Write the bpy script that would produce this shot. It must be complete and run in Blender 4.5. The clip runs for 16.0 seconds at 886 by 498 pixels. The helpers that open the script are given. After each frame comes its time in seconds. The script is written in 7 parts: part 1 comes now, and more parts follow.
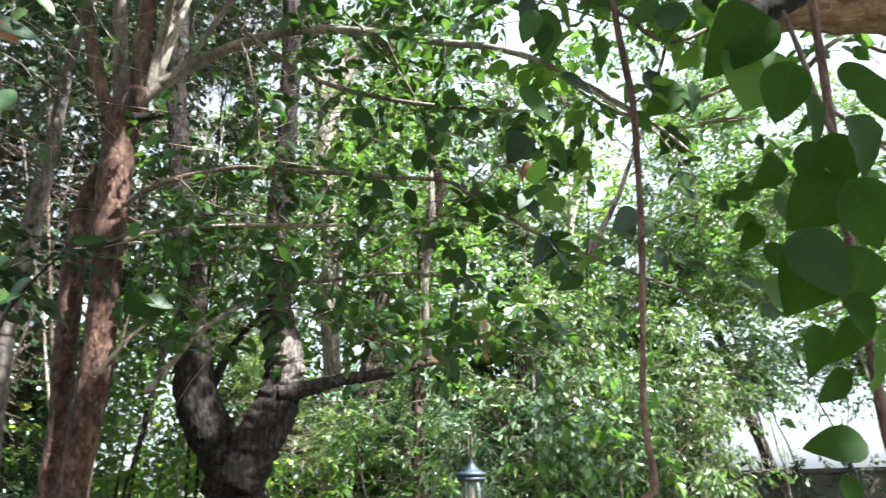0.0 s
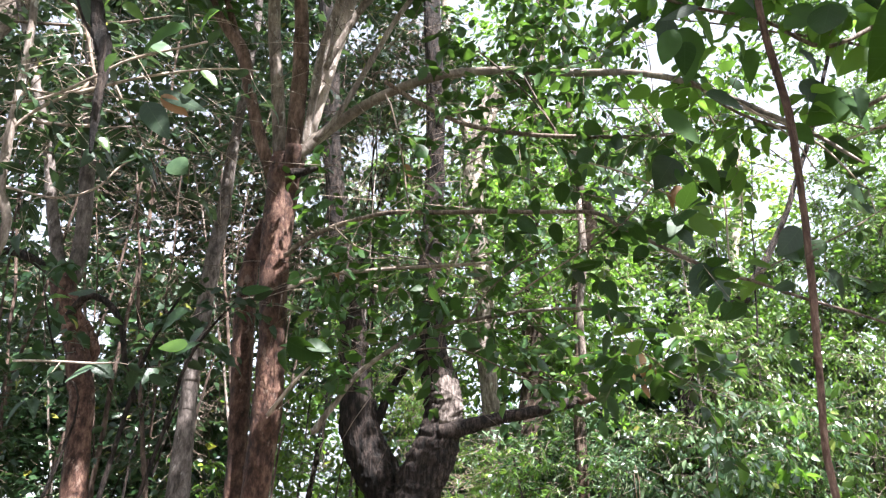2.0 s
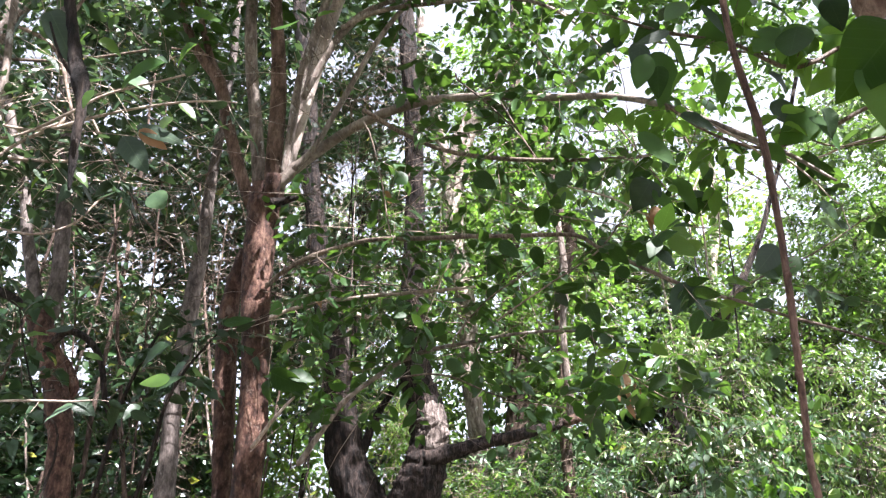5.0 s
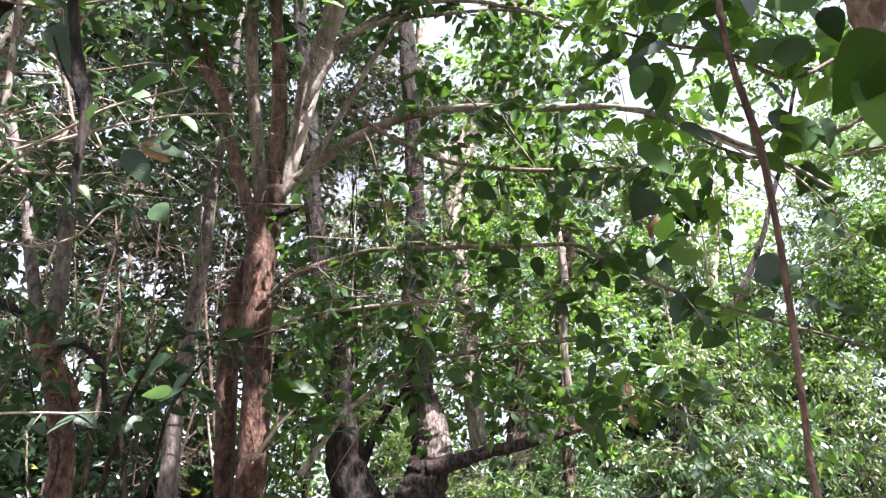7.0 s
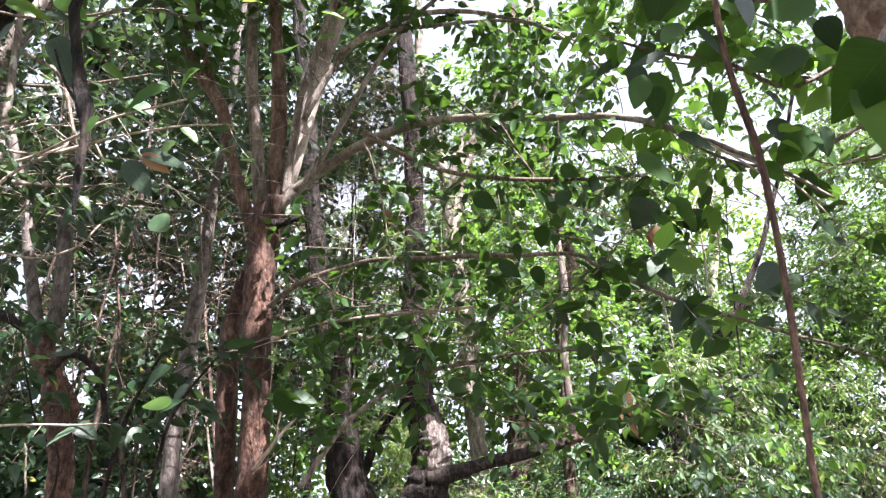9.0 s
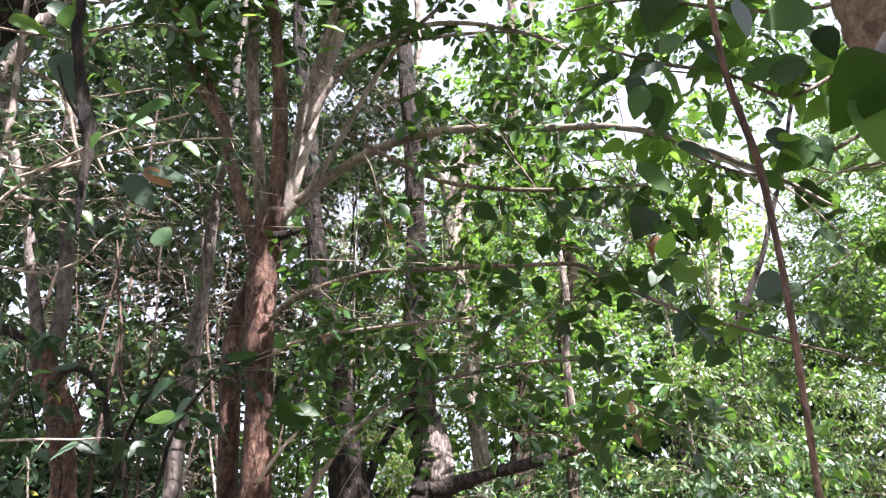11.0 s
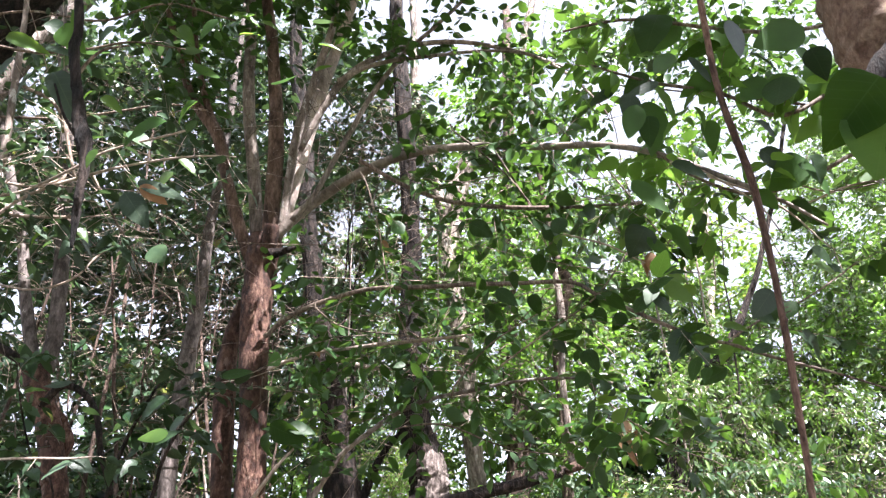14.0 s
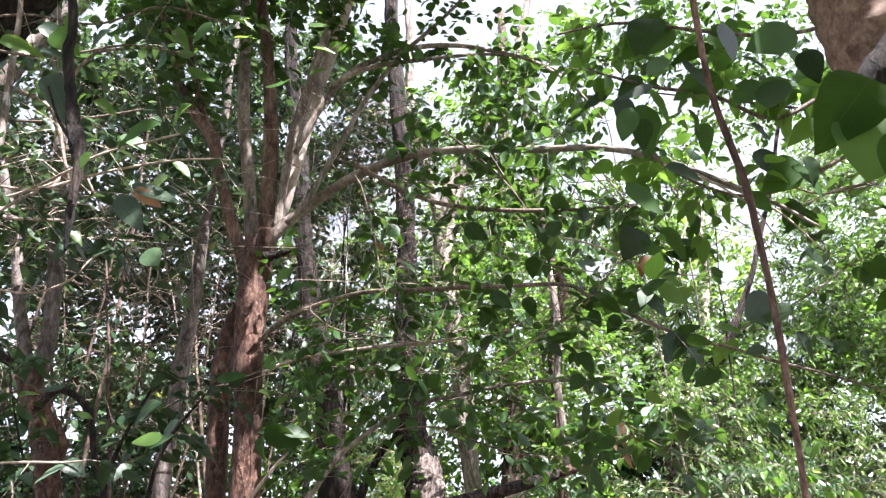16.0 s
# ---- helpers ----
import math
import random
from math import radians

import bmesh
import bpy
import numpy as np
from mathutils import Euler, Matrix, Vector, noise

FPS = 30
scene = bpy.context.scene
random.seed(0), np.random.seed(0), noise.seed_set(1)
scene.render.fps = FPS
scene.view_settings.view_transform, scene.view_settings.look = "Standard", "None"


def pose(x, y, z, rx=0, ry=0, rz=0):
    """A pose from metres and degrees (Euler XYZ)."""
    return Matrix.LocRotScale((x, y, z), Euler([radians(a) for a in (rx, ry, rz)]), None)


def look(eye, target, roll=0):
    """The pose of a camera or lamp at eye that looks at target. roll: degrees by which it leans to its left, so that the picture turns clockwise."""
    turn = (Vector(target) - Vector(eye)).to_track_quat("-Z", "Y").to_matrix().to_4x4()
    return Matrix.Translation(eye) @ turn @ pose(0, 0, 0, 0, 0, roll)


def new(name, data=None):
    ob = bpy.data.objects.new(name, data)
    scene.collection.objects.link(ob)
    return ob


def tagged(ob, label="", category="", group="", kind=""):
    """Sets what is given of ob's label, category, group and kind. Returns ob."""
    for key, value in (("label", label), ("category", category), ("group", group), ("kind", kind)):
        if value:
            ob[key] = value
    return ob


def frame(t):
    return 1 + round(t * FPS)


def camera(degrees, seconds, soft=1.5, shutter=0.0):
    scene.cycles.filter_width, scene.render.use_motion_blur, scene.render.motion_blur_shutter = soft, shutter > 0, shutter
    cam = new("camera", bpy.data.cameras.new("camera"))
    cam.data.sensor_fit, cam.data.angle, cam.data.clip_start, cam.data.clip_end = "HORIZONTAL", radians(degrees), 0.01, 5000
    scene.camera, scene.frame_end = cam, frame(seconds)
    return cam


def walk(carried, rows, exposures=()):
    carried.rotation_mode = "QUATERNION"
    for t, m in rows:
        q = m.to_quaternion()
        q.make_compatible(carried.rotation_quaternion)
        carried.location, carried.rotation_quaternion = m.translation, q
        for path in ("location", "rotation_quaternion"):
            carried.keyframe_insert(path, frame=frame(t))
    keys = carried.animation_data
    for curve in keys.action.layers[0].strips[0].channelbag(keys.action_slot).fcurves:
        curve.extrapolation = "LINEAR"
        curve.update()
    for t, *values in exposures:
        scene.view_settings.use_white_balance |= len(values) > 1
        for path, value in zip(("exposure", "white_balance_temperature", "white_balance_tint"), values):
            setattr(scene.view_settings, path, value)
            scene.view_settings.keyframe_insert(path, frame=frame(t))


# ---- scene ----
# A shady garden wood looked up into: privet-like trees, hanging vines, a lantern, a wall and open sky beyond.

# ---- camera ----
cam = camera(62, 16.0, soft=1.3, shutter=0.3)
walk(cam, [
    (0, pose(-0.0241, -0.0033, 1.5839, 107.735, 1.517, -10.456)),
    (0.5, pose(-0.0017, 0.0227, 1.5949, 108.067, 1.816, -3.624)),
    (1, pose(0.0051, 0.0257, 1.5974, 108.744, 0.916, 0.737)),
    (1.5, pose(0.0022, 0.0093, 1.5926, 109.877, 0.443, 2.021)),
    (2, pose(0.002, 0.0074, 1.5933, 110.681, 0.526, 1.789)),
    (2.5, pose(0.0026, 0.0095, 1.5978, 111.12, 1.112, 1.31)),
    (3, pose(0.0024, 0.007, 1.5997, 111.443, 1.64, 1.027)),
    (3.5, pose(0.0007, 0.0008, 1.5994, 111.747, 1.963, 0.96)),
    (4, pose(0, 0, 1.6, 112.019, 2.318, 0.937)),
    (6.5, pose(-0.003, -0.0093, 1.5998, 113.025, 2.571, 1.034)),
    (7, pose(-0.0021, -0.0121, 1.6003, 113.198, 2.705, 1.11)),
    (7.5, pose(-0.0041, -0.0096, 1.5991, 113.378, 2.921, 1.13)),
    (8, pose(-0.0035, -0.0076, 1.6009, 113.524, 2.933, 1.113)),
    (8.5, pose(-0.0045, -0.0099, 1.6, 113.741, 2.91, 1.119)),
    (11, pose(-0.0056, -0.0212, 1.603, 114.71, 3.339, 1.434)),
    (11.5, pose(-0.0055, -0.0223, 1.6041, 114.936, 3.347, 1.355)),
    (12, pose(-0.0041, -0.0194, 1.6016, 115.208, 3.315, 1.26)),
    (12.5, pose(-0.0045, -0.0197, 1.6026, 115.421, 3.216, 1.126)),
    (13, pose(-0.0035, -0.0198, 1.6033, 115.675, 3.289, 1.121)),
    (13.5, pose(-0.0036, -0.0208, 1.6027, 115.867, 3.342, 1.137)),
    (14, pose(-0.0054, -0.0237, 1.6048, 115.997, 3.407, 1.077)),
    (14.5, pose(-0.0039, -0.0226, 1.6046, 116.175, 3.42, 1.015)),
    (15, pose(-0.0035, -0.0266, 1.6038, 116.362, 3.428, 0.923)),
    (15.5, pose(-0.0048, -0.0261, 1.6033, 116.391, 3.549, 0.872)),
    (16, pose(-0.0031, -0.0236, 1.6004, 116.277, 3.63, 0.793)),
], exposures=[(0.0, 3.12, 5770, 5), (0.5, 3.12, 5820, 8), (1.5, 3.14, 5910, 12), (4.0, 3.14, 5910, 18), (16.0, 3.12, 5910, 18)])

# ---- light ----
SUN_EL, SUN_AZ = radians(59), radians(138)
world = bpy.data.worlds.new("sky")
scene.world = world
world.use_nodes = True
wn = world.node_tree.nodes
sky = wn.new("ShaderNodeTexSky")
sky.sky_type = "NISHITA"
sky.sun_disc = False
sky.sun_elevation, sky.sun_rotation = SUN_EL, SUN_AZ
sky.air_density, sky.dust_density = 1.0, 2.5
haze = wn.new("ShaderNodeHueSaturation")
haze.inputs["Saturation"].default_value = 0.22
world.node_tree.links.new(sky.outputs[0], haze.inputs["Color"])
world.node_tree.links.new(haze.outputs[0], wn["Background"].inputs[0])
wn["Background"].inputs[1].default_value = 0.062
sun = new("sun", bpy.data.lights.new("sun", "SUN"))
sun.data.energy, sun.data.angle, sun.data.color = 4.0, radians(0.55), (1.0, 0.95, 0.86)
to_sun = Vector((math.cos(SUN_EL) * math.sin(SUN_AZ), math.cos(SUN_EL) * math.cos(SUN_AZ), math.sin(SUN_EL)))
sun.matrix_world = look(to_sun * 30, (0, 0, 0))


# ---- materials ----
def node_material(name):
    m = bpy.data.materials.new(name)
    m.use_nodes = True
    return m, m.node_tree.nodes, m.node_tree.links, m.node_tree.nodes["Principled BSDF"]


def ramp_node(nodes, stops):
    r = nodes.new("ShaderNodeValToRGB")
    e = r.color_ramp.elements
    while len(e) < len(stops):
        e.new(0.5)
    for k, (at, c) in zip(e, stops):
        k.position, k.color = at, (*c, 1)
    return r


def noise_node(nodes, links, vector, scale, detail=5, rough=0.6, stretch=None):
    if stretch:
        mp = nodes.new("ShaderNodeMapping")
        mp.inputs["Scale"].default_value = stretch
        links.new(vector, mp.inputs[0])
        vector = mp.outputs[0]
    t = nodes.new("ShaderNodeTexNoise")
    t.inputs["Scale"].default_value, t.inputs["Detail"].default_value, t.inputs["Roughness"].default_value = scale, detail, rough
    links.new(vector, t.inputs["Vector"])
    return t


def mix_color(nodes, links, fac, a, b, blend="MIX"):
    x = nodes.new("ShaderNodeMix")
    x.data_type, x.blend_type = "RGBA", blend
    for sock, v in ((x.inputs[0], fac), (x.inputs[6], a), (x.inputs[7], b)):
        if isinstance(v, tuple):
            sock.default_value = (*v, 1)
        elif isinstance(v, (int, float)):
            sock.default_value = v
        else:
            links.new(v, sock)
    return x.outputs[2]


def bark_material(name, deep, mid, pale, grain=(26, 26, 5), patch=0.5, patch_colour=(0.36, 0.31, 0.27), relief=0.012, rough=0.85):
    """Bark: long cracks, broad stains, flaking patches with their own edge, and fine grit in the relief."""
    m, nodes, links, b = node_material(name)
    tc = nodes.new("ShaderNodeTexCoord").outputs["Object"]
    fine = noise_node(nodes, links, tc, 1.0, 9, 0.7, grain)
    broad = noise_node(nodes, links, tc, 4.5, 4, 0.6, (1, 1, 0.6))
    spots = noise_node(nodes, links, tc, 20.0, 8, 0.72, (1, 1, 0.5))
    grit = noise_node(nodes, links, tc, 1.0, 6, 0.7, (90, 90, 45))
    r1 = ramp_node(nodes, [(0.39, deep), (0.5, mid), (0.62, pale)])
    links.new(fine.outputs[0], r1.inputs[0])
    r2 = ramp_node(nodes, [(0.35, (0.5, 0.46, 0.44)), (0.65, (1.2, 1.14, 1.12))])
    links.new(broad.outputs[0], r2.inputs[0])
    tone = mix_color(nodes, links, 1.0, r1.outputs[0], r2.outputs[0], "MULTIPLY")
    r3 = ramp_node(nodes, [(1 - patch, (0, 0, 0)), (min(1.0, 1.05 - patch), (1, 1, 1))])
    links.new(spots.outputs[0], r3.inputs[0])
    tone = mix_color(nodes, links, r3.outputs[0], tone, patch_colour)
    r4 = ramp_node(nodes, [(0.35, (0.7, 0.7, 0.7)), (0.65, (1.2, 1.2, 1.2))])
    links.new(grit.outputs[0], r4.inputs[0])
    links.new(mix_color(nodes, links, 1.0, tone, r4.outputs[0], "MULTIPLY"), b.inputs["Base Color"])
    b.inputs["Roughness"].default_value = rough
    b.inputs["Specular IOR Level"].default_value = 0.3
    height = nodes.new("ShaderNodeMath")
    height.operation = "MULTIPLY_ADD"
    height.inputs[1].default_value = 0.35
    links.new(grit.outputs[0], height.inputs[0])
    links.new(fine.outputs[0], height.inputs[2])
    bump = nodes.new("ShaderNodeBump")
    bump.inputs["Strength"].default_value, bump.inputs["Distance"].default_value = 1.0, relief * 1.6
    links.new(height.outputs[0], bump.inputs["Height"])
    links.new(bump.outputs[0], b.inputs["Normal"])
    return m


def math_node(nodes, links, operation, a, c=0.0):
    n = nodes.new("ShaderNodeMath")
    n.operation = operation
    for sock, v in zip(n.inputs, (a, c)):
        if isinstance(v, (int, float)):
            sock.default_value = v
        else:
            links.new(v, sock)
    return n.outputs[0]


def vein_tint(nodes, links, coords, colour, shader):
    """Midrib and side veins of a single leaf that lies along its own y axis; its random green; brown flecks."""
    sep = nodes.new("ShaderNodeSeparateXYZ")
    links.new(coords, sep.inputs[0])
    ax = math_node(nodes, links, "ABSOLUTE", sep.outputs[0])
    slope = math_node(nodes, links, "SUBTRACT", sep.outputs[1], math_node(nodes, links, "MULTIPLY", ax, 0.75))
    saw = math_node(nodes, links, "PINGPONG", math_node(nodes, links, "MULTIPLY", slope, 8.0), 0.5)
    side = math_node(nodes, links, "LESS_THAN", saw, 0.06)
    rib = math_node(nodes, links, "LESS_THAN", ax, 0.008)
    vein = math_node(nodes, links, "MAXIMUM", math_node(nodes, links, "MULTIPLY", side, 0.05), math_node(nodes, links, "MULTIPLY", rib, 0.1))
    rnd = nodes.new("ShaderNodeObjectInfo").outputs["Random"]
    tone = ramp_node(nodes, [(0.0, (0.7, 0.72, 0.68)), (0.75, (1.05, 1.05, 1.0)), (1.0, (1.25, 1.22, 1.0))])
    links.new(rnd, tone.inputs[0])
    c = mix_color(nodes, links, 1.0, colour, tone.outputs[0], "MULTIPLY")
    c = mix_color(nodes, links, vein, c, (0.16, 0.24, 0.09))
    fleck = noise_node(nodes, links, coords, 5.0, 5, 0.7)
    r = ramp_node(nodes, [(0.68, (0, 0, 0)), (0.72, (1, 1, 1))])
    links.new(fleck.outputs[0], r.inputs[0])
    c = mix_color(nodes, links, r.outputs[0], c, (0.05, 0.035, 0.015))
    bump = nodes.new("ShaderNodeBump")
    bump.inputs["Strength"].default_value, bump.inputs["Distance"].default_value = 0.35, 0.01
    links.new(vein, bump.inputs["Height"])
    links.new(bump.outputs[0], shader.inputs["Normal"])
    return c


def leaf_material(name, dark, light, odd=(0.30, 0.30, 0.05), odd_share=0.03, through_colour=(0.26, 0.44, 0.07), through_share=0.27, rough=0.34, gloss=0.42, veined=False):
    """Leaves: every one its own green, with gloss above and light that comes through the blade."""
    m, nodes, links, b = node_material(name)
    rnd = nodes.new("ShaderNodeNewGeometry").outputs["Random Per Island"]
    tc = nodes.new("ShaderNodeTexCoord").outputs["Object"]
    r1 = ramp_node(nodes, [(0.0, dark), (0.6, tuple(p * 0.62 + q * 0.38 for p, q in zip(dark, light))), (0.9, light), (1.0 - odd_share, light), (1.0, odd)])
    links.new(rnd, r1.inputs[0])
    n1 = noise_node(nodes, links, tc, 1.3, 3, 0.5)
    n2 = noise_node(nodes, links, tc, 60.0, 4, 0.6)
    # broad tone drift, widened to put lit and dim clumps into the colour
    r2 = ramp_node(nodes, [(0.35, (0.56, 0.6, 0.58)), (0.65, (1.28, 1.24, 1.08))])
    links.new(n1.outputs[0], r2.inputs[0])
    r4 = ramp_node(nodes, [(0.3, (0.86, 0.86, 0.86)), (0.7, (1.1, 1.1, 1.05))])
    links.new(n2.outputs[0], r4.inputs[0])
    c = mix_color(nodes, links, 1.0, mix_color(nodes, links, 1.0, r1.outputs[0], r2.outputs[0], "MULTIPLY"), r4.outputs[0], "MULTIPLY")
    if veined:
        c = vein_tint(nodes, links, tc, c, b)
    links.new(c, b.inputs["Base Color"])
    b.inputs["Roughness"].default_value, b.inputs["Specular IOR Level"].default_value = rough, gloss
    tr = nodes.new("ShaderNodeBsdfTranslucent")
    links.new(mix_color(nodes, links, 0.75, c, through_colour), tr.inputs[0])
    mx = nodes.new("ShaderNodeMixShader")
    mx.inputs[0].default_value = through_share
    links.new(b.outputs[0], mx.inputs[1])
    links.new(tr.outputs[0], mx.inputs[2])
    links.new(mx.outputs[0], nodes["Material Output"].inputs[0])
    return m


BARK_RED = bark_material("red_brown_bark", (0.022, 0.009, 0.006), (0.078, 0.038, 0.026), (0.16, 0.097, 0.07), (34, 34, 19), 0.41, (0.19, 0.13, 0.104), 0.008, 0.75)
BARK_GREY = bark_material("grey_tan_bark", (0.11, 0.09, 0.075), (0.22, 0.186, 0.16), (0.36, 0.32, 0.285), (34, 34, 9), 0.42, (0.46, 0.43, 0.4), 0.006)
BARK_SMOOTH = bark_material("smooth_grey_bark", (0.17, 0.14, 0.118), (0.25, 0.215, 0.185), (0.32, 0.285, 0.25), (30, 30, 18), 0.36, (0.2, 0.165, 0.14), 0.003, 0.7)
BARK_DARK = bark_material("dark_furrowed_bark", (0.006, 0.004, 0.0035), (0.025, 0.0175, 0.0145), (0.085, 0.064, 0.054), (34, 34, 7), 0.27, (0.1, 0.08, 0.07), 0.03, 0.9)
BARK_SUNLIT = bark_material("sunlit_bark", (0.05, 0.037, 0.032), (0.16, 0.134, 0.12), (0.3, 0.265, 0.24), (34, 34, 7), 0.34, (0.34, 0.3, 0.27), 0.02, 0.85)
BARK_ASH = bark_material("ash_grey_bark", (0.05, 0.041, 0.037), (0.12, 0.102, 0.093), (0.2, 0.177, 0.165), (30, 30, 12), 0.4, (0.26, 0.235, 0.22), 0.006, 0.8)
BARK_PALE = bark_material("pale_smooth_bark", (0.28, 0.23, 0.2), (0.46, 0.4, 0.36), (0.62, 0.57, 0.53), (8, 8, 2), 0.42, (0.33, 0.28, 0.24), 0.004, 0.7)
BARK_VINE = bark_material("vine_bark", (0.075, 0.042, 0.032), (0.175, 0.105, 0.082), (0.27, 0.175, 0.14), (60, 60, 12), 0.34, (0.3, 0.2, 0.16), 0.004, 0.75)
BARK_MID = bark_material("brown_grey_bark", (0.03, 0.02, 0.015), (0.08, 0.055, 0.043), (0.17, 0.125, 0.1), (26, 26, 8), 0.36, (0.3, 0.26, 0.23), 0.008)
BARK_BOUGH = bark_material("bough_bark", (0.16, 0.1, 0.075), (0.26, 0.18, 0.135), (0.36, 0.27, 0.21), (12, 30, 24), 0.3, (0.12, 0.08, 0.06), 0.005, 0.8)
BARK_TAN = bark_material("tan_brown_bark", (0.055, 0.032, 0.022), (0.15, 0.098, 0.072), (0.25, 0.18, 0.14), (26, 26, 8), 0.4, (0.36, 0.29, 0.24), 0.01)
TWIG = bark_material("twig_bark", (0.07, 0.05, 0.04), (0.17, 0.13, 0.1), (0.3, 0.25, 0.2), (80, 80, 20), 0.4, (0.36, 0.32, 0.28), 0.002, 0.7)
# pale tone also puts the sun on thin twigs into their colour
TWIG_PALE = bark_material("sunlit_dry_twig_bark", (0.3, 0.24, 0.2), (0.45, 0.38, 0.32), (0.6, 0.53, 0.47), (60, 60, 14), 0.3, (0.3, 0.24, 0.2), 0.002, 0.6)
LEAF_PRIVET = leaf_material("privet_leaf", (0.009, 0.03, 0.008), (0.042, 0.105, 0.022), (0.14, 0.19, 0.05), 0.03, (0.22, 0.43, 0.05), 0.2, 0.46, 0.4)
# LEAF_SHADE: dark green that puts the shade of the wood into the leaves
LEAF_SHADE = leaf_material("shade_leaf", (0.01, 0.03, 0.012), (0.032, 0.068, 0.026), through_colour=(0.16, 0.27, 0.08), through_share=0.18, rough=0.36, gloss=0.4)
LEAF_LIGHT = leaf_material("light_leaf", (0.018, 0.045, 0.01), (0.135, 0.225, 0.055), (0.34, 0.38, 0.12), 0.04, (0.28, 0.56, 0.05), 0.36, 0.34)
LEAF_MID = leaf_material("mixed_leaf", (0.007, 0.021, 0.008), (0.155, 0.235, 0.08), (0.34, 0.38, 0.18), 0.04, (0.26, 0.48, 0.065), 0.22, 0.25, 0.7)
LEAF_BLUE = leaf_material("blue_green_leaf", (0.016, 0.045, 0.022), (0.2, 0.29, 0.18), (0.4, 0.44, 0.3), 0.06, (0.2, 0.42, 0.12), 0.2, 0.22, 0.8)
LEAF_BIG = leaf_material("broad_leaf", (0.028, 0.075, 0.016), (0.06, 0.14, 0.03), through_colour=(0.2, 0.37, 0.05), through_share=0.3, rough=0.48, gloss=0.25)
LEAF_NEAR = leaf_material("near_leaf", (0.01, 0.03, 0.004), (0.024, 0.062, 0.007), through_colour=(0.19, 0.38, 0.03), through_share=0.27, rough=0.6, gloss=0.08, veined=True)
LEAF_DEEP = leaf_material("deep_green_leaf", (0.008, 0.026, 0.006), (0.026, 0.066, 0.014), (0.1, 0.17, 0.04), 0.03, (0.17, 0.34, 0.04), 0.18, 0.5, 0.22, veined=True)
LEAF_CLEAR = leaf_material("thin_leaf", (0.035, 0.085, 0.022), (0.09, 0.18, 0.045), (0.34, 0.44, 0.07), 0.12, (0.3, 0.52, 0.06), 0.42, 0.5, 0.16, veined=True)
# brighter leaf copy; part of the sunlight is put into its colour
LEAF_SUNLIT = leaf_material("sunlit_thin_leaf", (0.04, 0.095, 0.022), (0.1, 0.19, 0.045), (0.34, 0.42, 0.06), 0.08, (0.34, 0.55, 0.06), 0.45, 0.36, 0.4)
LEAF_GLOSSY = leaf_material("glossy_leaf", (0.012, 0.03, 0.015), (0.034, 0.07, 0.032), (0.16, 0.24, 0.07), 0.03, (0.15, 0.26, 0.08), 0.12, 0.46, 0.42, veined=True)
LEAF_DRY = leaf_material("dry_leaf", (0.26, 0.15, 0.09), (0.4, 0.24, 0.14), (0.5, 0.3, 0.15), 0.1, (0.6, 0.25, 0.08), 0.3, 0.6)


# ---- shared shapes ----
def part(name, me, material, parent=None, label="", kind=""):
    ob = new(name, me)
    if not me.materials:
        me.materials.append(material)
    if parent is not None:
        ob.parent = parent
    return tagged(ob, label, kind=kind)


def thing(name, base, label, category, group="", kind=""):
    ob = new(name)
    ob.location = base
    bpy.context.view_layer.update()
    return tagged(ob, label, category, group, kind)


def raw_mesh(name, verts, tris, smooth=True):
    verts, tris = np.asarray(verts, dtype=np.float32), np.asarray(tris, dtype=np.int32)
    me = bpy.data.meshes.new(name)
    me.vertices.add(len(verts))
    me.vertices.foreach_set("co", verts.ravel())
    me.loops.add(tris.size)
    me.loops.foreach_set("vertex_index", tris.ravel())
    me.polygons.add(len(tris))
    me.polygons.foreach_set("loop_start", np.arange(0, tris.size, 3, dtype=np.int32))
    me.polygons.foreach_set("use_smooth", np.full(len(tris), smooth))
    me.update(calc_edges=True)
    return me


def glide(points, n):
    """A smooth line (x, y, z, radius) through a few points."""
    p = np.array(points, dtype=float)
    if len(p) == 2:
        return p[0] + (p[1] - p[0]) * np.linspace(0, 1, n)[:, None]
    q = np.vstack([2 * p[0] - p[1], p, 2 * p[-1] - p[-2]])
    out = []
    for s in np.linspace(0, len(p) - 1 - 1e-9, n):
        i = int(s)
        f = s - i
        a, b, c, d = q[i], q[i + 1], q[i + 2], q[i + 3]
        out.append(0.5 * (2 * b + (c - a) * f + (2 * a - 5 * b + 4 * c - d) * f * f + (3 * b - a - 3 * c + d) * f ** 3))
    out = np.array(out)
    out[:, 3] = np.maximum(out[:, 3], 0.0012)
    return out


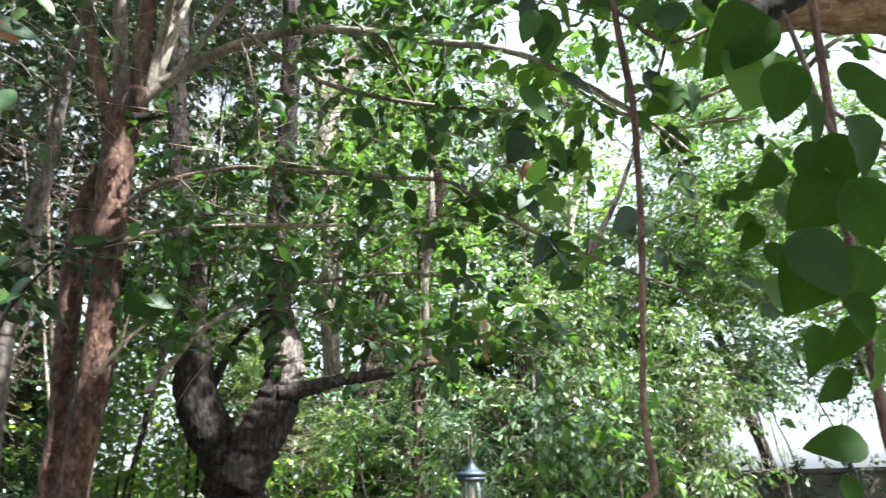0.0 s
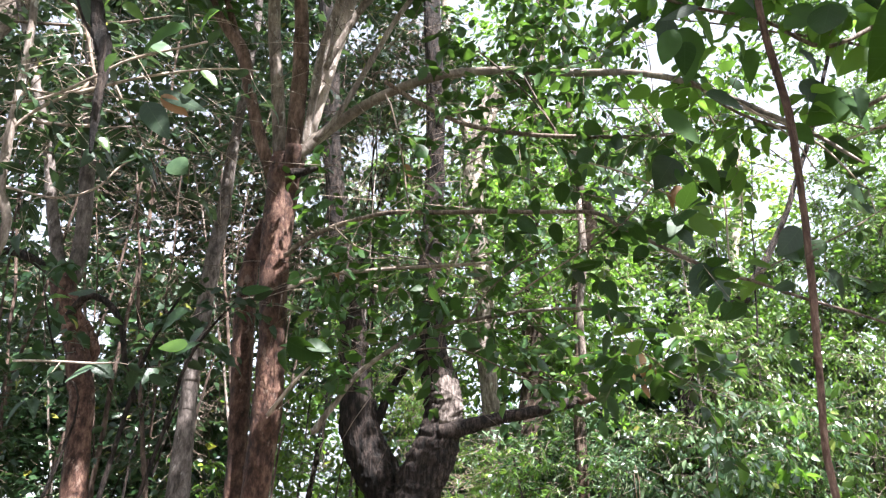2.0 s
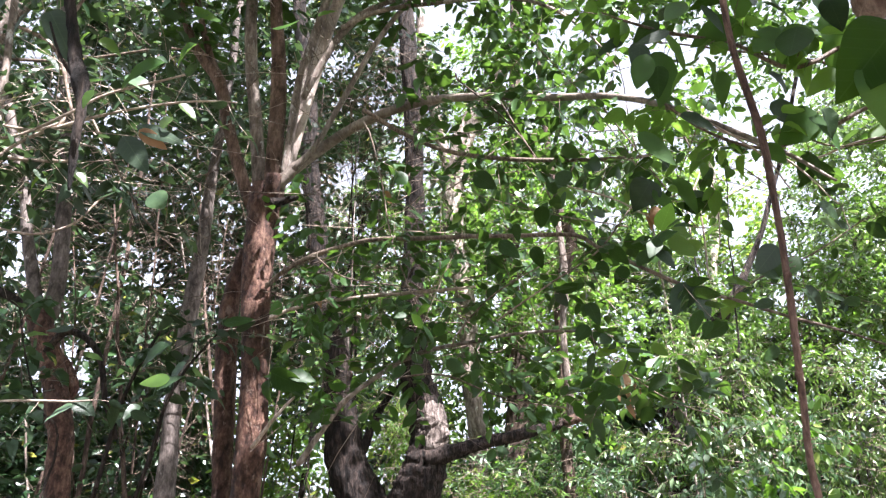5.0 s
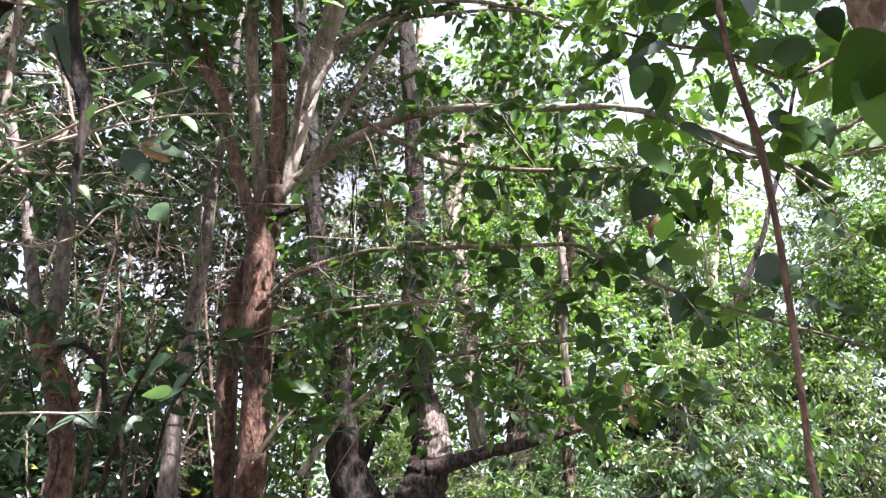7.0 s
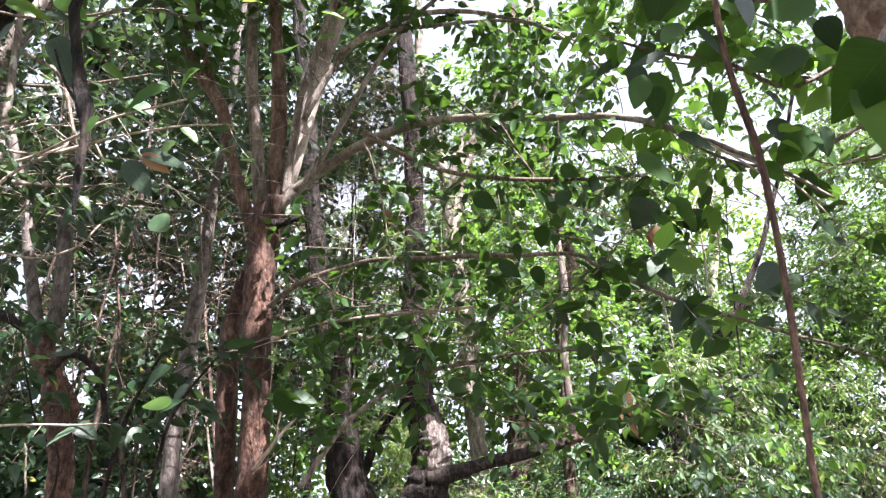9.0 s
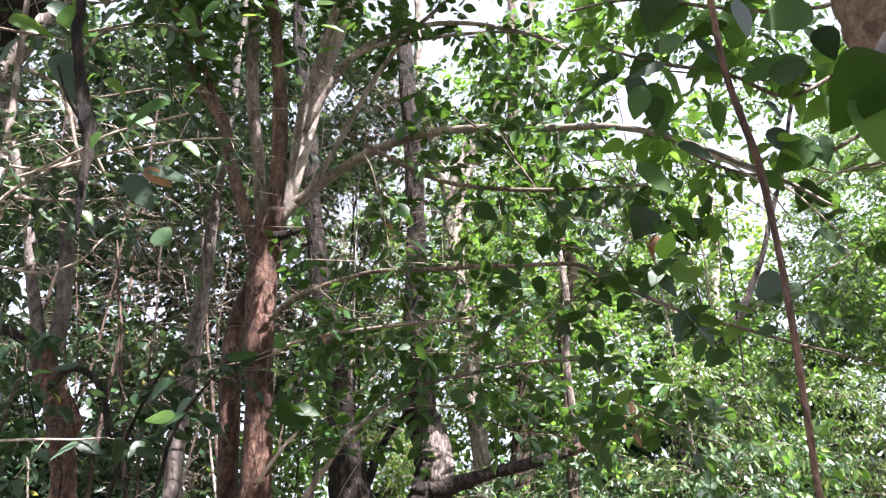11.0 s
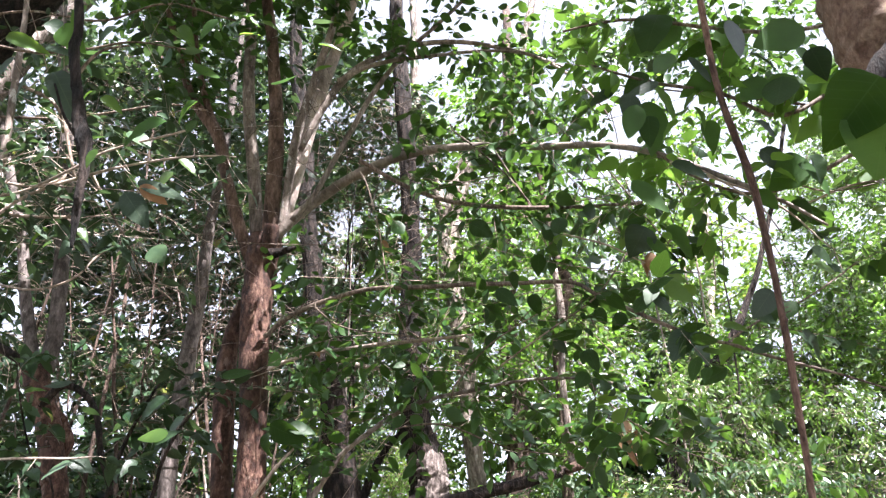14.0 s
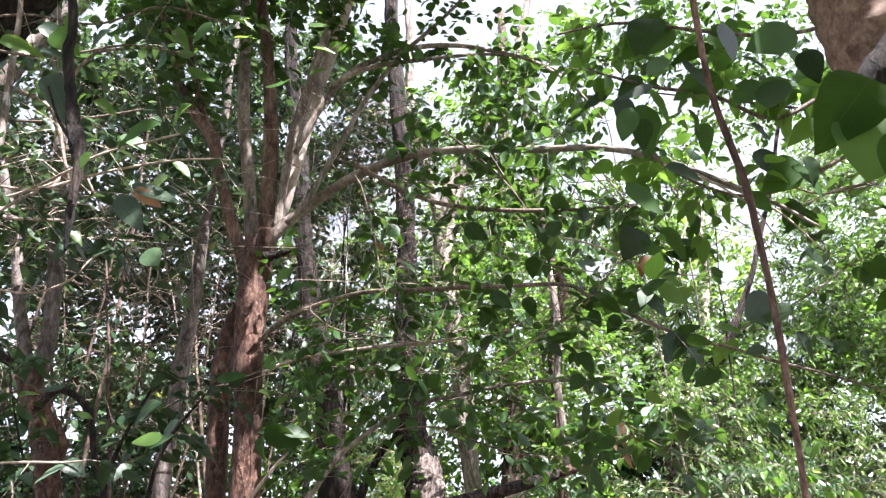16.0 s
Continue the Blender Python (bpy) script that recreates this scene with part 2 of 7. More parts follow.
def tube(points, rings=24, sides=12, lump=0.06, wander=0.0, seed=0, origin=(0, 0, 0), furrow=0.0):
    """A tapering, uneven stem round a line, closed at both ends. Returns verts and triangles."""
    line = glide(points, rings)
    c, r = line[:, :3].copy(), line[:, 3]
    if wander:
        for i in range(1, rings - 1):
            c[i] += wander * np.array(noise.noise_vector(Vector(c[i] * 2.3) + Vector((seed, 0, 0))))
    t = np.gradient(c, axis=0)
    t /= np.linalg.norm(t, axis=1)[:, None]
    ref = np.array((0.0, 1.0, 0.0)) if abs(t[:, 1]).mean() < 0.75 else np.array((0.0, 0.0, 1.0))
    u = np.cross(t, ref)
    u /= np.linalg.norm(u, axis=1)[:, None]
    v = np.cross(t, u)
    a = np.linspace(0, 2 * math.pi, sides, endpoint=False)
    verts = np.empty((rings, sides, 3))
    for i in range(rings):
        for j in range(sides):
            k = 1.0
            if lump:
                w = Vector((math.cos(a[j]) * 1.4 + seed * 3.7, math.sin(a[j]) * 1.4, i * 0.45))
                k += lump * (noise.noise(w) + 0.6 * noise.noise(w * 2.7) + 0.3 * noise.noise(w * 6.1))
            if furrow:
                w = Vector((math.cos(a[j]) * 5.2 + seed, math.sin(a[j]) * 5.2, i * 0.3))
                k += furrow * (1 - 2.6 * abs(noise.noise(w))) + 0.4 * furrow * noise.noise(w * 2.3)
            verts[i, j] = c[i] + r[i] * k * (math.cos(a[j]) * u[i] + math.sin(a[j]) * v[i])
    verts = verts.reshape(-1, 3)
    tris = []
    for i in range(rings - 1):
        for j in range(sides):
            p, q = i * sides + j, i * sides + (j + 1) % sides
            tris += [(p, q, q + sides), (p, q + sides, p + sides)]
    n = len(verts)
    verts = np.vstack([verts, c[0], c[-1]]) - np.array(origin)
    for j in range(sides):
        tris += [(n, (j + 1) % sides, j), (n + 1, n - sides + j, n - sides + (j + 1) % sides)]
    return verts, np.array(tris)


def stem(name, points, material, parent, rings=24, sides=12, lump=0.06, wander=0.0, seed=0, label="", under=None, furrow=0.0):
    o = parent.location if parent is not None else (0, 0, 0)
    v, f = tube(points, rings, sides, lump, wander, seed, o, furrow)
    return part(name, raw_mesh(name, v, f), material, under or parent, label)


# places low in the wood that the sun reaches through gaps in the crowns: (place, half-width)
SUN_SPOTS = [
    ((-0.89, 3.24, 2.74), 0.04), ((-0.88, 3.24, 2.97), 0.02), ((-0.87, 3.24, 2.30), 0.03), ((-0.84, 3.24, 2.37), 0.025), ((-1.02, 3.37, 2.02), 0.02),
    ((-1.02, 3.37, 1.90), 0.025), ((-0.98, 3.33, 3.92), 0.04), ((-0.94, 3.33, 3.63), 0.02), ((-0.65, 3.30, 3.88), 0.05), ((-0.68, 3.30, 3.78), 0.05),
    ((-0.71, 3.30, 3.68), 0.04), ((-0.75, 3.30, 3.57), 0.035), ((-0.79, 3.25, 3.45), 0.02), ((-0.53, 3.30, 4.19), 0.05), ((-0.43, 3.30, 4.33), 0.05),
    ((-2.07, 4.13, 1.92), 0.05), ((-1.77, 4.65, 2.56), 0.04), ((-1.62, 4.90, 3.45), 0.04), ((-1.65, 4.90, 3.33), 0.04), ((-1.54, 4.90, 3.45), 0.03),
    ((-0.85, 6.10, 3.11), 0.05), ((-0.85, 6.10, 2.91), 0.05), ((-0.88, 6.10, 2.65), 0.03), ((-0.77, 6.10, 2.42), 0.03), ((-0.73, 6.05, 2.20), 0.035),
    ((-0.68, 6.05, 2.04), 0.03), ((-0.16, 6.00, 2.55), 0.09), ((-0.11, 6.00, 2.41), 0.06), ((-0.26, 6.05, 3.83), 0.06), ((1.02, 5.95, 2.56), 0.05),
    ((2.90, 8.40, 3.67), 0.12), ((0.22, 8.40, 6.56), 0.3), ((0.14, 8.40, 5.20), 0.15), ((-0.76, 1.80, 2.73), 0.012), ((-0.86, 2.00, 2.62), 0.015),
    ((-0.89, 2.30, 2.15), 0.03), ((-1.16, 2.20, 2.04), 0.03), ((-1.35, 2.30, 2.32), 0.03), ((-1.21, 2.10, 2.84), 0.02), ((-1.39, 2.10, 2.94), 0.03),
    ((0.52, 2.60, 2.15), 0.08), ((0.58, 2.60, 2.21), 0.06), ((0.74, 2.60, 2.24), 0.06), ((1.21, 1.90, 2.87), 0.1), ((0.88, 2.00, 2.30), 0.04),
    ((-1.23, 2.10, 2.84), 0.05), ((-1.38, 2.10, 2.88), 0.05), ((-1.31, 2.10, 2.97), 0.05), ((-1.39, 2.10, 2.83), 0.04), ((-1.07, 2.10, 3.01), 0.04),
    ((-1.01, 2.10, 3.02), 0.03), ((-1.38, 2.10, 3.07), 0.04), ((-0.75, 2.40, 3.88), 0.06), ((-0.46, 2.40, 3.95), 0.06), ((-0.72, 2.40, 3.77), 0.05),
    ((-0.42, 2.40, 3.78), 0.05), ((1.02, 1.34, 2.77), 0.09), ((-0.94, 1.55, 2.86), 0.025), ((-1.18, 1.70, 3.18), 0.04), ((0.69, 1.00, 2.22), 0.03),
    ((-0.57, 7.70, 2.62), 0.2), ((-1.38, 7.80, 2.08), 0.2), ((-0.94, 7.80, 2.99), 0.15), ((0.17, 7.60, 2.09), 0.25), ((0.56, 7.60, 1.87), 0.22),
    ((-0.11, 7.60, 1.72), 0.2), ((1.12, 7.60, 2.02), 0.2), ((2.18, 7.40, 1.99), 0.25), ((2.97, 7.40, 1.87), 0.25), ((1.85, 7.40, 2.54), 0.2),
    ((2.95, 7.60, 3.12), 0.25), ((-1.71, 7.80, 1.81), 0.15), ((0.87, 7.60, 2.47), 0.15), ((3.90, 8.00, 2.46), 0.25),
    ((0.08, 7.80, 1.77), 0.4), ((0.79, 7.60, 1.80), 0.4), ((2.07, 7.60, 1.83), 0.35), ((0.34, 7.80, 2.50), 0.3), ((-1.52, 7.80, 1.70), 0.3),
    ((2.75, 7.60, 2.76), 0.3), ((-0.64, 7.80, 2.79), 0.2),
    ((-0.68, 7.70, 2.74), 0.25), ((-0.77, 7.70, 3.18), 0.2), ((0.15, 7.70, 2.41), 0.22), ((-0.94, 7.70, 3.01), 0.15), ((2.26, 6.90, 2.16), 0.35),
    ((1.94, 6.90, 2.47), 0.25), ((2.88, 7.20, 2.48), 0.3), ((0.13, 7.20, 2.05), 0.25), ((1.03, 7.20, 2.17), 0.3),
    ((0.67, 2.30, 2.17), 0.05), ((0.72, 2.10, 2.44), 0.04), ((0.73, 2.10, 2.50), 0.03), ((0.85, 2.00, 2.28), 0.03), ((0.56, 2.50, 2.22), 0.05), ((1.03, 1.95, 2.20), 0.02),
    ((-1.39, 7.10, 3.03), 0.22), ((-1.37, 7.10, 2.39), 0.25), ((-2.04, 7.20, 2.85), 0.2), ((-2.47, 7.20, 2.75), 0.15), ((-1.62, 7.10, 2.71), 0.15), ((-1.14, 7.10, 2.75), 0.12),
    ((-1.42, 7.00, 3.50), 0.25), ((-1.30, 7.00, 2.00), 0.3), ((-2.42, 7.10, 2.25), 0.2), ((-0.95, 7.00, 1.95), 0.25), ((-1.40, 7.05, 2.75), 0.25), ((-2.10, 7.15, 3.10), 0.15),
    ((0.11, 7.20, 2.13), 0.35), ((0.60, 7.15, 2.20), 0.35), ((1.10, 7.10, 2.20), 0.35), ((0.34, 7.20, 1.65), 0.35), ((0.90, 7.20, 1.70), 0.35), ((1.35, 7.20, 1.65), 0.3),
    ((3.85, 7.35, 3.00), 0.3), ((1.03, 5.95, 2.57), 0.07), ((0.90, 5.96, 2.55), 0.04), ((4.10, 7.45, 2.50), 0.3), ((2.40, 6.80, 2.30), 0.3), ((2.80, 6.90, 2.10), 0.3), ((-0.83, 6.08, 3.00), 0.03), ((-0.83, 6.08, 2.92), 0.035), ((-0.83, 6.08, 2.76), 0.03), ((-0.84, 6.05, 2.14), 0.03), ((-0.76, 6.03, 2.10), 0.025), ((-0.70, 6.02, 2.00), 0.035), ((-0.80, 6.03, 1.98), 0.02), ((-0.17, 5.92, 2.62), 0.13), ((-0.12, 5.92, 2.50), 0.1),
    ((-5.00, 7.60, 2.60), 0.25), ((-4.20, 7.40, 2.20), 0.25), ((-3.40, 7.30, 2.50), 0.2), ((-4.60, 7.50, 3.20), 0.2), ((-3.00, 7.20, 2.00), 0.25),
    ((-2.14, 4.15, 1.80), 0.07), ((-1.80, 4.65, 1.95), 0.05),
    ((2.27, 6.90, 2.26), 0.3), ((2.64, 6.90, 2.05), 0.3), ((1.98, 6.90, 2.00), 0.3), ((3.27, 7.20, 2.26), 0.3), ((2.67, 7.20, 2.81), 0.25),
    ((-0.98, 3.24, 1.99), 0.03), ((-0.97, 3.24, 1.89), 0.03), ((-0.92, 3.24, 2.76), 0.035), ((-0.88, 3.24, 2.99), 0.03), ((-0.98, 3.24, 1.68), 0.04), ((0.73, 3.00, 2.19), 0.06),
]


# flecks of sun scattered through the shade: (lowest corner, highest corner, count, least and most half-width)
fleck_rng = random.Random(61)
for low, high, count, least, most in (((-0.3, 2.5, 1.9), (1.2, 3.6, 4.3), 150, 0.025, 0.07), ((-1.0, 2.8, 1.9), (-0.3, 3.6, 3.9), 26, 0.015, 0.045), ((-1.8, 1.9, 1.9), (-0.9, 2.6, 3.6), 34, 0.012, 0.04),
                                      ((-4.5, 4.9, 1.2), (-1.0, 7.0, 2.9), 55, 0.035, 0.1), ((-6.0, 6.6, 1.0), (-1.6, 8.4, 3.2), 120, 0.08, 0.2), ((-2.5, 7.3, 0.8), (5.0, 8.6, 3.6), 90, 0.06, 0.2),
                                      ((0.6, 1.7, 2.2), (2.0, 2.2, 3.4), 40, 0.025, 0.07)):
    for _ in range(count):
        SUN_SPOTS.append((tuple(fleck_rng.uniform(a, b) for a, b in zip(low, high)), fleck_rng.uniform(least, most)))


def in_gap(places):
    """Which of these places lie in a gap of the crowns, on the way of the sun to one of those spots."""
    hit = np.zeros(len(places), bool)
    way = np.array(to_sun)
    for spot, r in SUN_SPOTS:
        q = places - np.array(spot)
        s = q @ way
        off = np.linalg.norm(q - s[:, None] * way, axis=1)
        high = (s > 1.2) & (places[:, 2] > 4.0)
        near = (s > 0.15) & (spot[1] > 5.8) & (r < 0.15) & (places[:, 1] > 4.5)
        hit |= (high | near) & (off < r + 0.03)
    return hit


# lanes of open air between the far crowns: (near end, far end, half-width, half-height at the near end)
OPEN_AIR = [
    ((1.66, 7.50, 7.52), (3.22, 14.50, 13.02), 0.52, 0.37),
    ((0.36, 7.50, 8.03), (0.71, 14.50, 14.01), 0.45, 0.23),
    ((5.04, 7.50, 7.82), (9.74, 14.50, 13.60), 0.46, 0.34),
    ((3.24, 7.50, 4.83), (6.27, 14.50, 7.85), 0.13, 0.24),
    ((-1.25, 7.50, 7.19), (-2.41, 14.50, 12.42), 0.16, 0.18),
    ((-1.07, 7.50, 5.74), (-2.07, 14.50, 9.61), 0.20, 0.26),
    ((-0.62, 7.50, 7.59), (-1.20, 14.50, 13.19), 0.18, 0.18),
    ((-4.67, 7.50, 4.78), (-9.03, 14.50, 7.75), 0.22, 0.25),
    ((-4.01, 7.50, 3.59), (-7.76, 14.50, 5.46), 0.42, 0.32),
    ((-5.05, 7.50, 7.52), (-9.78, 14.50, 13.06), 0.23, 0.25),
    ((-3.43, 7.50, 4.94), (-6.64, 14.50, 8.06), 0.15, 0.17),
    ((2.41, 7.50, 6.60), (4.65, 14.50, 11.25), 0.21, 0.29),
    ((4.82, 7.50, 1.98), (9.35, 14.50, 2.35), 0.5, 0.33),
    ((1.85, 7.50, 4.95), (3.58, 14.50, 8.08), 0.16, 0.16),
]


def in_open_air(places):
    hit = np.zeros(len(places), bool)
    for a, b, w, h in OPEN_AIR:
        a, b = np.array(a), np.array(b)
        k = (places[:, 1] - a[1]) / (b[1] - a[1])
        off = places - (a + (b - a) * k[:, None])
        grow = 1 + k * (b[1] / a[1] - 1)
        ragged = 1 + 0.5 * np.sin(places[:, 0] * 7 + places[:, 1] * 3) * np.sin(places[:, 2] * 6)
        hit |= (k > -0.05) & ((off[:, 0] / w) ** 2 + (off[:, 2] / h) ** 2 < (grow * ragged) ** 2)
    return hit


LEAF_SHAPES = {}
BROAD_Y = [k / 15 for k in range(16)]
BROAD_W = [0.5 * math.sin(math.pi * y ** 0.74) ** 0.8 * (1 - 0.18 * y) if 0 < y < 1 else 0 for y in BROAD_Y]
for key, ys, ws in (("broad", BROAD_Y, BROAD_W), ("fine", (0, 0.12, 0.3, 0.52, 0.76, 0.92, 1.0), (0, 0.3, 0.46, 0.5, 0.34, 0.12, 0)),
                    ("mid", (0, 0.12, 0.32, 0.58, 0.84, 1.0), (0, 0.31, 0.47, 0.48, 0.2, 0)),
                    ("small", (0, 0.35, 0.72, 1.0), (0, 0.46, 0.36, 0)),
                    ("tiny", (0, 0.45, 1.0), (0, 0.5, 0))):
    V, F = [(0, 0, 0)], []
    for y, w in zip(ys[1:-1], ws[1:-1]):
        z = -0.22 * y * y
        wave = 0.011 * math.sin(19 * y) if key == "broad" else 0
        V += [(-w, y, z + 0.16 * w + wave), (0, y, z), (w, y, z + 0.16 * w - wave)]
    V.append((0, 1, -0.24))
    last = len(V) - 1
    F += [(0, 2, 1), (0, 3, 2)]
    for i in range(len(ys) - 3):
        p = 1 + 3 * i
        F += [(p, p + 1, p + 4), (p, p + 4, p + 3), (p + 1, p + 2, p + 5), (p + 1, p + 5, p + 4)]
    p = last - 3
    F += [(p, p + 1, last), (p + 1, p + 2, last)]
    LEAF_SHAPES[key] = np.array(V, dtype=float), np.array(F)


def unit(a):
    return a / np.maximum(np.linalg.norm(a, axis=-1, keepdims=True), 1e-9)


def leaf_verts(pos, along, face, size, width, shape, rng):
    V, F = LEAF_SHAPES[shape]
    n = len(pos)
    d = unit(along)
    s = unit(np.cross(d, face))
    up = np.cross(s, d)
    size = size[:, None, None]
    curl = rng.uniform(-0.5, 1.9, n)[:, None, None]
    wid = (width * rng.uniform(0.85, 1.15, n))[:, None, None]
    verts = pos[:, None] + size * (V[None, :, 1:2] * d[:, None] + wid * V[None, :, 0:1] * s[:, None] + curl * V[None, :, 2:3] * up[:, None])
    tris = F[None] + (np.arange(n) * len(V))[:, None, None]
    return verts.reshape(-1, 3), tris.reshape(-1, 3)


def sprays(rng, roots, ways, length, nodes, leaf, droop=0.35, pair=True, spread=0.85, hang=0.3, crook=0.16, face=(0, 0, 1.0), tumble=0.55):
    """Leafy shoots: from each root a thin bent shoot with leaves on both sides. Returns shoots (n, 5, 3) and leaves."""
    n = len(roots)
    ways = unit(ways)
    ln = length * rng.uniform(0.55, 1.25, n)
    sag = droop * rng.uniform(0.2, 1.5, n)
    bend = rng.normal(0, crook, (n, 3))

    def at(s):
        s = np.asarray(s)[None, :, None]
        return roots[:, None] + ln[:, None, None] * (ways[:, None] * s + (bend[:, None] + np.array((0, 0, -1.0)) * sag[:, None, None]) * s * s)
    shoots = at(np.linspace(0, 1, 5))
    s = np.linspace(0.12, 1.0, nodes)
    base = at(s)
    tang = unit(at(np.minimum(s + 0.05, 1.05)) - base)
    side = unit(np.cross(tang, np.array((0, 0, 1.0)) + rng.normal(0, 0.35, (n, 1, 3))))
    P, D, N = [], [], []
    for sign in ((-1, 1) if pair else (1,)):
        sg = sign if pair else np.where(np.arange(nodes) % 2, 1, -1)[None, :, None]
        d = tang * 0.6 + side * sg * spread + np.array((0, 0, -1.0)) * hang + rng.normal(0, 0.3, base.shape)
        P.append(base.reshape(-1, 3))
        D.append(d.reshape(-1, 3))
        N.append((np.array(face) + rng.normal(0, tumble, base.shape)).reshape(-1, 3))
    P, D, N = np.vstack(P), np.vstack(D), np.vstack(N)
    keep = rng.random(len(P)) < 0.86
    P, D, N = P[keep], unit(D[keep]), N[keep]
    size = leaf * rng.uniform(0.5, 1.3, len(P))
    return shoots, (P + D * 0.012, D, N, size)


def shoot_mesh(shoots, r, origin):
    n, k, _ = shoots.shape
    t = unit(np.gradient(shoots, axis=1))
    u = unit(np.cross(t, np.array((0.31, 0.2, 0.93))))
    v = np.cross(t, u)
    rad = (r * np.linspace(1, 0.35, k))[None, :, None]
    rows = [shoots + rad * (math.cos(a) * u + math.sin(a) * v) for a in (0.3, 2.4, 4.5)]
    verts = np.stack(rows, axis=2).reshape(-1, 3) - np.array(origin)
    f = []
    for i in range(k - 1):
        for j in range(3):
            p, q = i * 3 + j, i * 3 + (j + 1) % 3
            f += [(p, q, q + 3), (p, q + 3, p + 3)]
    f = np.array(f)
    return verts, (f[None] + (np.arange(n) * k * 3)[:, None, None]).reshape(-1, 3)


def in_blobs(rng, blobs, per):
    """Places spread through soft ellipsoids (centre, radii, share)."""
    out = []
    for c, rad, share in blobs:
        k = max(1, int(per * share))
        p = unit(rng.normal(0, 1, (k, 3))) * (rng.random((k, 1)) ** 0.42)
        out.append(np.array(c) + p * np.array(rad))
    return np.vstack(out)


def along_limbs(rng, limbs, per_metre, start=0.25):
    """Roots and ways of side shoots along limbs."""
    roots, ways = [], []
    for points in limbs:
        line = glide(points, 60)[:, :3]
        ln = np.linalg.norm(np.diff(line, axis=0), axis=1).sum()
        k = max(2, int(per_metre * ln))
        i = (start + (1 - start) * rng.random(k)) * 58
        j = i.astype(int)
        p = line[j] + (line[j + 1] - line[j]) * (i - j)[:, None]
        t = unit(line[j + 1] - line[j])
        w = unit(np.cross(t, rng.normal(0, 1, (k, 3)))) + t * rng.uniform(0.1, 0.9, (k, 1)) + np.array((0, 0, 0.15))
        roots.append(p)
        ways.append(w)
    return np.vstack(roots), np.vstack(ways)


def leafage(parent, rng, roots, ways, length, nodes, leaf, width, shape, material, twig_material=None, twig_r=0.0022, droop=0.35, pair=True, hang=0.3, single=0, name="foliage", lean=False, single_material=None, face=(0, 0, 1.0), tumble=0.55):
    """Shoots and leaves of one plant; the first few leaves may be objects of their own."""
    o = np.array(parent.location)
    shoots, (P, D, N, S) = sprays(rng, roots, ways, length, nodes, leaf, droop, pair, hang=hang, face=face, tumble=tumble)
    if twig_material:
        part("brushwood", raw_mesh("brushwood", *shoot_mesh(shoots[:, ::2] if lean else shoots, twig_r, o)), twig_material, parent, kind="stuff")
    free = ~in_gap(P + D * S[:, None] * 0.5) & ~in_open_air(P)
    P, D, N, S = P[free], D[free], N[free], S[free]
    if single:
        pick = np.argsort(np.linalg.norm(P - np.array((0.0, 0.0, 1.6)), axis=1))[:single]
        variants = []
        for _ in range(6):
            v, f = leaf_verts(np.zeros((1, 3)), np.array([[0, 1.0, 0]]), np.array([[0, 0, 1.0]]), np.ones(1), width, "broad" if shape == "mid" else shape, rng)
            variants.append(raw_mesh("leaf", v, f))
        for q, i in enumerate(pick):
            d = Vector(D[i])
            s = d.cross(Vector(N[i])).normalized()
            up = s.cross(d)
            ob = part("leaf", variants[q % 6], single_material or LEAF_NEAR, parent)
            m3 = Matrix((s, d, up)).transposed().to_4x4()
            ob.matrix_local = Matrix.Translation(P[i] - o) @ m3 @ Matrix.Scale(S[i], 4)
        rest = np.ones(len(P), bool)
        rest[pick] = False
        P, D, N, S = P[rest], D[rest], N[rest], S[rest]
    v, f = leaf_verts(P - o, D, N, S, width, shape, rng)
    part(name, raw_mesh(name, v, f), material, parent, kind="stuff")
    return len(P)


def set_leaf(parent, base, tip, width, material, tilt=(0, -0.6, 0.5), curl=1.0, seed=0, name="leaf"):
    """One broad leaf from its base to its tip."""
    o = Vector(parent.location)
    rng = np.random.default_rng(seed)
    d = Vector(tip) - Vector(base)
    size = d.length
    d.normalize()
    s = d.cross(Vector(tilt)).normalized()
    up = s.cross(d)
    v, f = leaf_verts(np.zeros((1, 3)), np.array([[0, 1.0, 0]]), np.array([[0, 0, 1.0]]), np.ones(1), width, "broad", rng)
    ob = part(name, raw_mesh(name, v, f), material, parent)
    ob.matrix_local = Matrix.Translation(Vector(base) - o) @ Matrix((s, d, up)).transposed().to_4x4() @ Matrix.Diagonal((size, size, size * curl, 1))
    return ob


UP = np.array((0, 0, 1.0))


def any_way(rng, n, rise=0.2):
    return unit(rng.normal(0, 1, (n, 3)) * np.array((1, 1, 0.6)) + UP * rise)


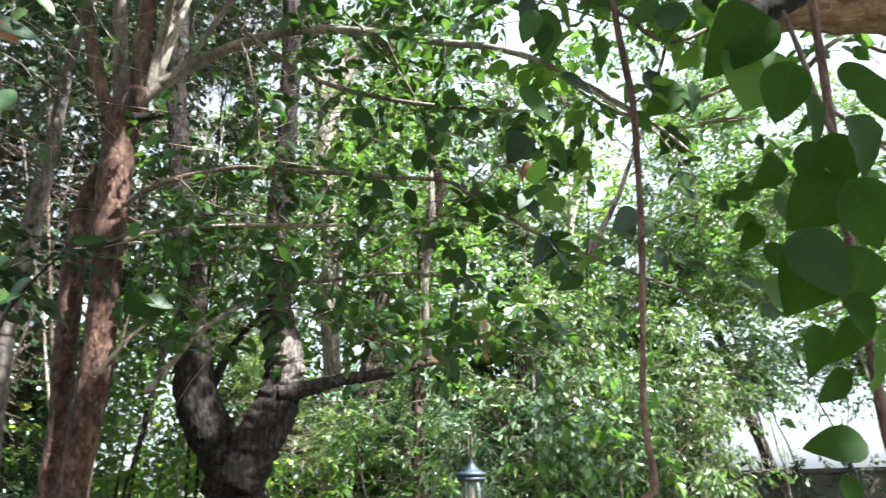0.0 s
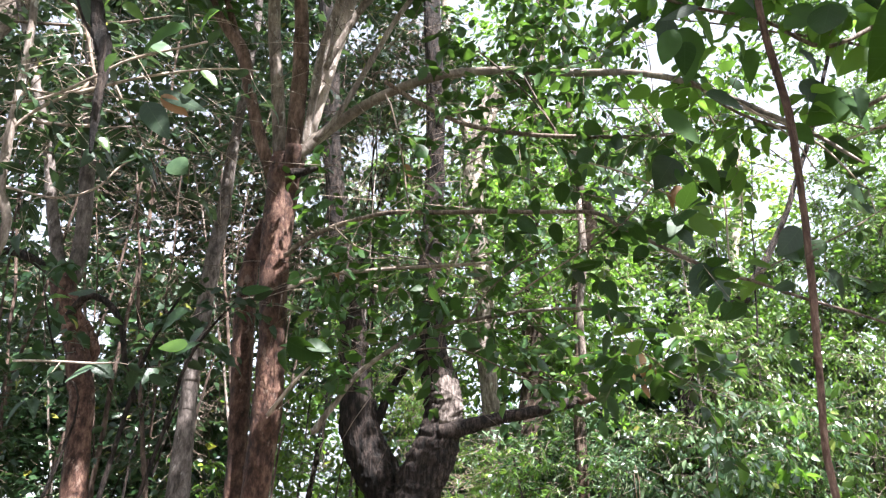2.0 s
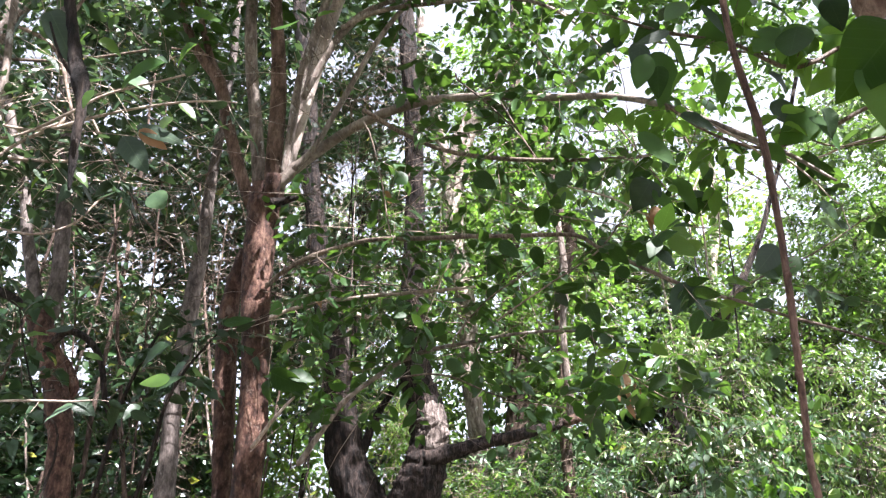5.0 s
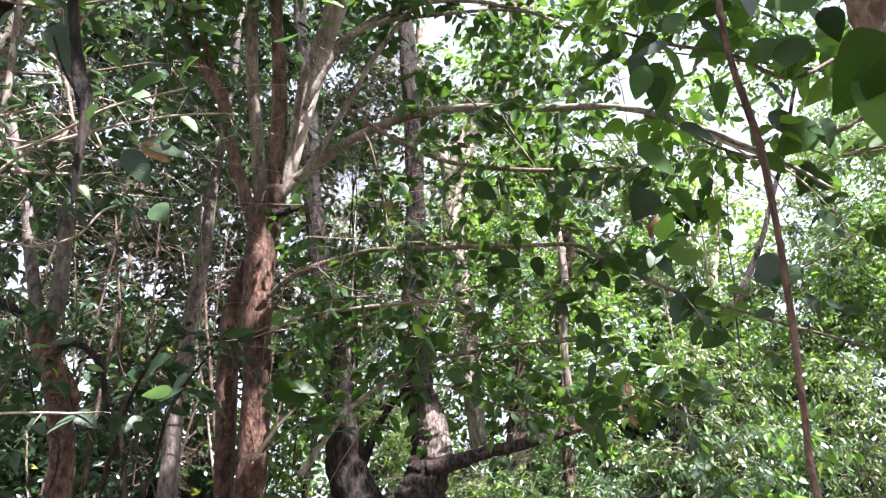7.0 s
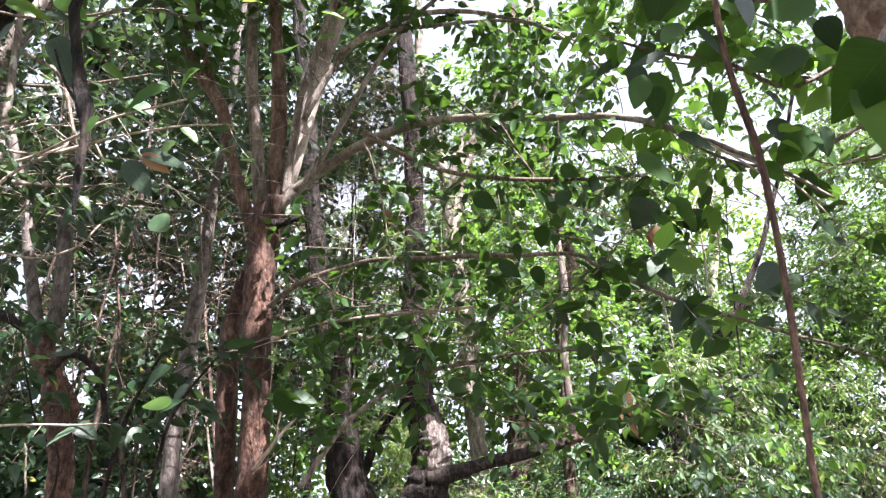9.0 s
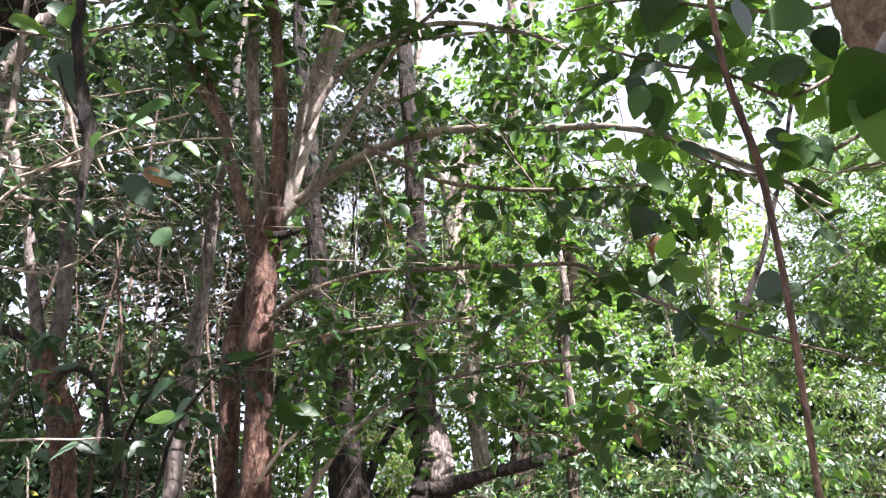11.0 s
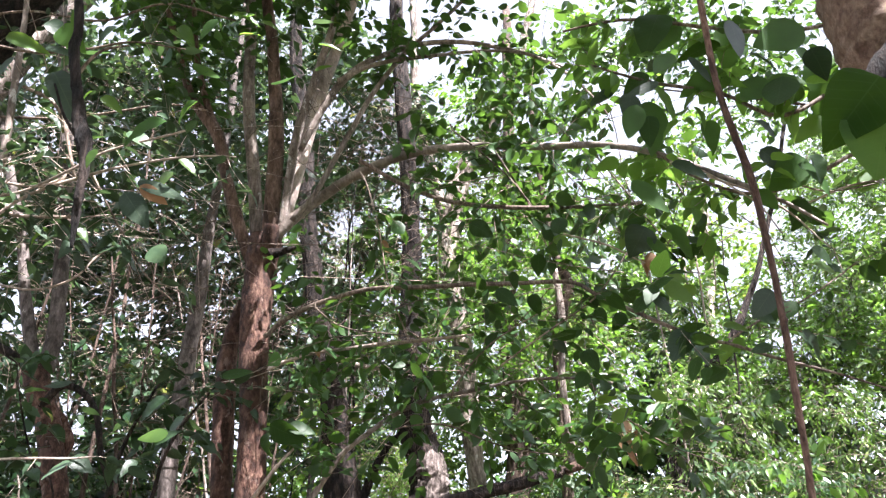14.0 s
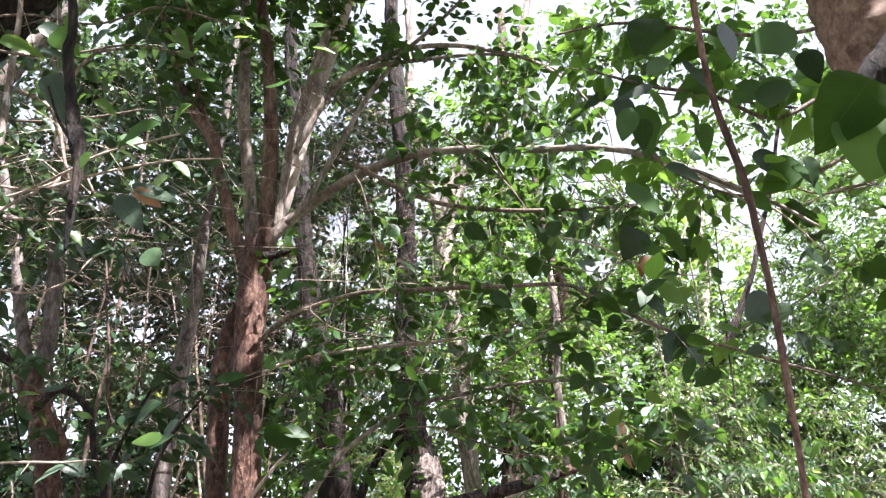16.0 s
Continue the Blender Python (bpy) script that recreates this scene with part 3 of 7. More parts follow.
# ---- ground, wall ----
def ground_material():
    m, nodes, links, b = node_material("leaf_litter_soil")
    tc = nodes.new("ShaderNodeTexCoord").outputs["Object"]
    a, c = noise_node(nodes, links, tc, 0.5, 5), noise_node(nodes, links, tc, 18.0, 8, 0.7)
    r1 = ramp_node(nodes, [(0.3, (0.03, 0.022, 0.014)), (0.5, (0.085, 0.058, 0.036)), (0.7, (0.2, 0.145, 0.09))])
    links.new(c.outputs[0], r1.inputs[0])
    r2 = ramp_node(nodes, [(0.45, (0, 0, 0)), (0.6, (1, 1, 1))])
    links.new(a.outputs[0], r2.inputs[0])
    r3 = ramp_node(nodes, [(0.35, (0.02, 0.032, 0.012)), (0.6, (0.06, 0.085, 0.03)), (0.75, (0.12, 0.1, 0.05))])
    links.new(c.outputs[0], r3.inputs[0])
    links.new(mix_color(nodes, links, r2.outputs[0], r1.outputs[0], r3.outputs[0]), b.inputs["Base Color"])
    b.inputs["Roughness"].default_value = 0.95
    bump = nodes.new("ShaderNodeBump")
    bump.inputs["Distance"].default_value = 0.03
    links.new(c.outputs[0], bump.inputs["Height"])
    links.new(bump.outputs[0], b.inputs["Normal"])
    return m


def build_ground():
    edge = np.concatenate([-np.geomspace(3000, 1, 34), np.geomspace(1, 3000, 34)])
    gx, gy = np.meshgrid(edge, edge)
    gz = np.array([[0.05 * noise.noise(Vector((x * 0.35, y * 0.35, 0))) if abs(x) < 60 and abs(y) < 60 else 0 for x in edge] for y in edge]) - 0.02
    k = len(edge)
    verts = np.stack([gx, gy, gz], axis=2).reshape(-1, 3)
    tris = []
    for i in range(k - 1):
        for j in range(k - 1):
            p = i * k + j
            tris += [(p, p + 1, p + k + 1), (p, p + k + 1, p + k)]
    tagged(part("ground", raw_mesh("ground", verts, tris), ground_material()), "brown leaf-littered soil with patches of moss", "ground", kind="structure")


build_ground()


def fallen_leaves():
    """Dry leaves lying about on the soil."""
    g = np.random.default_rng(77)
    n = 5000
    pos = np.column_stack([g.uniform(-9, 11, n), g.uniform(-7, 12, n), g.uniform(0.02, 0.05, n)])
    pos[:, 2] += [0.05 * noise.noise(Vector((x * 0.35, y * 0.35, 0))) for x, y in pos[:, :2]]
    way = g.normal(0, 1, (n, 3)) * np.array((1, 1, 0.12))
    v, f = leaf_verts(pos, way, UP + g.normal(0, 0.3, (n, 3)), g.uniform(0.04, 0.09, n), 0.5, "tiny", g)
    tagged(part("leaf_litter", raw_mesh("leaf_litter", v, f), LEAF_DRY), "dry brown fallen leaves scattered over the soil", "leaf litter", kind="stuff")


fallen_leaves()


def wall_material():
    m, nodes, links, b = node_material("shaded_mossy_render")
    tc = nodes.new("ShaderNodeTexCoord").outputs["Object"]
    a, c = noise_node(nodes, links, tc, 1.2, 6, 0.65, (1, 1, 0.6)), noise_node(nodes, links, tc, 14.0, 8, 0.7)
    # dark ramp puts the wall's shade into its mossy colour
    r1 = ramp_node(nodes, [(0.35, (0.012, 0.015, 0.01)), (0.55, (0.03, 0.029, 0.021)), (0.75, (0.07, 0.06, 0.05))])
    links.new(a.outputs[0], r1.inputs[0])
    r2 = ramp_node(nodes, [(0.3, (0.6, 0.6, 0.55)), (0.7, (1.2, 1.2, 1.15))])
    links.new(c.outputs[0], r2.inputs[0])
    links.new(mix_color(nodes, links, 1.0, r1.outputs[0], r2.outputs[0], "MULTIPLY"), b.inputs["Base Color"])
    b.inputs["Roughness"].default_value = 0.95
    bump = nodes.new("ShaderNodeBump")
    bump.inputs["Distance"].default_value = 0.02
    links.new(c.outputs[0], bump.inputs["Height"])
    links.new(bump.outputs[0], b.inputs["Normal"])
    return m


def build_wall():
    bm = bmesh.new()
    bmesh.ops.create_cube(bm, size=1, matrix=Matrix.Translation((8.6, 10.6, 0.8)) @ Matrix.Diagonal((11.0, 0.3, 1.6, 1)))
    bmesh.ops.create_cube(bm, size=1, matrix=Matrix.Translation((8.6, 10.6, 1.635)) @ Matrix.Diagonal((11.1, 0.4, 0.07, 1)))
    bmesh.ops.bevel(bm, geom=bm.edges[:], offset=0.02, segments=2, affect="EDGES")
    me = bpy.data.meshes.new("garden_wall")
    bm.to_mesh(me)
    bm.free()
    tagged(part("wall_garden", me, wall_material()), "low mossy rendered garden wall with a flat coping, toned dark for shade", "wall", kind="structure")


build_wall()

# ---- the main many-stemmed tree ----
rng = np.random.default_rng(11)
main_tree = thing("tree", (-0.75, 3.3, 0), "slender red-brown many-stemmed privet tree with an arching limb and glossy leaves", "tree")
main_trunk = stem("trunk", [(-0.95, 3.3, -0.05, 0.17), (-0.95, 3.3, 0.5, 0.085), (-0.94, 3.3, 1.3, 0.064)] + [(-0.901, 3.3, 1.791, 0.0602), (-0.885, 3.3, 1.975, 0.0639), (-0.874, 3.3, 2.11, 0.0674), (-0.878, 3.3, 2.366, 0.0616), (-0.895, 3.3, 2.676, 0.0664), (-0.895, 3.3, 2.924, 0.0734), (-0.882, 3.3, 3.121, 0.0775), (-0.87, 3.3, 3.244, 0.0896), (-0.862, 3.3, 3.354, 0.0791)], BARK_RED, main_tree, 90, 26, 0.09, 0.006, 1)
stem("trunk", [(-1.06, 3.42, -0.05, 0.1), (-1.07, 3.42, 1.0, 0.052)] + [(-1.035, 3.42, 1.801, 0.0424), (-1.037, 3.42, 1.992, 0.0459), (-1.041, 3.42, 2.133, 0.0466), (-1.049, 3.42, 2.398, 0.0506), (-1.054, 3.42, 2.719, 0.0468), (-1.036, 3.42, 2.889, 0.0392), (-0.997, 3.42, 3.054, 0.0285)], BARK_RED, main_tree, 80, 20, 0.1, 0.008, 2)
BRANCHES = {}
BRANCHES["left"] = [(-0.94, 3.3, 3.243, 0.0335), (-1.019, 3.3, 3.474, 0.0323), (-1.094, 3.3, 3.718, 0.031), (-1.156, 3.3, 3.992, 0.0342), (-1.256, 3.3, 4.149, 0.0278), (-1.337, 3.3, 4.291, 0.0235), (-1.429, 3.3, 4.581, 0.0194), (-1.531, 3.3, 4.935, 0.0175), (-1.621, 3.3, 5.361, 0.013), (-1.738, 3.3, 5.931, 0.0082)]
BRANCHES["left_fork"] = [(-1.171, 3.32, 4.025, 0.0233), (-1.252, 3.32, 4.261, 0.0191), (-1.321, 3.32, 4.549, 0.0172), (-1.379, 3.32, 4.943, 0.0153), (-1.466, 3.32, 5.519, 0.0108)]
BRANCHES["grey"] = [(-0.909, 3.36, 3.302, 0.0373), (-0.945, 3.36, 3.604, 0.0358), (-0.987, 3.36, 3.928, 0.0342), (-1.014, 3.36, 4.196, 0.0352), (-1.034, 3.36, 4.562, 0.0335), (-1.043, 3.36, 4.956, 0.0316), (-1.1, 3.36, 5.535, 0.0267), (-1.117, 3.36, 6.528, 0.0182)]
BRANCHES["middle"] = [(-0.839, 3.28, 3.322, 0.0435), (-0.833, 3.28, 3.585, 0.0422), (-0.834, 3.28, 3.9, 0.0437), (-0.845, 3.28, 4.24, 0.0368), (-0.882, 3.28, 4.608, 0.0323), (-0.914, 3.28, 4.869, 0.0332), (-0.969, 3.28, 5.484, 0.0256), (-0.955, 3.28, 6.4, 0.0174)]
BRANCHES["bright"] = [(-0.784, 3.34, 3.398, 0.0215), (-0.747, 3.34, 3.614, 0.0318), (-0.694, 3.34, 3.931, 0.0405), (-0.631, 3.34, 4.173, 0.039), (-0.538, 3.34, 4.509, 0.0349), (-0.438, 3.34, 4.847, 0.0306), (-0.338, 3.34, 5.305, 0.0261), (-0.178, 3.34, 6.019, 0.0155)]
BRANCHES["bright_twin"] = [(-0.775, 3.24, 3.361, 0.0177), (-0.75, 3.24, 3.623, 0.0228), (-0.706, 3.24, 3.937, 0.0259), (-0.645, 3.24, 4.194, 0.0242), (-0.561, 3.24, 4.507, 0.0225), (-0.498, 3.24, 4.799, 0.0206), (-0.448, 3.24, 5.251, 0.0162), (-0.356, 3.24, 5.957, 0.0086)]
BRANCHES["over"] = [(-0.68, 3.2, 3.8, 0.0159), (-0.565, 3.2, 4.082, 0.0201), (-0.453, 3.2, 4.245, 0.0204), (-0.302, 3.2, 4.364, 0.0169), (-0.047, 3.2, 4.454, 0.0152), (0.207, 3.2, 4.464, 0.0133), (0.394, 3.2, 4.418, 0.0114), (0.615, 3.1, 4.228, 0.0091), (0.752, 3, 3.996, 0.0069), (0.859, 2.9, 3.687, 0.0041)]
BRANCHES["over_low"] = [(-0.482, 3.15, 4.196, 0.0149), (-0.298, 3.15, 4.282, 0.0129), (0.012, 3.15, 4.326, 0.0108), (0.323, 3.15, 4.339, 0.0087), (0.566, 3.15, 4.29, 0.0065), (0.767, 3.15, 4.174, 0.0053)]
BRANCHES["fan"] = [(-0.711, 3.2, 3.383, 0.0169), (-0.601, 3.2, 3.522, 0.0143), (-0.458, 3.2, 3.82, 0.0148), (-0.305, 3.2, 4.139, 0.0138), (-0.129, 3.2, 4.38, 0.0126), (0.054, 3.2, 4.57, 0.0112), (0.298, 3.2, 4.831, 0.0099)]
BRANCHES["dark_stub"] = [(-0.83, 3.22, 3.21, 0.03), (-0.78, 3.22, 3.215, 0.021), (-0.735, 3.22, 3.225, 0.016), (-0.7, 3.22, 3.235, 0.011)]
ARCH = [(-0.804, 3.25, 3.311, 0.0326), (-0.694, 3.25, 3.442, 0.0296), (-0.552, 3.25, 3.565, 0.0264), (-0.365, 3.15, 3.609, 0.0243), (-0.186, 3.05, 3.613, 0.0219), (0.037, 2.9, 3.553, 0.0194), (0.263, 2.75, 3.461, 0.0177), (0.464, 2.6, 3.357, 0.0159), (0.638, 2.45, 3.235, 0.0137), (0.782, 2.3, 3.09, 0.0115), (0.908, 2.2, 2.97, 0.0102), (1.01, 2.1, 2.825, 0.0091), (1.111, 2.02, 2.687, 0.0064), (1.169, 1.95, 2.566, 0.0041)]
LOW = [(-0.823, 3.2, 2.782, 0.0122), (-0.748, 3.2, 2.855, 0.0114), (-0.573, 3.1, 2.895, 0.0112), (-0.348, 2.95, 2.873, 0.01), (-0.096, 2.8, 2.809, 0.0101), (0.172, 2.6, 2.714, 0.0086), (0.442, 2.4, 2.631, 0.0075), (0.531, 2.3, 2.527, 0.0069), (0.624, 2.2, 2.417, 0.0063), (0.752, 2.1, 2.298, 0.0059), (0.858, 2.05, 2.239, 0.0053), (0.968, 2, 2.168, 0.0046), (1.085, 1.95, 2.103, 0.0035), (1.191, 1.9, 2.041, 0.0023)]
LOWER = [(-0.636, 3.1, 1.967, 0.0143), (-0.57, 3.1, 2.061, 0.0129), (-0.443, 3.1, 2.201, 0.0115), (-0.323, 3.1, 2.283, 0.0108), (-0.177, 3.1, 2.371, 0.0101), (0.018, 2.9, 2.374, 0.008), (0.241, 2.8, 2.381, 0.0068), (0.542, 2.7, 2.352, 0.0048), (0.683, 2.65, 2.301, 0.0029)]
SNAG = [(-0.795, 3.2, 2.618, 0.0102), (-0.689, 3.2, 2.66, 0.0093), (-0.548, 3.2, 2.691, 0.0088), (-0.368, 3.1, 2.666, 0.008), (-0.112, 3, 2.647, 0.0085), (0.128, 2.9, 2.622, 0.0059)]
LINE = [(-0.348, 3, 3.578, 0.011), (-0.134, 3, 3.43, 0.0108), (0.073, 2.9, 3.272, 0.0103), (0.314, 2.8, 3.164, 0.0099), (0.562, 2.7, 3.08, 0.0085), (0.84, 2.6, 3.032, 0.0059)]
# the sunlight on the bright limb is put into its pale bark
for k, pts in BRANCHES.items():
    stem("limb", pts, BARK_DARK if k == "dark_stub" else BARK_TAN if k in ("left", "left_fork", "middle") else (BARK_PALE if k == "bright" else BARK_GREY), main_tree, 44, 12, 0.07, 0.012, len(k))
for pts, mat in ((ARCH, BARK_SMOOTH), (LOW, TWIG), (LOWER, BARK_GREY), (SNAG, TWIG_PALE), (LINE, TWIG)):
    stem("limb", pts, mat, main_tree, 70, 10, 0.06, 0.02, len(pts))
stem("cut_stub", [(-0.881, 3.32, 3.155, 0.0282), (-0.85, 3.27, 3.223, 0.0421), (-0.822, 3.22, 3.297, 0.0391), (-0.811, 3.2, 3.362, 0.0364)], BARK_RED, main_tree, 10, 14, 0.1, 0, 3, "dark sawn-off stub of a limb", under=main_trunk)
stem("dead_branch", [(-0.547, 3.15, 2.694, 0.0077), (-0.475, 3.15, 2.641, 0.0114), (-0.349, 3.15, 2.591, 0.0101), (-0.149, 3.15, 2.563, 0.0063)], TWIG_PALE, main_tree, 16, 7, 0.05, 0, 4)
stem("dead_branch", [(-0.85, 3.2, 2.05, 0.009), (-0.788, 3.18, 2.124, 0.0085), (-0.719, 3.18, 2.209, 0.007), (-0.625, 3.18, 2.294, 0.004)], TWIG_PALE, main_tree, 12, 7, 0.05, 0, 5)
twigs = []


def twig(pts):
    twigs.append(pts)
    fine = [(x, y, z, 0.55 * r) for x, y, z, r in pts]
    stem("twig", fine, TWIG, main_tree, 22, 6, 0.05, 0.03, len(twigs))


twig([(0.268, 2.8, 3.489, 0.0103), (0.395, 2.8, 3.221, 0.0075), (0.45, 2.8, 3.049, 0.0061), (0.484, 2.8, 2.834, 0.0047)])
twig([(0.094, 2.75, 3.584, 0.0077), (0.212, 2.75, 3.453, 0.0088), (0.335, 2.75, 3.282, 0.0074), (0.448, 2.75, 3.077, 0.0048)])
twig([(0.628, 2.5, 3.269, 0.0069), (0.735, 2.5, 3.075, 0.0067), (0.815, 2.5, 2.892, 0.0054), (0.944, 2.5, 2.669, 0.0042)])
twig([(0.165, 2.3, 2.289, 0.0055), (0.366, 2.3, 2.432, 0.0056), (0.533, 2.3, 2.543, 0.0058), (0.695, 2.3, 2.704, 0.0039)])
twig([(0.015, 2.6, 2.283, 0.0061), (0.173, 2.6, 2.465, 0.0055), (0.376, 2.6, 2.587, 0.0047), (0.56, 2.6, 2.668, 0.0043)])
twig([(0.895, 2.4, 3.11, 0.0087), (0.93, 2.4, 2.952, 0.0064), (0.979, 2.4, 2.781, 0.0052), (0.972, 2.4, 2.557, 0.004)])
twig([(0.472, 2.6, 2.338, 0.0054), (0.573, 2.6, 2.187, 0.0052), (0.73, 2.6, 2.059, 0.0043), (0.932, 2.6, 1.989, 0.0039)])
twig([(-0.337, 2.9, 3.451, 0.0079), (-0.24, 2.9, 3.063, 0.0065), (-0.153, 2.9, 2.685, 0.0052), (-0.068, 2.9, 2.483, 0.0046)])
twig([(-0.554, 3, 2.854, 0.0075), (-0.429, 3, 2.739, 0.0064), (-0.234, 3, 2.675, 0.0059), (0.033, 3, 2.633, 0.0049)])
twig([(-0.213, 2.9, 2.25, 0.0067), (-0.035, 2.9, 2.246, 0.0067), (0.183, 2.9, 2.182, 0.0058), (0.461, 2.9, 2.1, 0.0044)])
twig([(0.862, 2.1, 2.255, 0.0051), (0.98, 2.1, 2.319, 0.0051), (1.117, 2.1, 2.384, 0.0052), (1.31, 2.1, 2.505, 0.0035)])
twig([(1, 2, 2.775, 0.0063), (1.118, 2, 2.747, 0.0061), (1.247, 2, 2.697, 0.0053), (1.434, 2, 2.725, 0.0035)])
stem("twig", [(0.763, 2, 2.851, 0.0043), (0.876, 2, 2.784, 0.0043), (0.988, 2, 2.725, 0.0039), (1.091, 2, 2.643, 0.0035), (1.186, 2, 2.514, 0.0024)], TWIG_PALE, main_tree, 18, 6, 0.05, 0.012, 30)
stem("twig", [(0.839, 1.98, 2.805, 0.0036), (0.929, 1.98, 2.731, 0.0035), (1, 1.98, 2.658, 0.0031), (1.045, 1.98, 2.561, 0.0024)], TWIG_PALE, main_tree, 18, 6, 0.05, 0.012, 31)
stem("twig", [(1.486, 2.1, 2.793, 0.0049), (1.353, 2.1, 2.774, 0.0041), (1.209, 2.1, 2.726, 0.0033), (1.096, 2.1, 2.719, 0.0022)], TWIG_PALE, main_tree, 18, 6, 0.05, 0.012, 32)
stem("twig", [(0.426, 2.2, 2.715, 0.0034), (0.571, 2.2, 2.663, 0.0034), (0.708, 2.2, 2.581, 0.003), (0.868, 2.2, 2.54, 0.0022)], TWIG_PALE, main_tree, 18, 6, 0.05, 0.012, 33)
stem("twig", [(0.947, 2.6, 2.596, 0.0039), (0.957, 2.6, 2.786, 0.004), (1.026, 2.6, 2.932, 0.0036), (1.087, 2.6, 3.058, 0.0028)], TWIG_PALE, main_tree, 18, 6, 0.05, 0.012, 34)
stem("twig", [(0.992, 2.6, 2.502, 0.0038), (1.003, 2.6, 2.71, 0.0039), (1.005, 2.6, 2.882, 0.0031)], TWIG_PALE, main_tree, 18, 6, 0.05, 0.012, 35)
r1, w1 = along_limbs(rng, [ARCH[6:-2], LOW[:-4], LOWER, SNAG, LINE], 7, 0.12)
r2, w2 = along_limbs(rng, twigs, 7.5, 0.1)
r3, w3 = along_limbs(rng, [BRANCHES[k] for k in ("over", "over_low", "fan", "left_fork", "left")], 8, 0.45)
blob_main = in_blobs(rng, [((0.072, 3.3, 3.304), (0.9, 0.5, 0.45), 0.35), ((0.1, 3.3, 2.7), (0.85, 0.5, 0.36), 0.3), ((0.641, 2.9, 2.737), (0.7, 0.4, 0.5), 0.06)], 66)
leafage(main_tree, rng, np.vstack([r1, r2, r3, blob_main]), np.vstack([w1, w2, w3, any_way(rng, len(blob_main))]), 0.34, 7, 0.069, 0.62, "mid", LEAF_PRIVET, TWIG, 0.0018, 0.3, single=290, single_material=LEAF_DEEP)
r4, w4 = along_limbs(rng, [BRANCHES[k] for k in ("grey", "middle", "bright", "bright_twin", "left", "left_fork")], 5.5, 0.5)
crown = in_blobs(rng, [((-0.9, 3.5, 5.6), (1.5, 1.3, 0.8), 1.0)], 70)
leafage(main_tree, rng, np.vstack([r4, crown]), np.vstack([w4, any_way(rng, len(crown))]), 0.35, 6, 0.08, 0.66, "small", LEAF_PRIVET, TWIG, 0.002, 0.3)


def brushwood(parent, seed, blobs, n, length, r, mat, rise=0.1, flat=(1, 0.5, 0.35)):
    """Long thin bare twigs that cross one another."""
    g = np.random.default_rng(seed)
    roots = in_blobs(g, blobs, n)
    ways = unit(g.normal(0, 1, roots.shape) * np.array(flat) + UP * rise)
    shoots, _ = sprays(g, roots, ways, length, 2, 0.01, 0.25, crook=0.34)
    part("brushwood", raw_mesh("brushwood", *shoot_mesh(shoots, r, np.array(parent.location))), mat, parent, kind="stuff")


brushwood(main_tree, 91, [((-0.038, 3.2, 3.323), (1.0, 0.5, 0.5), 0.3), ((-0.072, 3.2, 2.627), (1.0, 0.5, 0.4), 0.35), ((0.697, 2.7, 2.876), (0.6, 0.4, 0.5), 0.2), ((-0.624, 3.3, 3.863), (0.4, 0.3, 0.5), 0.15)], 150, 0.75, 0.0028, TWIG)
brushwood(main_tree, 92, [((-0.379, 3.2, 2.7), (0.6, 0.4, 0.4), 0.5), ((-0.629, 3.3, 4.124), (0.4, 0.3, 0.5), 0.5)], 16, 0.5, 0.0026, TWIG_PALE)

# ---- dark forked tree behind ----
dark_tree = thing("tree", (0.0, 6.2, 0), "old dark furrowed tree forked low, with a broken side limb", "tree")
FORK = (-0.569, 6.2, 1.842)
stem("trunk", [(FORK[0] + 0.05, 6.2, -0.05, 0.4), (FORK[0] + 0.03, 6.2, 0.5, 0.26)] + [(-0.491, 6.2, 1.316, 0.2288), (-0.52, 6.2, 1.564, 0.2232), (-0.541, 6.2, 1.777, 0.217)], BARK_DARK, dark_tree, 60, 64, 0.12, 0, 6, furrow=0.05)
DARK_L = [(-0.53, 6.2, 1.628, 0.1792), (-0.632, 6.2, 1.855, 0.1726), (-0.766, 6.2, 2.107, 0.1706), (-0.857, 6.2, 2.367, 0.1592), (-0.896, 6.2, 2.733, 0.129), (-0.96, 6.2, 3.226, 0.108), (-1.058, 6.2, 3.748, 0.0959), (-1.141, 6.2, 4.298, 0.0883), (-1.21, 6.2, 4.941, 0.0804), (-1.272, 6.2, 5.888, 0.0729), (-1.399, 6.2, 7.446, 0.0662), (-1.373, 6.2, 9.781, 0.0464)]
DARK_R = [(-0.503, 6.1, 1.606, 0.1849), (-0.398, 6.1, 1.858, 0.1831), (-0.263, 6.1, 2.138, 0.1769), (-0.184, 6.1, 2.392, 0.1564), (-0.195, 6.1, 2.682, 0.145), (-0.278, 6.1, 3.041, 0.1288), (-0.296, 6.1, 3.491, 0.1076), (-0.264, 6.1, 4.016, 0.0905), (-0.23, 6.1, 4.687, 0.0832), (-0.231, 6.1, 5.594, 0.0815), (-0.254, 6.1, 6.451, 0.0792), (-0.28, 6.1, 7.607, 0.0715), (-0.11, 6.1, 9.763, 0.0522)]
DARK_B = [(-0.2, 6, 2.29, 0.085), (0.004, 6, 2.35, 0.06), (0.232, 6, 2.4, 0.047), (0.458, 6, 2.418, 0.046), (0.709, 6, 2.479, 0.0412), (0.916, 6, 2.535, 0.0381), (1.008, 6, 2.561, 0.0286), (1.083, 6, 2.596, 0.0159)]
stem("trunk", DARK_L, BARK_DARK, dark_tree, 120, 56, 0.12, 0.03, 7, furrow=0.06)
right_trunk = stem("trunk", DARK_R, BARK_DARK, dark_tree, 150, 56, 0.12, 0.0, 8, furrow=0.06)
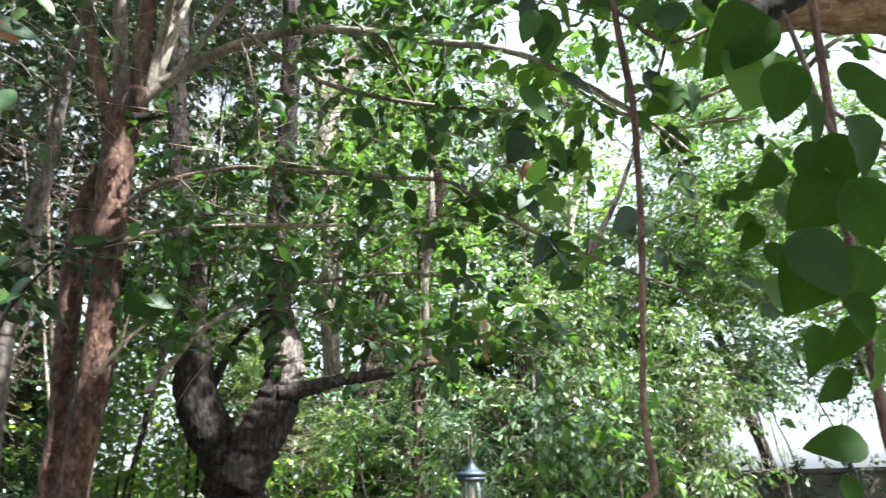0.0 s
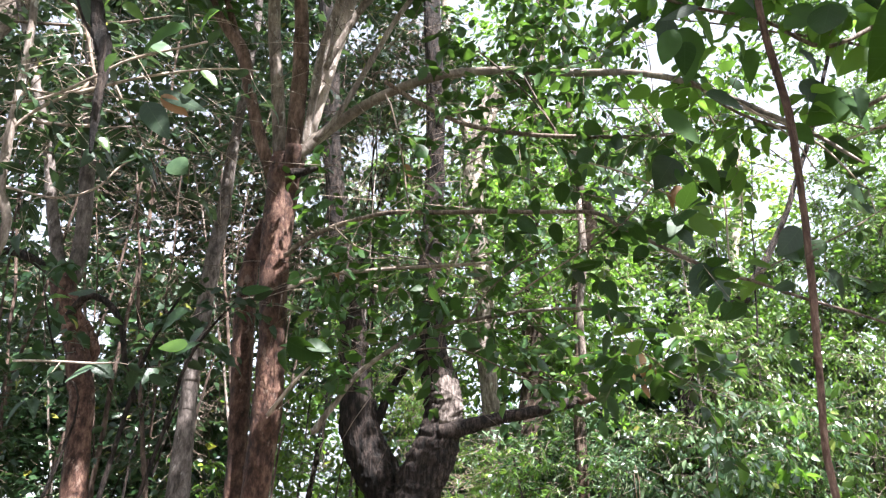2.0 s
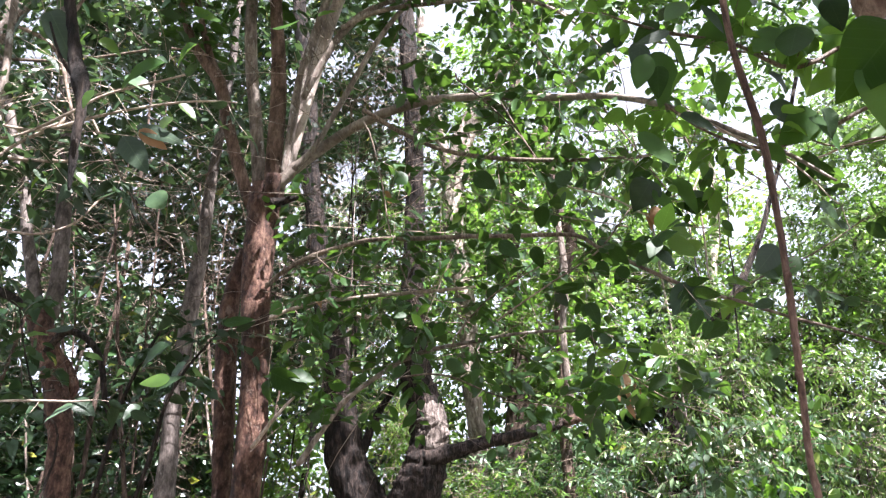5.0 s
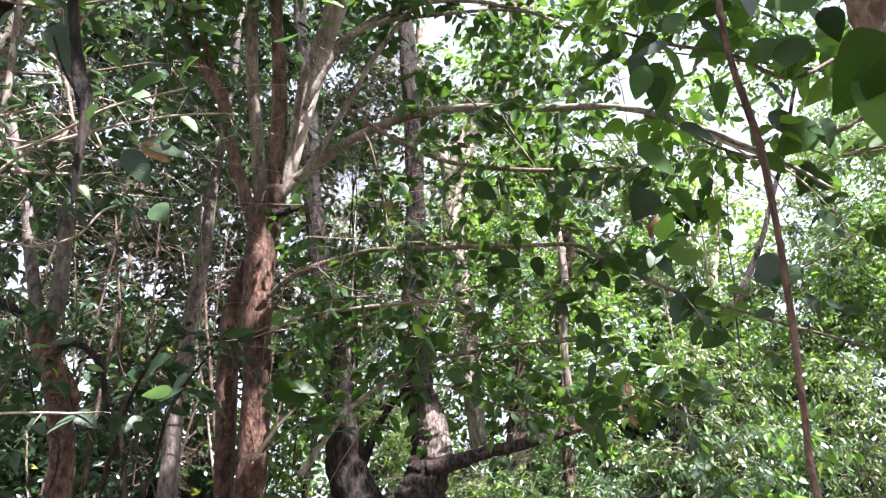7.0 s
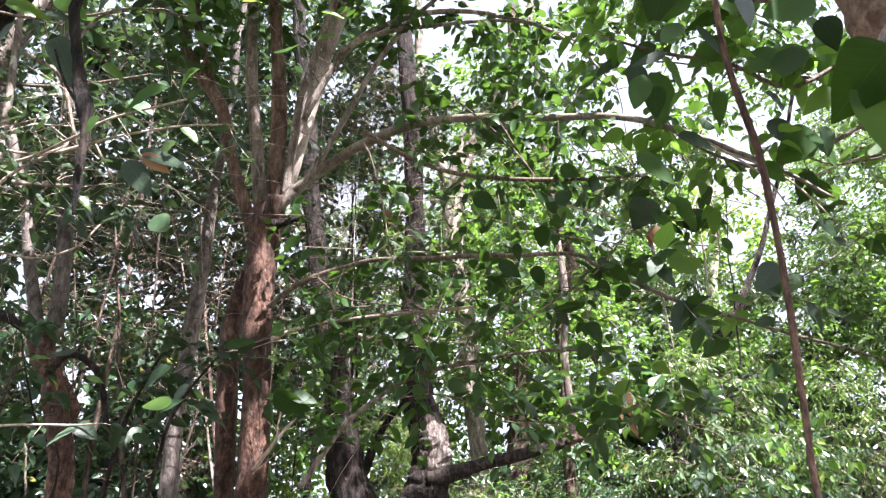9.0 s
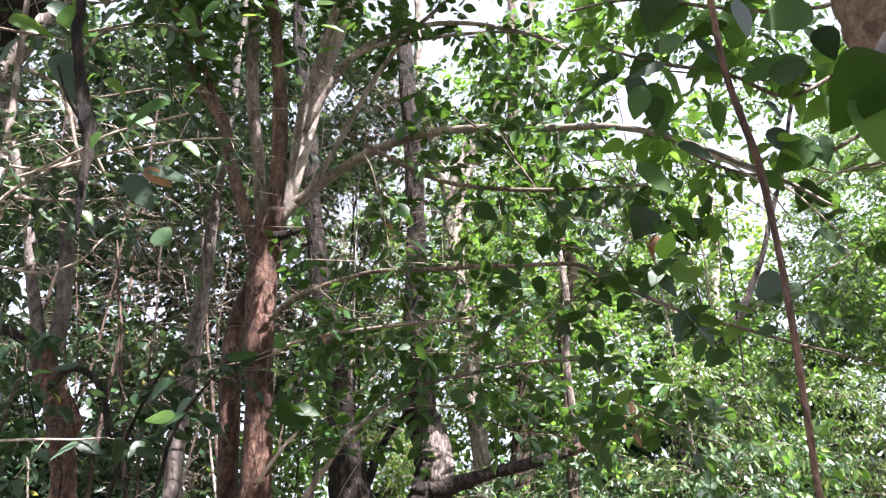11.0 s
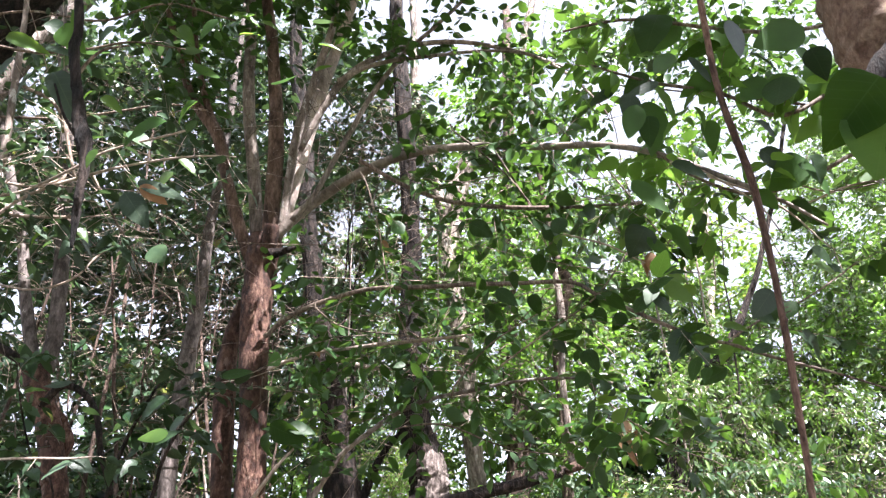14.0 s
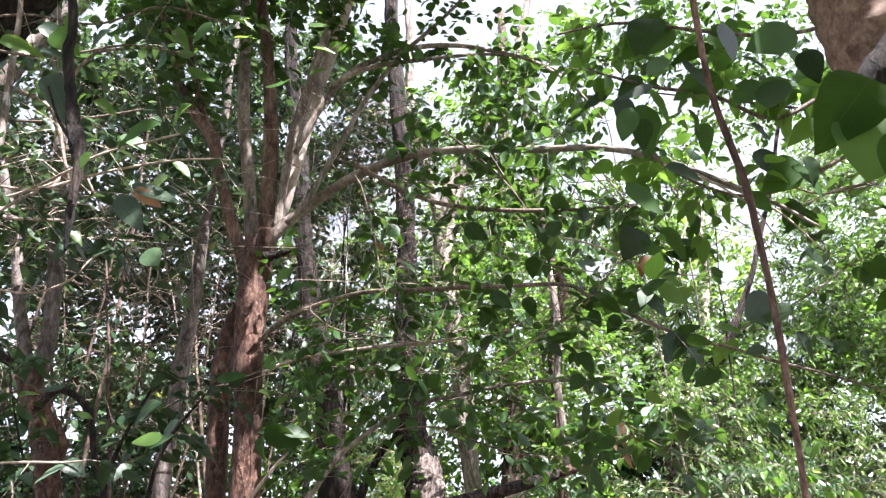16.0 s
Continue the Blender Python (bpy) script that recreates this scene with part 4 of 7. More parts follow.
# pale band puts the sun on this stretch of trunk into the colour
stem("bark_band", [(-0.15, 6.06, 2.36, 0.10), (-0.155, 6.045, 2.46, 0.125), (-0.15, 6.045, 2.56, 0.127), (-0.165, 6.05, 2.66, 0.118), (-0.19, 6.07, 2.74, 0.09)], BARK_SUNLIT, dark_tree, 30, 48, 0.18, 0.0, 8, "pale patch of bark, sunlight put into its colour", under=right_trunk, furrow=0.06)
dark_limb = stem("limb", DARK_B, BARK_DARK, dark_tree, 60, 30, 0.16, 0.02, 9, furrow=0.05)
stem("broken_end", [(0.901, 5.97, 2.521, 0.0271), (0.975, 5.97, 2.547, 0.0407), (1.058, 5.97, 2.573, 0.0407), (1.124, 5.97, 2.608, 0.0136)], BARK_TAN, dark_tree, 12, 12, 0.2, 0, 16, "pale broken end of the limb", under=dark_limb)
stem("limb", [(0.985, 6, 2.561, 0.0409), (0.983, 6, 2.716, 0.0367), (0.973, 6, 2.95, 0.0325), (0.996, 6, 3.336, 0.0285), (1.054, 6, 3.791, 0.034), (1.043, 6, 4.325, 0.025)], BARK_GREY, dark_tree, 24, 8, 0.08, 0.02, 10)
stem("limb", [(-0.812, 6.2, 2.266, 0.045), (-0.654, 6.2, 2.588, 0.036), (-0.514, 6.2, 2.824, 0.026), (-0.321, 6.2, 3.016, 0.014)], BARK_DARK, dark_tree, 24, 10, 0.1, 0.02, 11)
blob = in_blobs(rng, [((-0.6, 6.4, 4.6), (1.0, 0.9, 1.4), 0.5), ((0.6, 6.6, 5.6), (1.2, 1.0, 1.6), 0.5)], 270)
leafage(dark_tree, rng, blob, any_way(rng, len(blob)), 0.45, 7, 0.085, 0.55, "small", LEAF_PRIVET, TWIG, 0.003, 0.35)
low_rng = np.random.default_rng(29)
blob = in_blobs(low_rng, [((-0.25, 5.75, 4.7), (0.3, 0.2, 0.9), 0.7), ((-0.25, 5.75, 5.7), (0.3, 0.2, 0.5), 0.3)], 80)
leafage(dark_tree, low_rng, blob, any_way(low_rng, len(blob)), 0.4, 7, 0.09, 0.6, "small", LEAF_PRIVET, TWIG, 0.003, 0.35)

# ---- left tree and slanting stems ----
left_tree = thing("tree", (-2.1, 4.2, 0), "mottled grey and red-brown tree forking into two upright stems", "tree")
LEFT_T = [(-2.1, 4.2, -0.05, 0.13), (-2.13, 4.2, 0.8, 0.078)] + [(-2.185, 4.2, 2.172, 0.0677), (-2.232, 4.2, 2.416, 0.0694), (-2.302, 4.2, 2.675, 0.0685), (-2.384, 4.2, 2.88, 0.0699), (-2.429, 4.2, 3.02, 0.0766), (-2.434, 4.2, 3.126, 0.063)]
LEFT_A = [(-2.43, 4.2, 2.985, 0.0447), (-2.509, 4.2, 3.239, 0.0386), (-2.594, 4.2, 3.544, 0.0348), (-2.675, 4.2, 3.866, 0.0332), (-2.817, 4.2, 4.3, 0.0319), (-2.978, 4.2, 4.769, 0.0304), (-3.239, 4.2, 5.493, 0.0264), (-3.523, 4.2, 6.432, 0.022)]
LEFT_B = [(-2.375, 4.2, 3.017, 0.0513), (-2.356, 4.2, 3.229, 0.0471), (-2.379, 4.2, 3.53, 0.0458), (-2.41, 4.2, 3.849, 0.0471), (-2.457, 4.2, 4.231, 0.0459), (-2.508, 4.2, 4.641, 0.0445), (-2.621, 4.2, 5.238, 0.0405), (-2.763, 4.2, 5.9, 0.0394), (-2.878, 4.2, 6.825, 0.0316), (-3.131, 4.2, 8.129, 0.0192)]
LEFT_C = [(-2.33, 4.15, 2.78, 0.024), (-2.218, 4.1, 2.876, 0.021), (-2.118, 4.1, 2.866, 0.02), (-2.024, 4.1, 2.785, 0.019), (-1.963, 4.1, 2.664, 0.017), (-1.917, 4.1, 2.473, 0.016), (-1.838, 4.1, 2.258, 0.013)]
stem("trunk", LEFT_T, BARK_RED, left_tree, 70, 22, 0.1, 0.015, 12)
for pts, m in ((LEFT_A, BARK_ASH), (LEFT_B, BARK_ASH), (LEFT_C, BARK_DARK), ([(-2.223, 4.25, 2.519, 0.0325), (-2.193, 4.25, 2.598, 0.0295), (-2.255, 4.25, 2.716, 0.0331), (-2.305, 4.25, 2.779, 0.0367)], BARK_RED), ([(-2.427, 4.15, 3.005, 0.03), (-2.545, 4.15, 3.099, 0.0269), (-2.696, 4.15, 3.18, 0.0271), (-2.872, 4.15, 3.208, 0.0204)], BARK_DARK)):
    stem("limb", pts, m, left_tree, 44, 14, 0.08, 0.012, len(pts))
r5, w5 = along_limbs(rng, [LEFT_A, LEFT_B], 10, 0.3)
blob = in_blobs(rng, [((-2.4, 4.6, 4.9), (1.1, 0.9, 1.1), 1.0)], 150)
leafage(left_tree, rng, np.vstack([r5, blob]), np.vstack([w5, any_way(rng, len(blob))]), 0.35, 6, 0.08, 0.55, "small", LEAF_SHADE, TWIG, 0.002)

slant_tree = thing("tree", (-1.7, 4.7, 0), "slanting ash-grey tree stem among thin shoots", "tree")
stem("trunk", [(-1.75, 4.7, -0.05, 0.14)] + [(-1.767, 4.7, 2.2, 0.0587), (-1.76, 4.7, 2.539, 0.0571), (-1.73, 4.7, 2.898, 0.0553), (-1.698, 4.7, 3.283, 0.0534), (-1.677, 4.7, 3.568, 0.0469), (-1.649, 4.7, 4.001, 0.0405), (-1.615, 4.7, 4.466, 0.0336), (-1.569, 4.7, 5.02, 0.0307), (-1.53, 4.7, 5.801, 0.0232), (-1.476, 4.7, 6.95, 0.0151)], BARK_ASH, slant_tree, 70, 16, 0.09, 0.015, 13)
blob = in_blobs(rng, [((-1.3, 4.9, 4.9), (0.9, 0.7, 1.0), 1.0)], 120)
leafage(slant_tree, rng, blob, any_way(rng, len(blob)), 0.35, 6, 0.08, 0.55, "small", LEAF_SHADE, TWIG, 0.002)

# thin upright stems
cane_rng = random.Random(5)
for i in range(17):
    x = -3.7 + 2.35 * (i + cane_rng.random()) / 17
    y = 4.9 + 1.9 * cane_rng.random()
    h = 4.0 + 2.5 * cane_rng.random()
    lean, r = cane_rng.uniform(-0.9, 0.7), cane_rng.uniform(0.006, 0.019)
    cane = thing("sapling", (x, y, 0), "thin straight understorey sapling stem with sparse leaves", "sapling", "saplings in the thicket")
    pts = [(x, y, -0.05, r * 1.3), (x + lean * 0.3, y, h * 0.35, r), (x + lean * 0.75, y + 0.1, h * 0.7, r * 0.8), (x + lean, y, h, r * 0.35)]
    stem("trunk", pts, BARK_MID, cane, 22, 8, 0.06, 0.03, i)
    r6, w6 = along_limbs(rng, [pts], 5, 0.45 if x > -1.6 else 0.3)
    leafage(cane, rng, r6, w6, 0.4, 6, 0.075, 0.55, "small", LEAF_SHADE, TWIG, 0.002)


# ---- background trees ----
def back_tree(label, points, material, blobs, shoots, leaf, leaf_mat, limbs=(), seed=0, length=0.5, nodes=8, shape="small", width=0.5, droop=0.35):
    x, y = points[0][0], points[0][1]
    t = thing("tree", (x, y, 0), label, "tree", "background trees")
    low = (x + (points[0][0] - points[1][0]) * 0.3, y, -0.05, points[0][3] * 1.3)
    stem("trunk", [low] + points, material, t, 60, 16, 0.09, 0.03, seed)
    for k, l in enumerate(limbs):
        stem("limb", l, material, t, 30, 10, 0.08, 0.03, seed + k)
    g = np.random.default_rng(100 + seed)
    b = in_blobs(g, blobs, shoots)
    leafage(t, g, b, any_way(g, len(b)), length, nodes, leaf, width, shape, leaf_mat, TWIG, 0.003, droop, face=to_sun, tumble=0.8)
    return t


back_tree("tall grey smooth-barked tree with bright leaves", [(0.286, 8.5, 2.479, 0.1052), (0.276, 8.5, 3.34, 0.11), (0.254, 8.5, 4.145, 0.1145), (0.207, 8.5, 4.869, 0.1255), (0.142, 8.5, 5.646, 0.1301), (0.201, 8.5, 6.134, 0.1478), (0.323, 8.5, 6.64, 0.1436), (0.555, 8.5, 7.117, 0.1157), (0.856, 8.5, 7.562, 0.0943), (1.135, 8.5, 8.176, 0.0806), (1.472, 8.5, 9.085, 0.0669), (1.903, 8.5, 10.655, 0.0444)], BARK_GREY,
          [((0.4, 9.0, 5.2), (1.8, 1.0, 1.7), 0.6), ((1.0, 9.0, 7.6), (1.6, 1.2, 1.4), 0.4)], 700, 0.09, LEAF_LIGHT, [[(0.191, 8.5, 5.969, 0.088), (0.015, 8.5, 6.838, 0.0762), (-0.166, 8.5, 7.971, 0.0639), (-0.148, 8.5, 9.423, 0.0508), (-0.128, 8.5, 11.058, 0.036)]], 21)
back_tree("slender brown-grey tree stem with light leaves", [(1.107, 7.4, 2.316, 0.0592), (1.142, 7.4, 2.841, 0.061), (1.191, 7.4, 3.4, 0.0516), (1.193, 7.4, 3.878, 0.0589), (1.303, 7.4, 4.375, 0.0666), (1.406, 7.4, 4.699, 0.0616), (1.315, 7.4, 5.116, 0.0441), (1.271, 7.4, 5.772, 0.0391), (1.263, 7.4, 6.633, 0.034), (1.314, 7.4, 7.748, 0.0287)], BARK_MID,
          [((1.5, 7.8, 4.0), (1.0, 0.7, 0.7), 0.5), ((1.2, 7.8, 5.0), (1.0, 0.7, 0.8), 0.3), ((1.12, 7.15, 3.0), (0.14, 0.12, 0.45), 0.1), ((1.25, 7.1, 3.9), (0.25, 0.15, 0.4), 0.1)], 300, 0.08, LEAF_LIGHT, (), 22)
leaning = back_tree("leaning dark tree with a sunlit broken end", [(2.53, 8.6, 3.033, 0.0968), (2.799, 8.6, 3.571, 0.0994), (3.009, 8.6, 3.782, 0.1005), (3.267, 8.6, 4.044, 0.0882), (3.544, 8.6, 4.362, 0.062), (3.826, 8.6, 4.827, 0.0423), (4.116, 8.6, 5.353, 0.0325), (4.356, 8.6, 5.911, 0.0296), (4.742, 8.6, 6.756, 0.0269), (5.25, 8.6, 8.264, 0.0245)], BARK_DARK,
          [((3.6, 8.8, 3.7), (0.9, 0.7, 0.9), 0.7), ((5.0, 9.0, 4.4), (0.9, 0.8, 0.8), 0.3)], 300, 0.075, LEAF_LIGHT, (), 23)
stem("broken_end", [(2.661, 8.42, 3.424, 0.0775), (2.792, 8.42, 3.56, 0.0975), (2.906, 8.42, 3.672, 0.0915), (2.99, 8.42, 3.761, 0.046)], BARK_PALE, leaning, 14, 14, 0.16, 0, 19, "pale sunlit broken end")
back_tree("stout grey tree trunk deep in the wood", [(0.738, 9.6, 2.177, 0.1645), (0.824, 9.6, 2.832, 0.1626), (0.895, 9.6, 3.386, 0.1595), (0.924, 9.6, 3.972, 0.1489), (0.917, 9.6, 4.752, 0.1309), (0.998, 9.6, 6.024, 0.1137), (1.223, 9.6, 7.943, 0.0962), (1.451, 9.6, 10.816, 0.0679)], BARK_MID,
          [((1.2, 10.2, 3.6), (2.0, 0.8, 1.2), 0.6), ((1.0, 10.5, 6.0), (2.0, 1.0, 1.5), 0.4)], 700, 0.09, LEAF_LIGHT, (), 24)
back_tree("tree leaning over the garden wall", [(8.43, 12.5, 1.31, 0.129), (8.23, 12.5, 1.88, 0.109), (8.09, 12.5, 2.35, 0.099), (7.97, 12.5, 2.72, 0.089), (7.92, 12.5, 3.11, 0.079), (7.4, 12.5, 5.2, 0.075), (7.8, 12.5, 7.5, 0.05)], BARK_DARK,
          [((7.6, 12.3, 4.9), (1.3, 0.8, 0.9), 0.5), ((8.0, 12.3, 7.2), (1.5, 1.0, 1.5), 0.5)], 500, 0.1, LEAF_LIGHT, (), 25)

back_tree("slim far tree with pale sunlit bark and yellow-green leaves", [(3.9, 11.6, 0.0, 0.1), (4.1, 11.6, 3.4, 0.085), (4.45, 11.6, 5.6, 0.08), (4.75, 11.6, 7.0, 0.07), (4.9, 11.6, 9.2, 0.04)], BARK_PALE,
          [((3.3, 11.8, 6.3), (0.9, 0.6, 0.9), 0.3), ((4.9, 11.8, 6.5), (1.0, 0.6, 1.0), 0.32), ((4.1, 11.9, 7.6), (1.3, 0.6, 0.6), 0.22), ((4.0, 11.9, 5.2), (1.2, 0.6, 0.5), 0.2)], 620, 0.115, LEAF_SUNLIT, [[(4.2, 11.6, 4.2, 0.05), (3.7, 11.6, 5.8, 0.04), (3.3, 11.6, 7.4, 0.02)]], 27, 0.6, 8, "tiny", 0.5)
back_tree("slender young tree with thin sunlit leaves", [(9.8, 7.9, 0.0, 0.06), (9.4, 7.9, 2.6, 0.05), (8.2, 8.0, 5.4, 0.035), (5.9, 8.0, 7.0, 0.024), (2.6, 8.0, 7.8, 0.008)], BARK_MID,
          [((1.347, 8.2, 8.121), (1.15, 0.7, 0.65), 0.3), ((3.431, 8, 8.597), (1.25, 0.7, 0.7), 0.38), ((5.16, 8, 7.973), (1.1, 0.7, 0.8), 0.42)], 320, 0.13, LEAF_PRIVET, (), 26, 0.65, 7, "small", 0.55)


# ---- thicket: leafy masses round the place ----
def thicket(label, blobs, shoots, leaf, mat, seed, length=0.55, nodes=8, shape="small", width=0.5, droop=0.4, stems=5, hang=0.3):
    g = np.random.default_rng(seed)
    c = np.mean([np.array(b[0]) for b in blobs], axis=0)
    t = thing("shrub", (c[0], c[1], 0), label, "shrub", "thicket")
    for k in range(stems):
        tip, rad = np.array(blobs[k % len(blobs)][0]), np.array(blobs[k % len(blobs)][1])
        top = tip + g.uniform(-0.6, 0.6, 3) * rad
        foot = np.array((c[0] + g.uniform(-0.5, 0.5) * rad[0], c[1] + g.uniform(-0.3, 0.3) * rad[1], -0.05))
        mid = (top + foot) / 2 + g.uniform(-0.15, 0.15, 3) * rad
        stem("branch", [(*foot, 0.016), (*mid, 0.012), (*top, 0.004)], BARK_GREY if k % 2 else BARK_DARK, t, 18, 8, 0.08, 0.04, k + seed)
    cores = in_blobs(g, blobs, max(14, shoots // 24))
    clumps = [(c, np.array((0.3, 0.26, 0.24)) * g.uniform(0.5, 1.5), 1 / len(cores)) for c in cores]
    b = np.vstack([in_blobs(g, clumps, shoots * 0.93), in_blobs(g, blobs, shoots * 0.07)])
    leafage(t, g, b, any_way(g, len(b)), length, nodes, leaf, width, shape, mat, TWIG, 0.003, droop, hang=hang, lean=True, face=to_sun, tumble=0.75)


def bank(label, x0, x1, y, z0, z1, depth, count, leaf, mat, seed, shape="tiny", length=0.7, stems=5, width=0.5, hang=0.3):
    blobs = []
    k = 5
    g = random.Random(seed)
    for i in range(k):
        cx = x0 + (x1 - x0) * (i + 0.5) / k
        blobs.append(((cx, y + g.uniform(-0.4, 0.4), (z0 + z1) / 2 + g.uniform(-0.3, 0.3)), ((x1 - x0) / k * 0.85, depth, (z1 - z0) / 2 * g.uniform(0.85, 1.1)), 1 / k))
    thicket(label, blobs, count, leaf, mat, seed, length=length, shape=shape, stems=stems, width=width, hang=hang)


# left, dark; the thicket's shade is put into the leaf colour
bank("dense evergreen thicket, its small leaves toned dark for shade", -6.6, -2.5, 7.6, 0.4, 4.8, 0.9, 1750, 0.115, LEAF_SHADE, 31, "tiny", 0.55)
bank("tall evergreen crowns toned dark for shade, sky showing through", -7.8, -0.9, 8.6, 3.6, 10.6, 1.2, 2600, 0.145, LEAF_SHADE, 32, "tiny", 0.6)
thicket("dense evergreen shrub between the trunks, toned dark for shade", [((-2.498, 6.6, 4.751), (0.7, 0.4, 0.9), 0.4), ((-3.6, 6.5, 4.0), (0.7, 0.4, 0.7), 0.3), ((-2.7, 6.4, 3.6), (0.6, 0.3, 0.5), 0.3), ((-3.9, 7.2, 5.0), (0.8, 0.3, 0.7), 0.4), ((-2.9, 7.2, 4.3), (0.8, 0.3, 0.7), 0.4), ((-4.4, 7.2, 4.0), (0.5, 0.3, 0.6), 0.2), ((-2.6, 7.3, 4.8), (0.6, 0.3, 0.5), 0.4)], 760, 0.125, LEAF_SHADE, 55, shape="tiny", stems=3)
thicket("leafy shrub crown behind the limbs, toned dark for shade", [((-0.471, 7, 6.713), (0.45, 0.4, 0.55), 0.6), ((-2.951, 6.8, 6.743), (0.7, 0.4, 0.6), 0.4)], 330, 0.085, LEAF_SHADE, 57, shape="tiny", stems=3)
thicket("evergreen shrub crown behind the arching limb, toned dark for shade", [((-0.57, 6.8, 5.92), (0.55, 0.4, 0.50), 0.35), ((-0.63, 6.8, 4.98), (0.50, 0.4, 0.45), 0.30), ((-0.97, 6.8, 6.29), (0.30, 0.4, 0.35), 0.15), ((-1.09, 6.8, 5.00), (0.30, 0.4, 0.40), 0.20), ((-1.35, 6.9, 4.3), (0.45, 0.3, 0.4), 0.3), ((-0.6, 6.9, 4.1), (0.4, 0.3, 0.4), 0.25)], 390, 0.095, LEAF_SHADE, 65, shape="tiny", stems=3)
# middle and right, light
bank("sunlit undergrowth of hanging light green leaves", 0.8, 3.2, 8.3, 0.1, 2.7, 0.7, 800, 0.1, LEAF_BLUE, 33, "small", 0.55, width=0.34, hang=0.8)
bank("low sunlit undergrowth with pale green leaves", -1.8, 0.8, 8.3, 0.0, 1.5, 0.6, 420, 0.09, LEAF_LIGHT, 51, "small", 0.45)
bank("bright climbing foliage hanging in curtains", 2.0, 4.5, 7.6, 0.2, 3.5, 0.9, 1300, 0.085, LEAF_MID, 34, "small", 0.5, width=0.34, hang=0.8)
thicket("pale bluish creeper leaves hanging in the sun", [((2.3, 6.95, 2.2), (0.3, 0.25, 0.5), 0.4), ((2.75, 7.0, 2.1), (0.35, 0.25, 0.4), 0.3), ((3.2, 7.1, 2.3), (0.25, 0.25, 0.5), 0.3)], 150, 0.085, LEAF_BLUE, 69, length=0.5, nodes=8, width=0.42, stems=3, hang=0.8)
thicket("fine light creeper leaves over a dark hollow", [((3.85, 7.4, 3.0), (0.35, 0.25, 0.5), 0.5), ((4.1, 7.5, 2.5), (0.4, 0.25, 0.5), 0.5)], 170, 0.075, LEAF_MID, 70, length=0.5, nodes=8, width=0.36, stems=3, hang=0.7)
bank("tall bright bamboo-like foliage", 3.0, 5.5, 9.4, 1.6, 5.2, 1.0, 950, 0.1, LEAF_MID, 35, "small", 0.6, width=0.36, hang=0.6)
bank("light foliage arching over the wall", 5.4, 9.8, 9.7, 2.75, 5.6, 0.6, 850, 0.085, LEAF_LIGHT, 47, "small", 0.5, 1)
bank("far light green crowns", -2.8, 2.7, 13.0, 2.7, 9.5, 1.2, 1500, 0.13, LEAF_MID, 36, "tiny", 0.9)
bank("far bluish green undergrowth plants", -8.0, -2.4, 14.5, 0.2, 4.4, 1.0, 900, 0.13, LEAF_BLUE, 37, "tiny", 0.9)
bank("far bluish green undergrowth plants", 1.4, 5.4, 14.5, 0.2, 4.4, 1.0, 700, 0.13, LEAF_BLUE, 52, "tiny", 0.9)
# dark leafy backing, added so that gaps in front read as deep shade
bank("wood behind the bright foliage, added as dark backing for shade", -1.0, 7.6, 12.6, 0.1, 4.2, 0.7, 500, 0.26, LEAF_SHADE, 56, "tiny", 0.8)
bank("undergrowth behind the hanging creepers, added as dark backing for shade", 1.2, 5.5, 10.0, 0.1, 4.2, 0.3, 600, 0.24, LEAF_SHADE, 63, "tiny", 0.6)
bank("undergrowth behind the forked tree, added as dark backing for shade", -0.9, 1.4, 9.3, 0.1, 2.7, 0.3, 200, 0.2, LEAF_SHADE, 64, "tiny", 0.5)
bank("undergrowth deep in the thicket, added as dark backing for shade", -7.6, -2.9, 9.0, 0.1, 4.0, 0.3, 520, 0.2, LEAF_SHADE, 66, "tiny", 0.55)
bank("sunlit yellow-green shrubs in the clearing beyond", -4.2, 2.4, 10.2, 0.1, 4.3, 0.35, 820, 0.12, LEAF_SUNLIT, 59, "tiny", 0.6)
bank("high bright crowns against the sky", 1.9, 3.8, 11.5, 4.4, 8.6, 1.0, 380, 0.13, LEAF_MID, 38, "tiny", 0.7)
bank("high bright crowns against the sky", 6.0, 9.4, 11.5, 4.6, 10.5, 1.0, 700, 0.1, LEAF_MID, 45, "tiny", 0.7, 2)
bank("deep evergreen wood toned dark for shade", -10.5, -1.0, 11.0, 0.2, 9.0, 1.2, 1050, 0.2, LEAF_SHADE, 46, "tiny", 0.7)


# ---- canopy overhead, out of view, added to shade the garden ----
def unseen_canopy(foot, blobs, shoots, seed, leaf=0.17):
    t = thing("tree", foot, "tall unseen tree added for shade, with a spreading leafy crown", "tree", "shade trees")
    g = np.random.default_rng(seed)
    x, y, _ = foot
    top = np.mean([np.array(q[0]) for q in blobs], axis=0)
    mid = (x * 0.7 + top[0] * 0.3, y * 0.7 + top[1] * 0.3, top[2] * 0.6)
    stem("trunk", [(x, y, -0.05, 0.24), (x, y, 1.2, 0.17), (*mid, 0.13), (*top, 0.05)], BARK_GREY, t, 40, 16, 0.1, 0.06, seed)
    for k, (c, rad, _) in enumerate(blobs):
        stem("limb", [(*mid, 0.08), (mid[0] * 0.4 + c[0] * 0.6, mid[1] * 0.4 + c[1] * 0.6, c[2] - 0.4 * rad[2], 0.05), (*c, 0.02)], BARK_GREY, t, 24, 9, 0.1, 0.06, seed + k)
    clumps = [(c, (0.5, 0.5, 0.35), 1 / 26) for c in in_blobs(g, blobs, 26)]
    q = np.vstack([in_blobs(g, clumps, shoots), in_blobs(g, blobs, shoots * 0.25)])
    leafage(t, g, q, any_way(g, len(q)), 0.55, 8, leaf, 0.6, "tiny", LEAF_PRIVET, TWIG, 0.004, 0.35, lean=True)


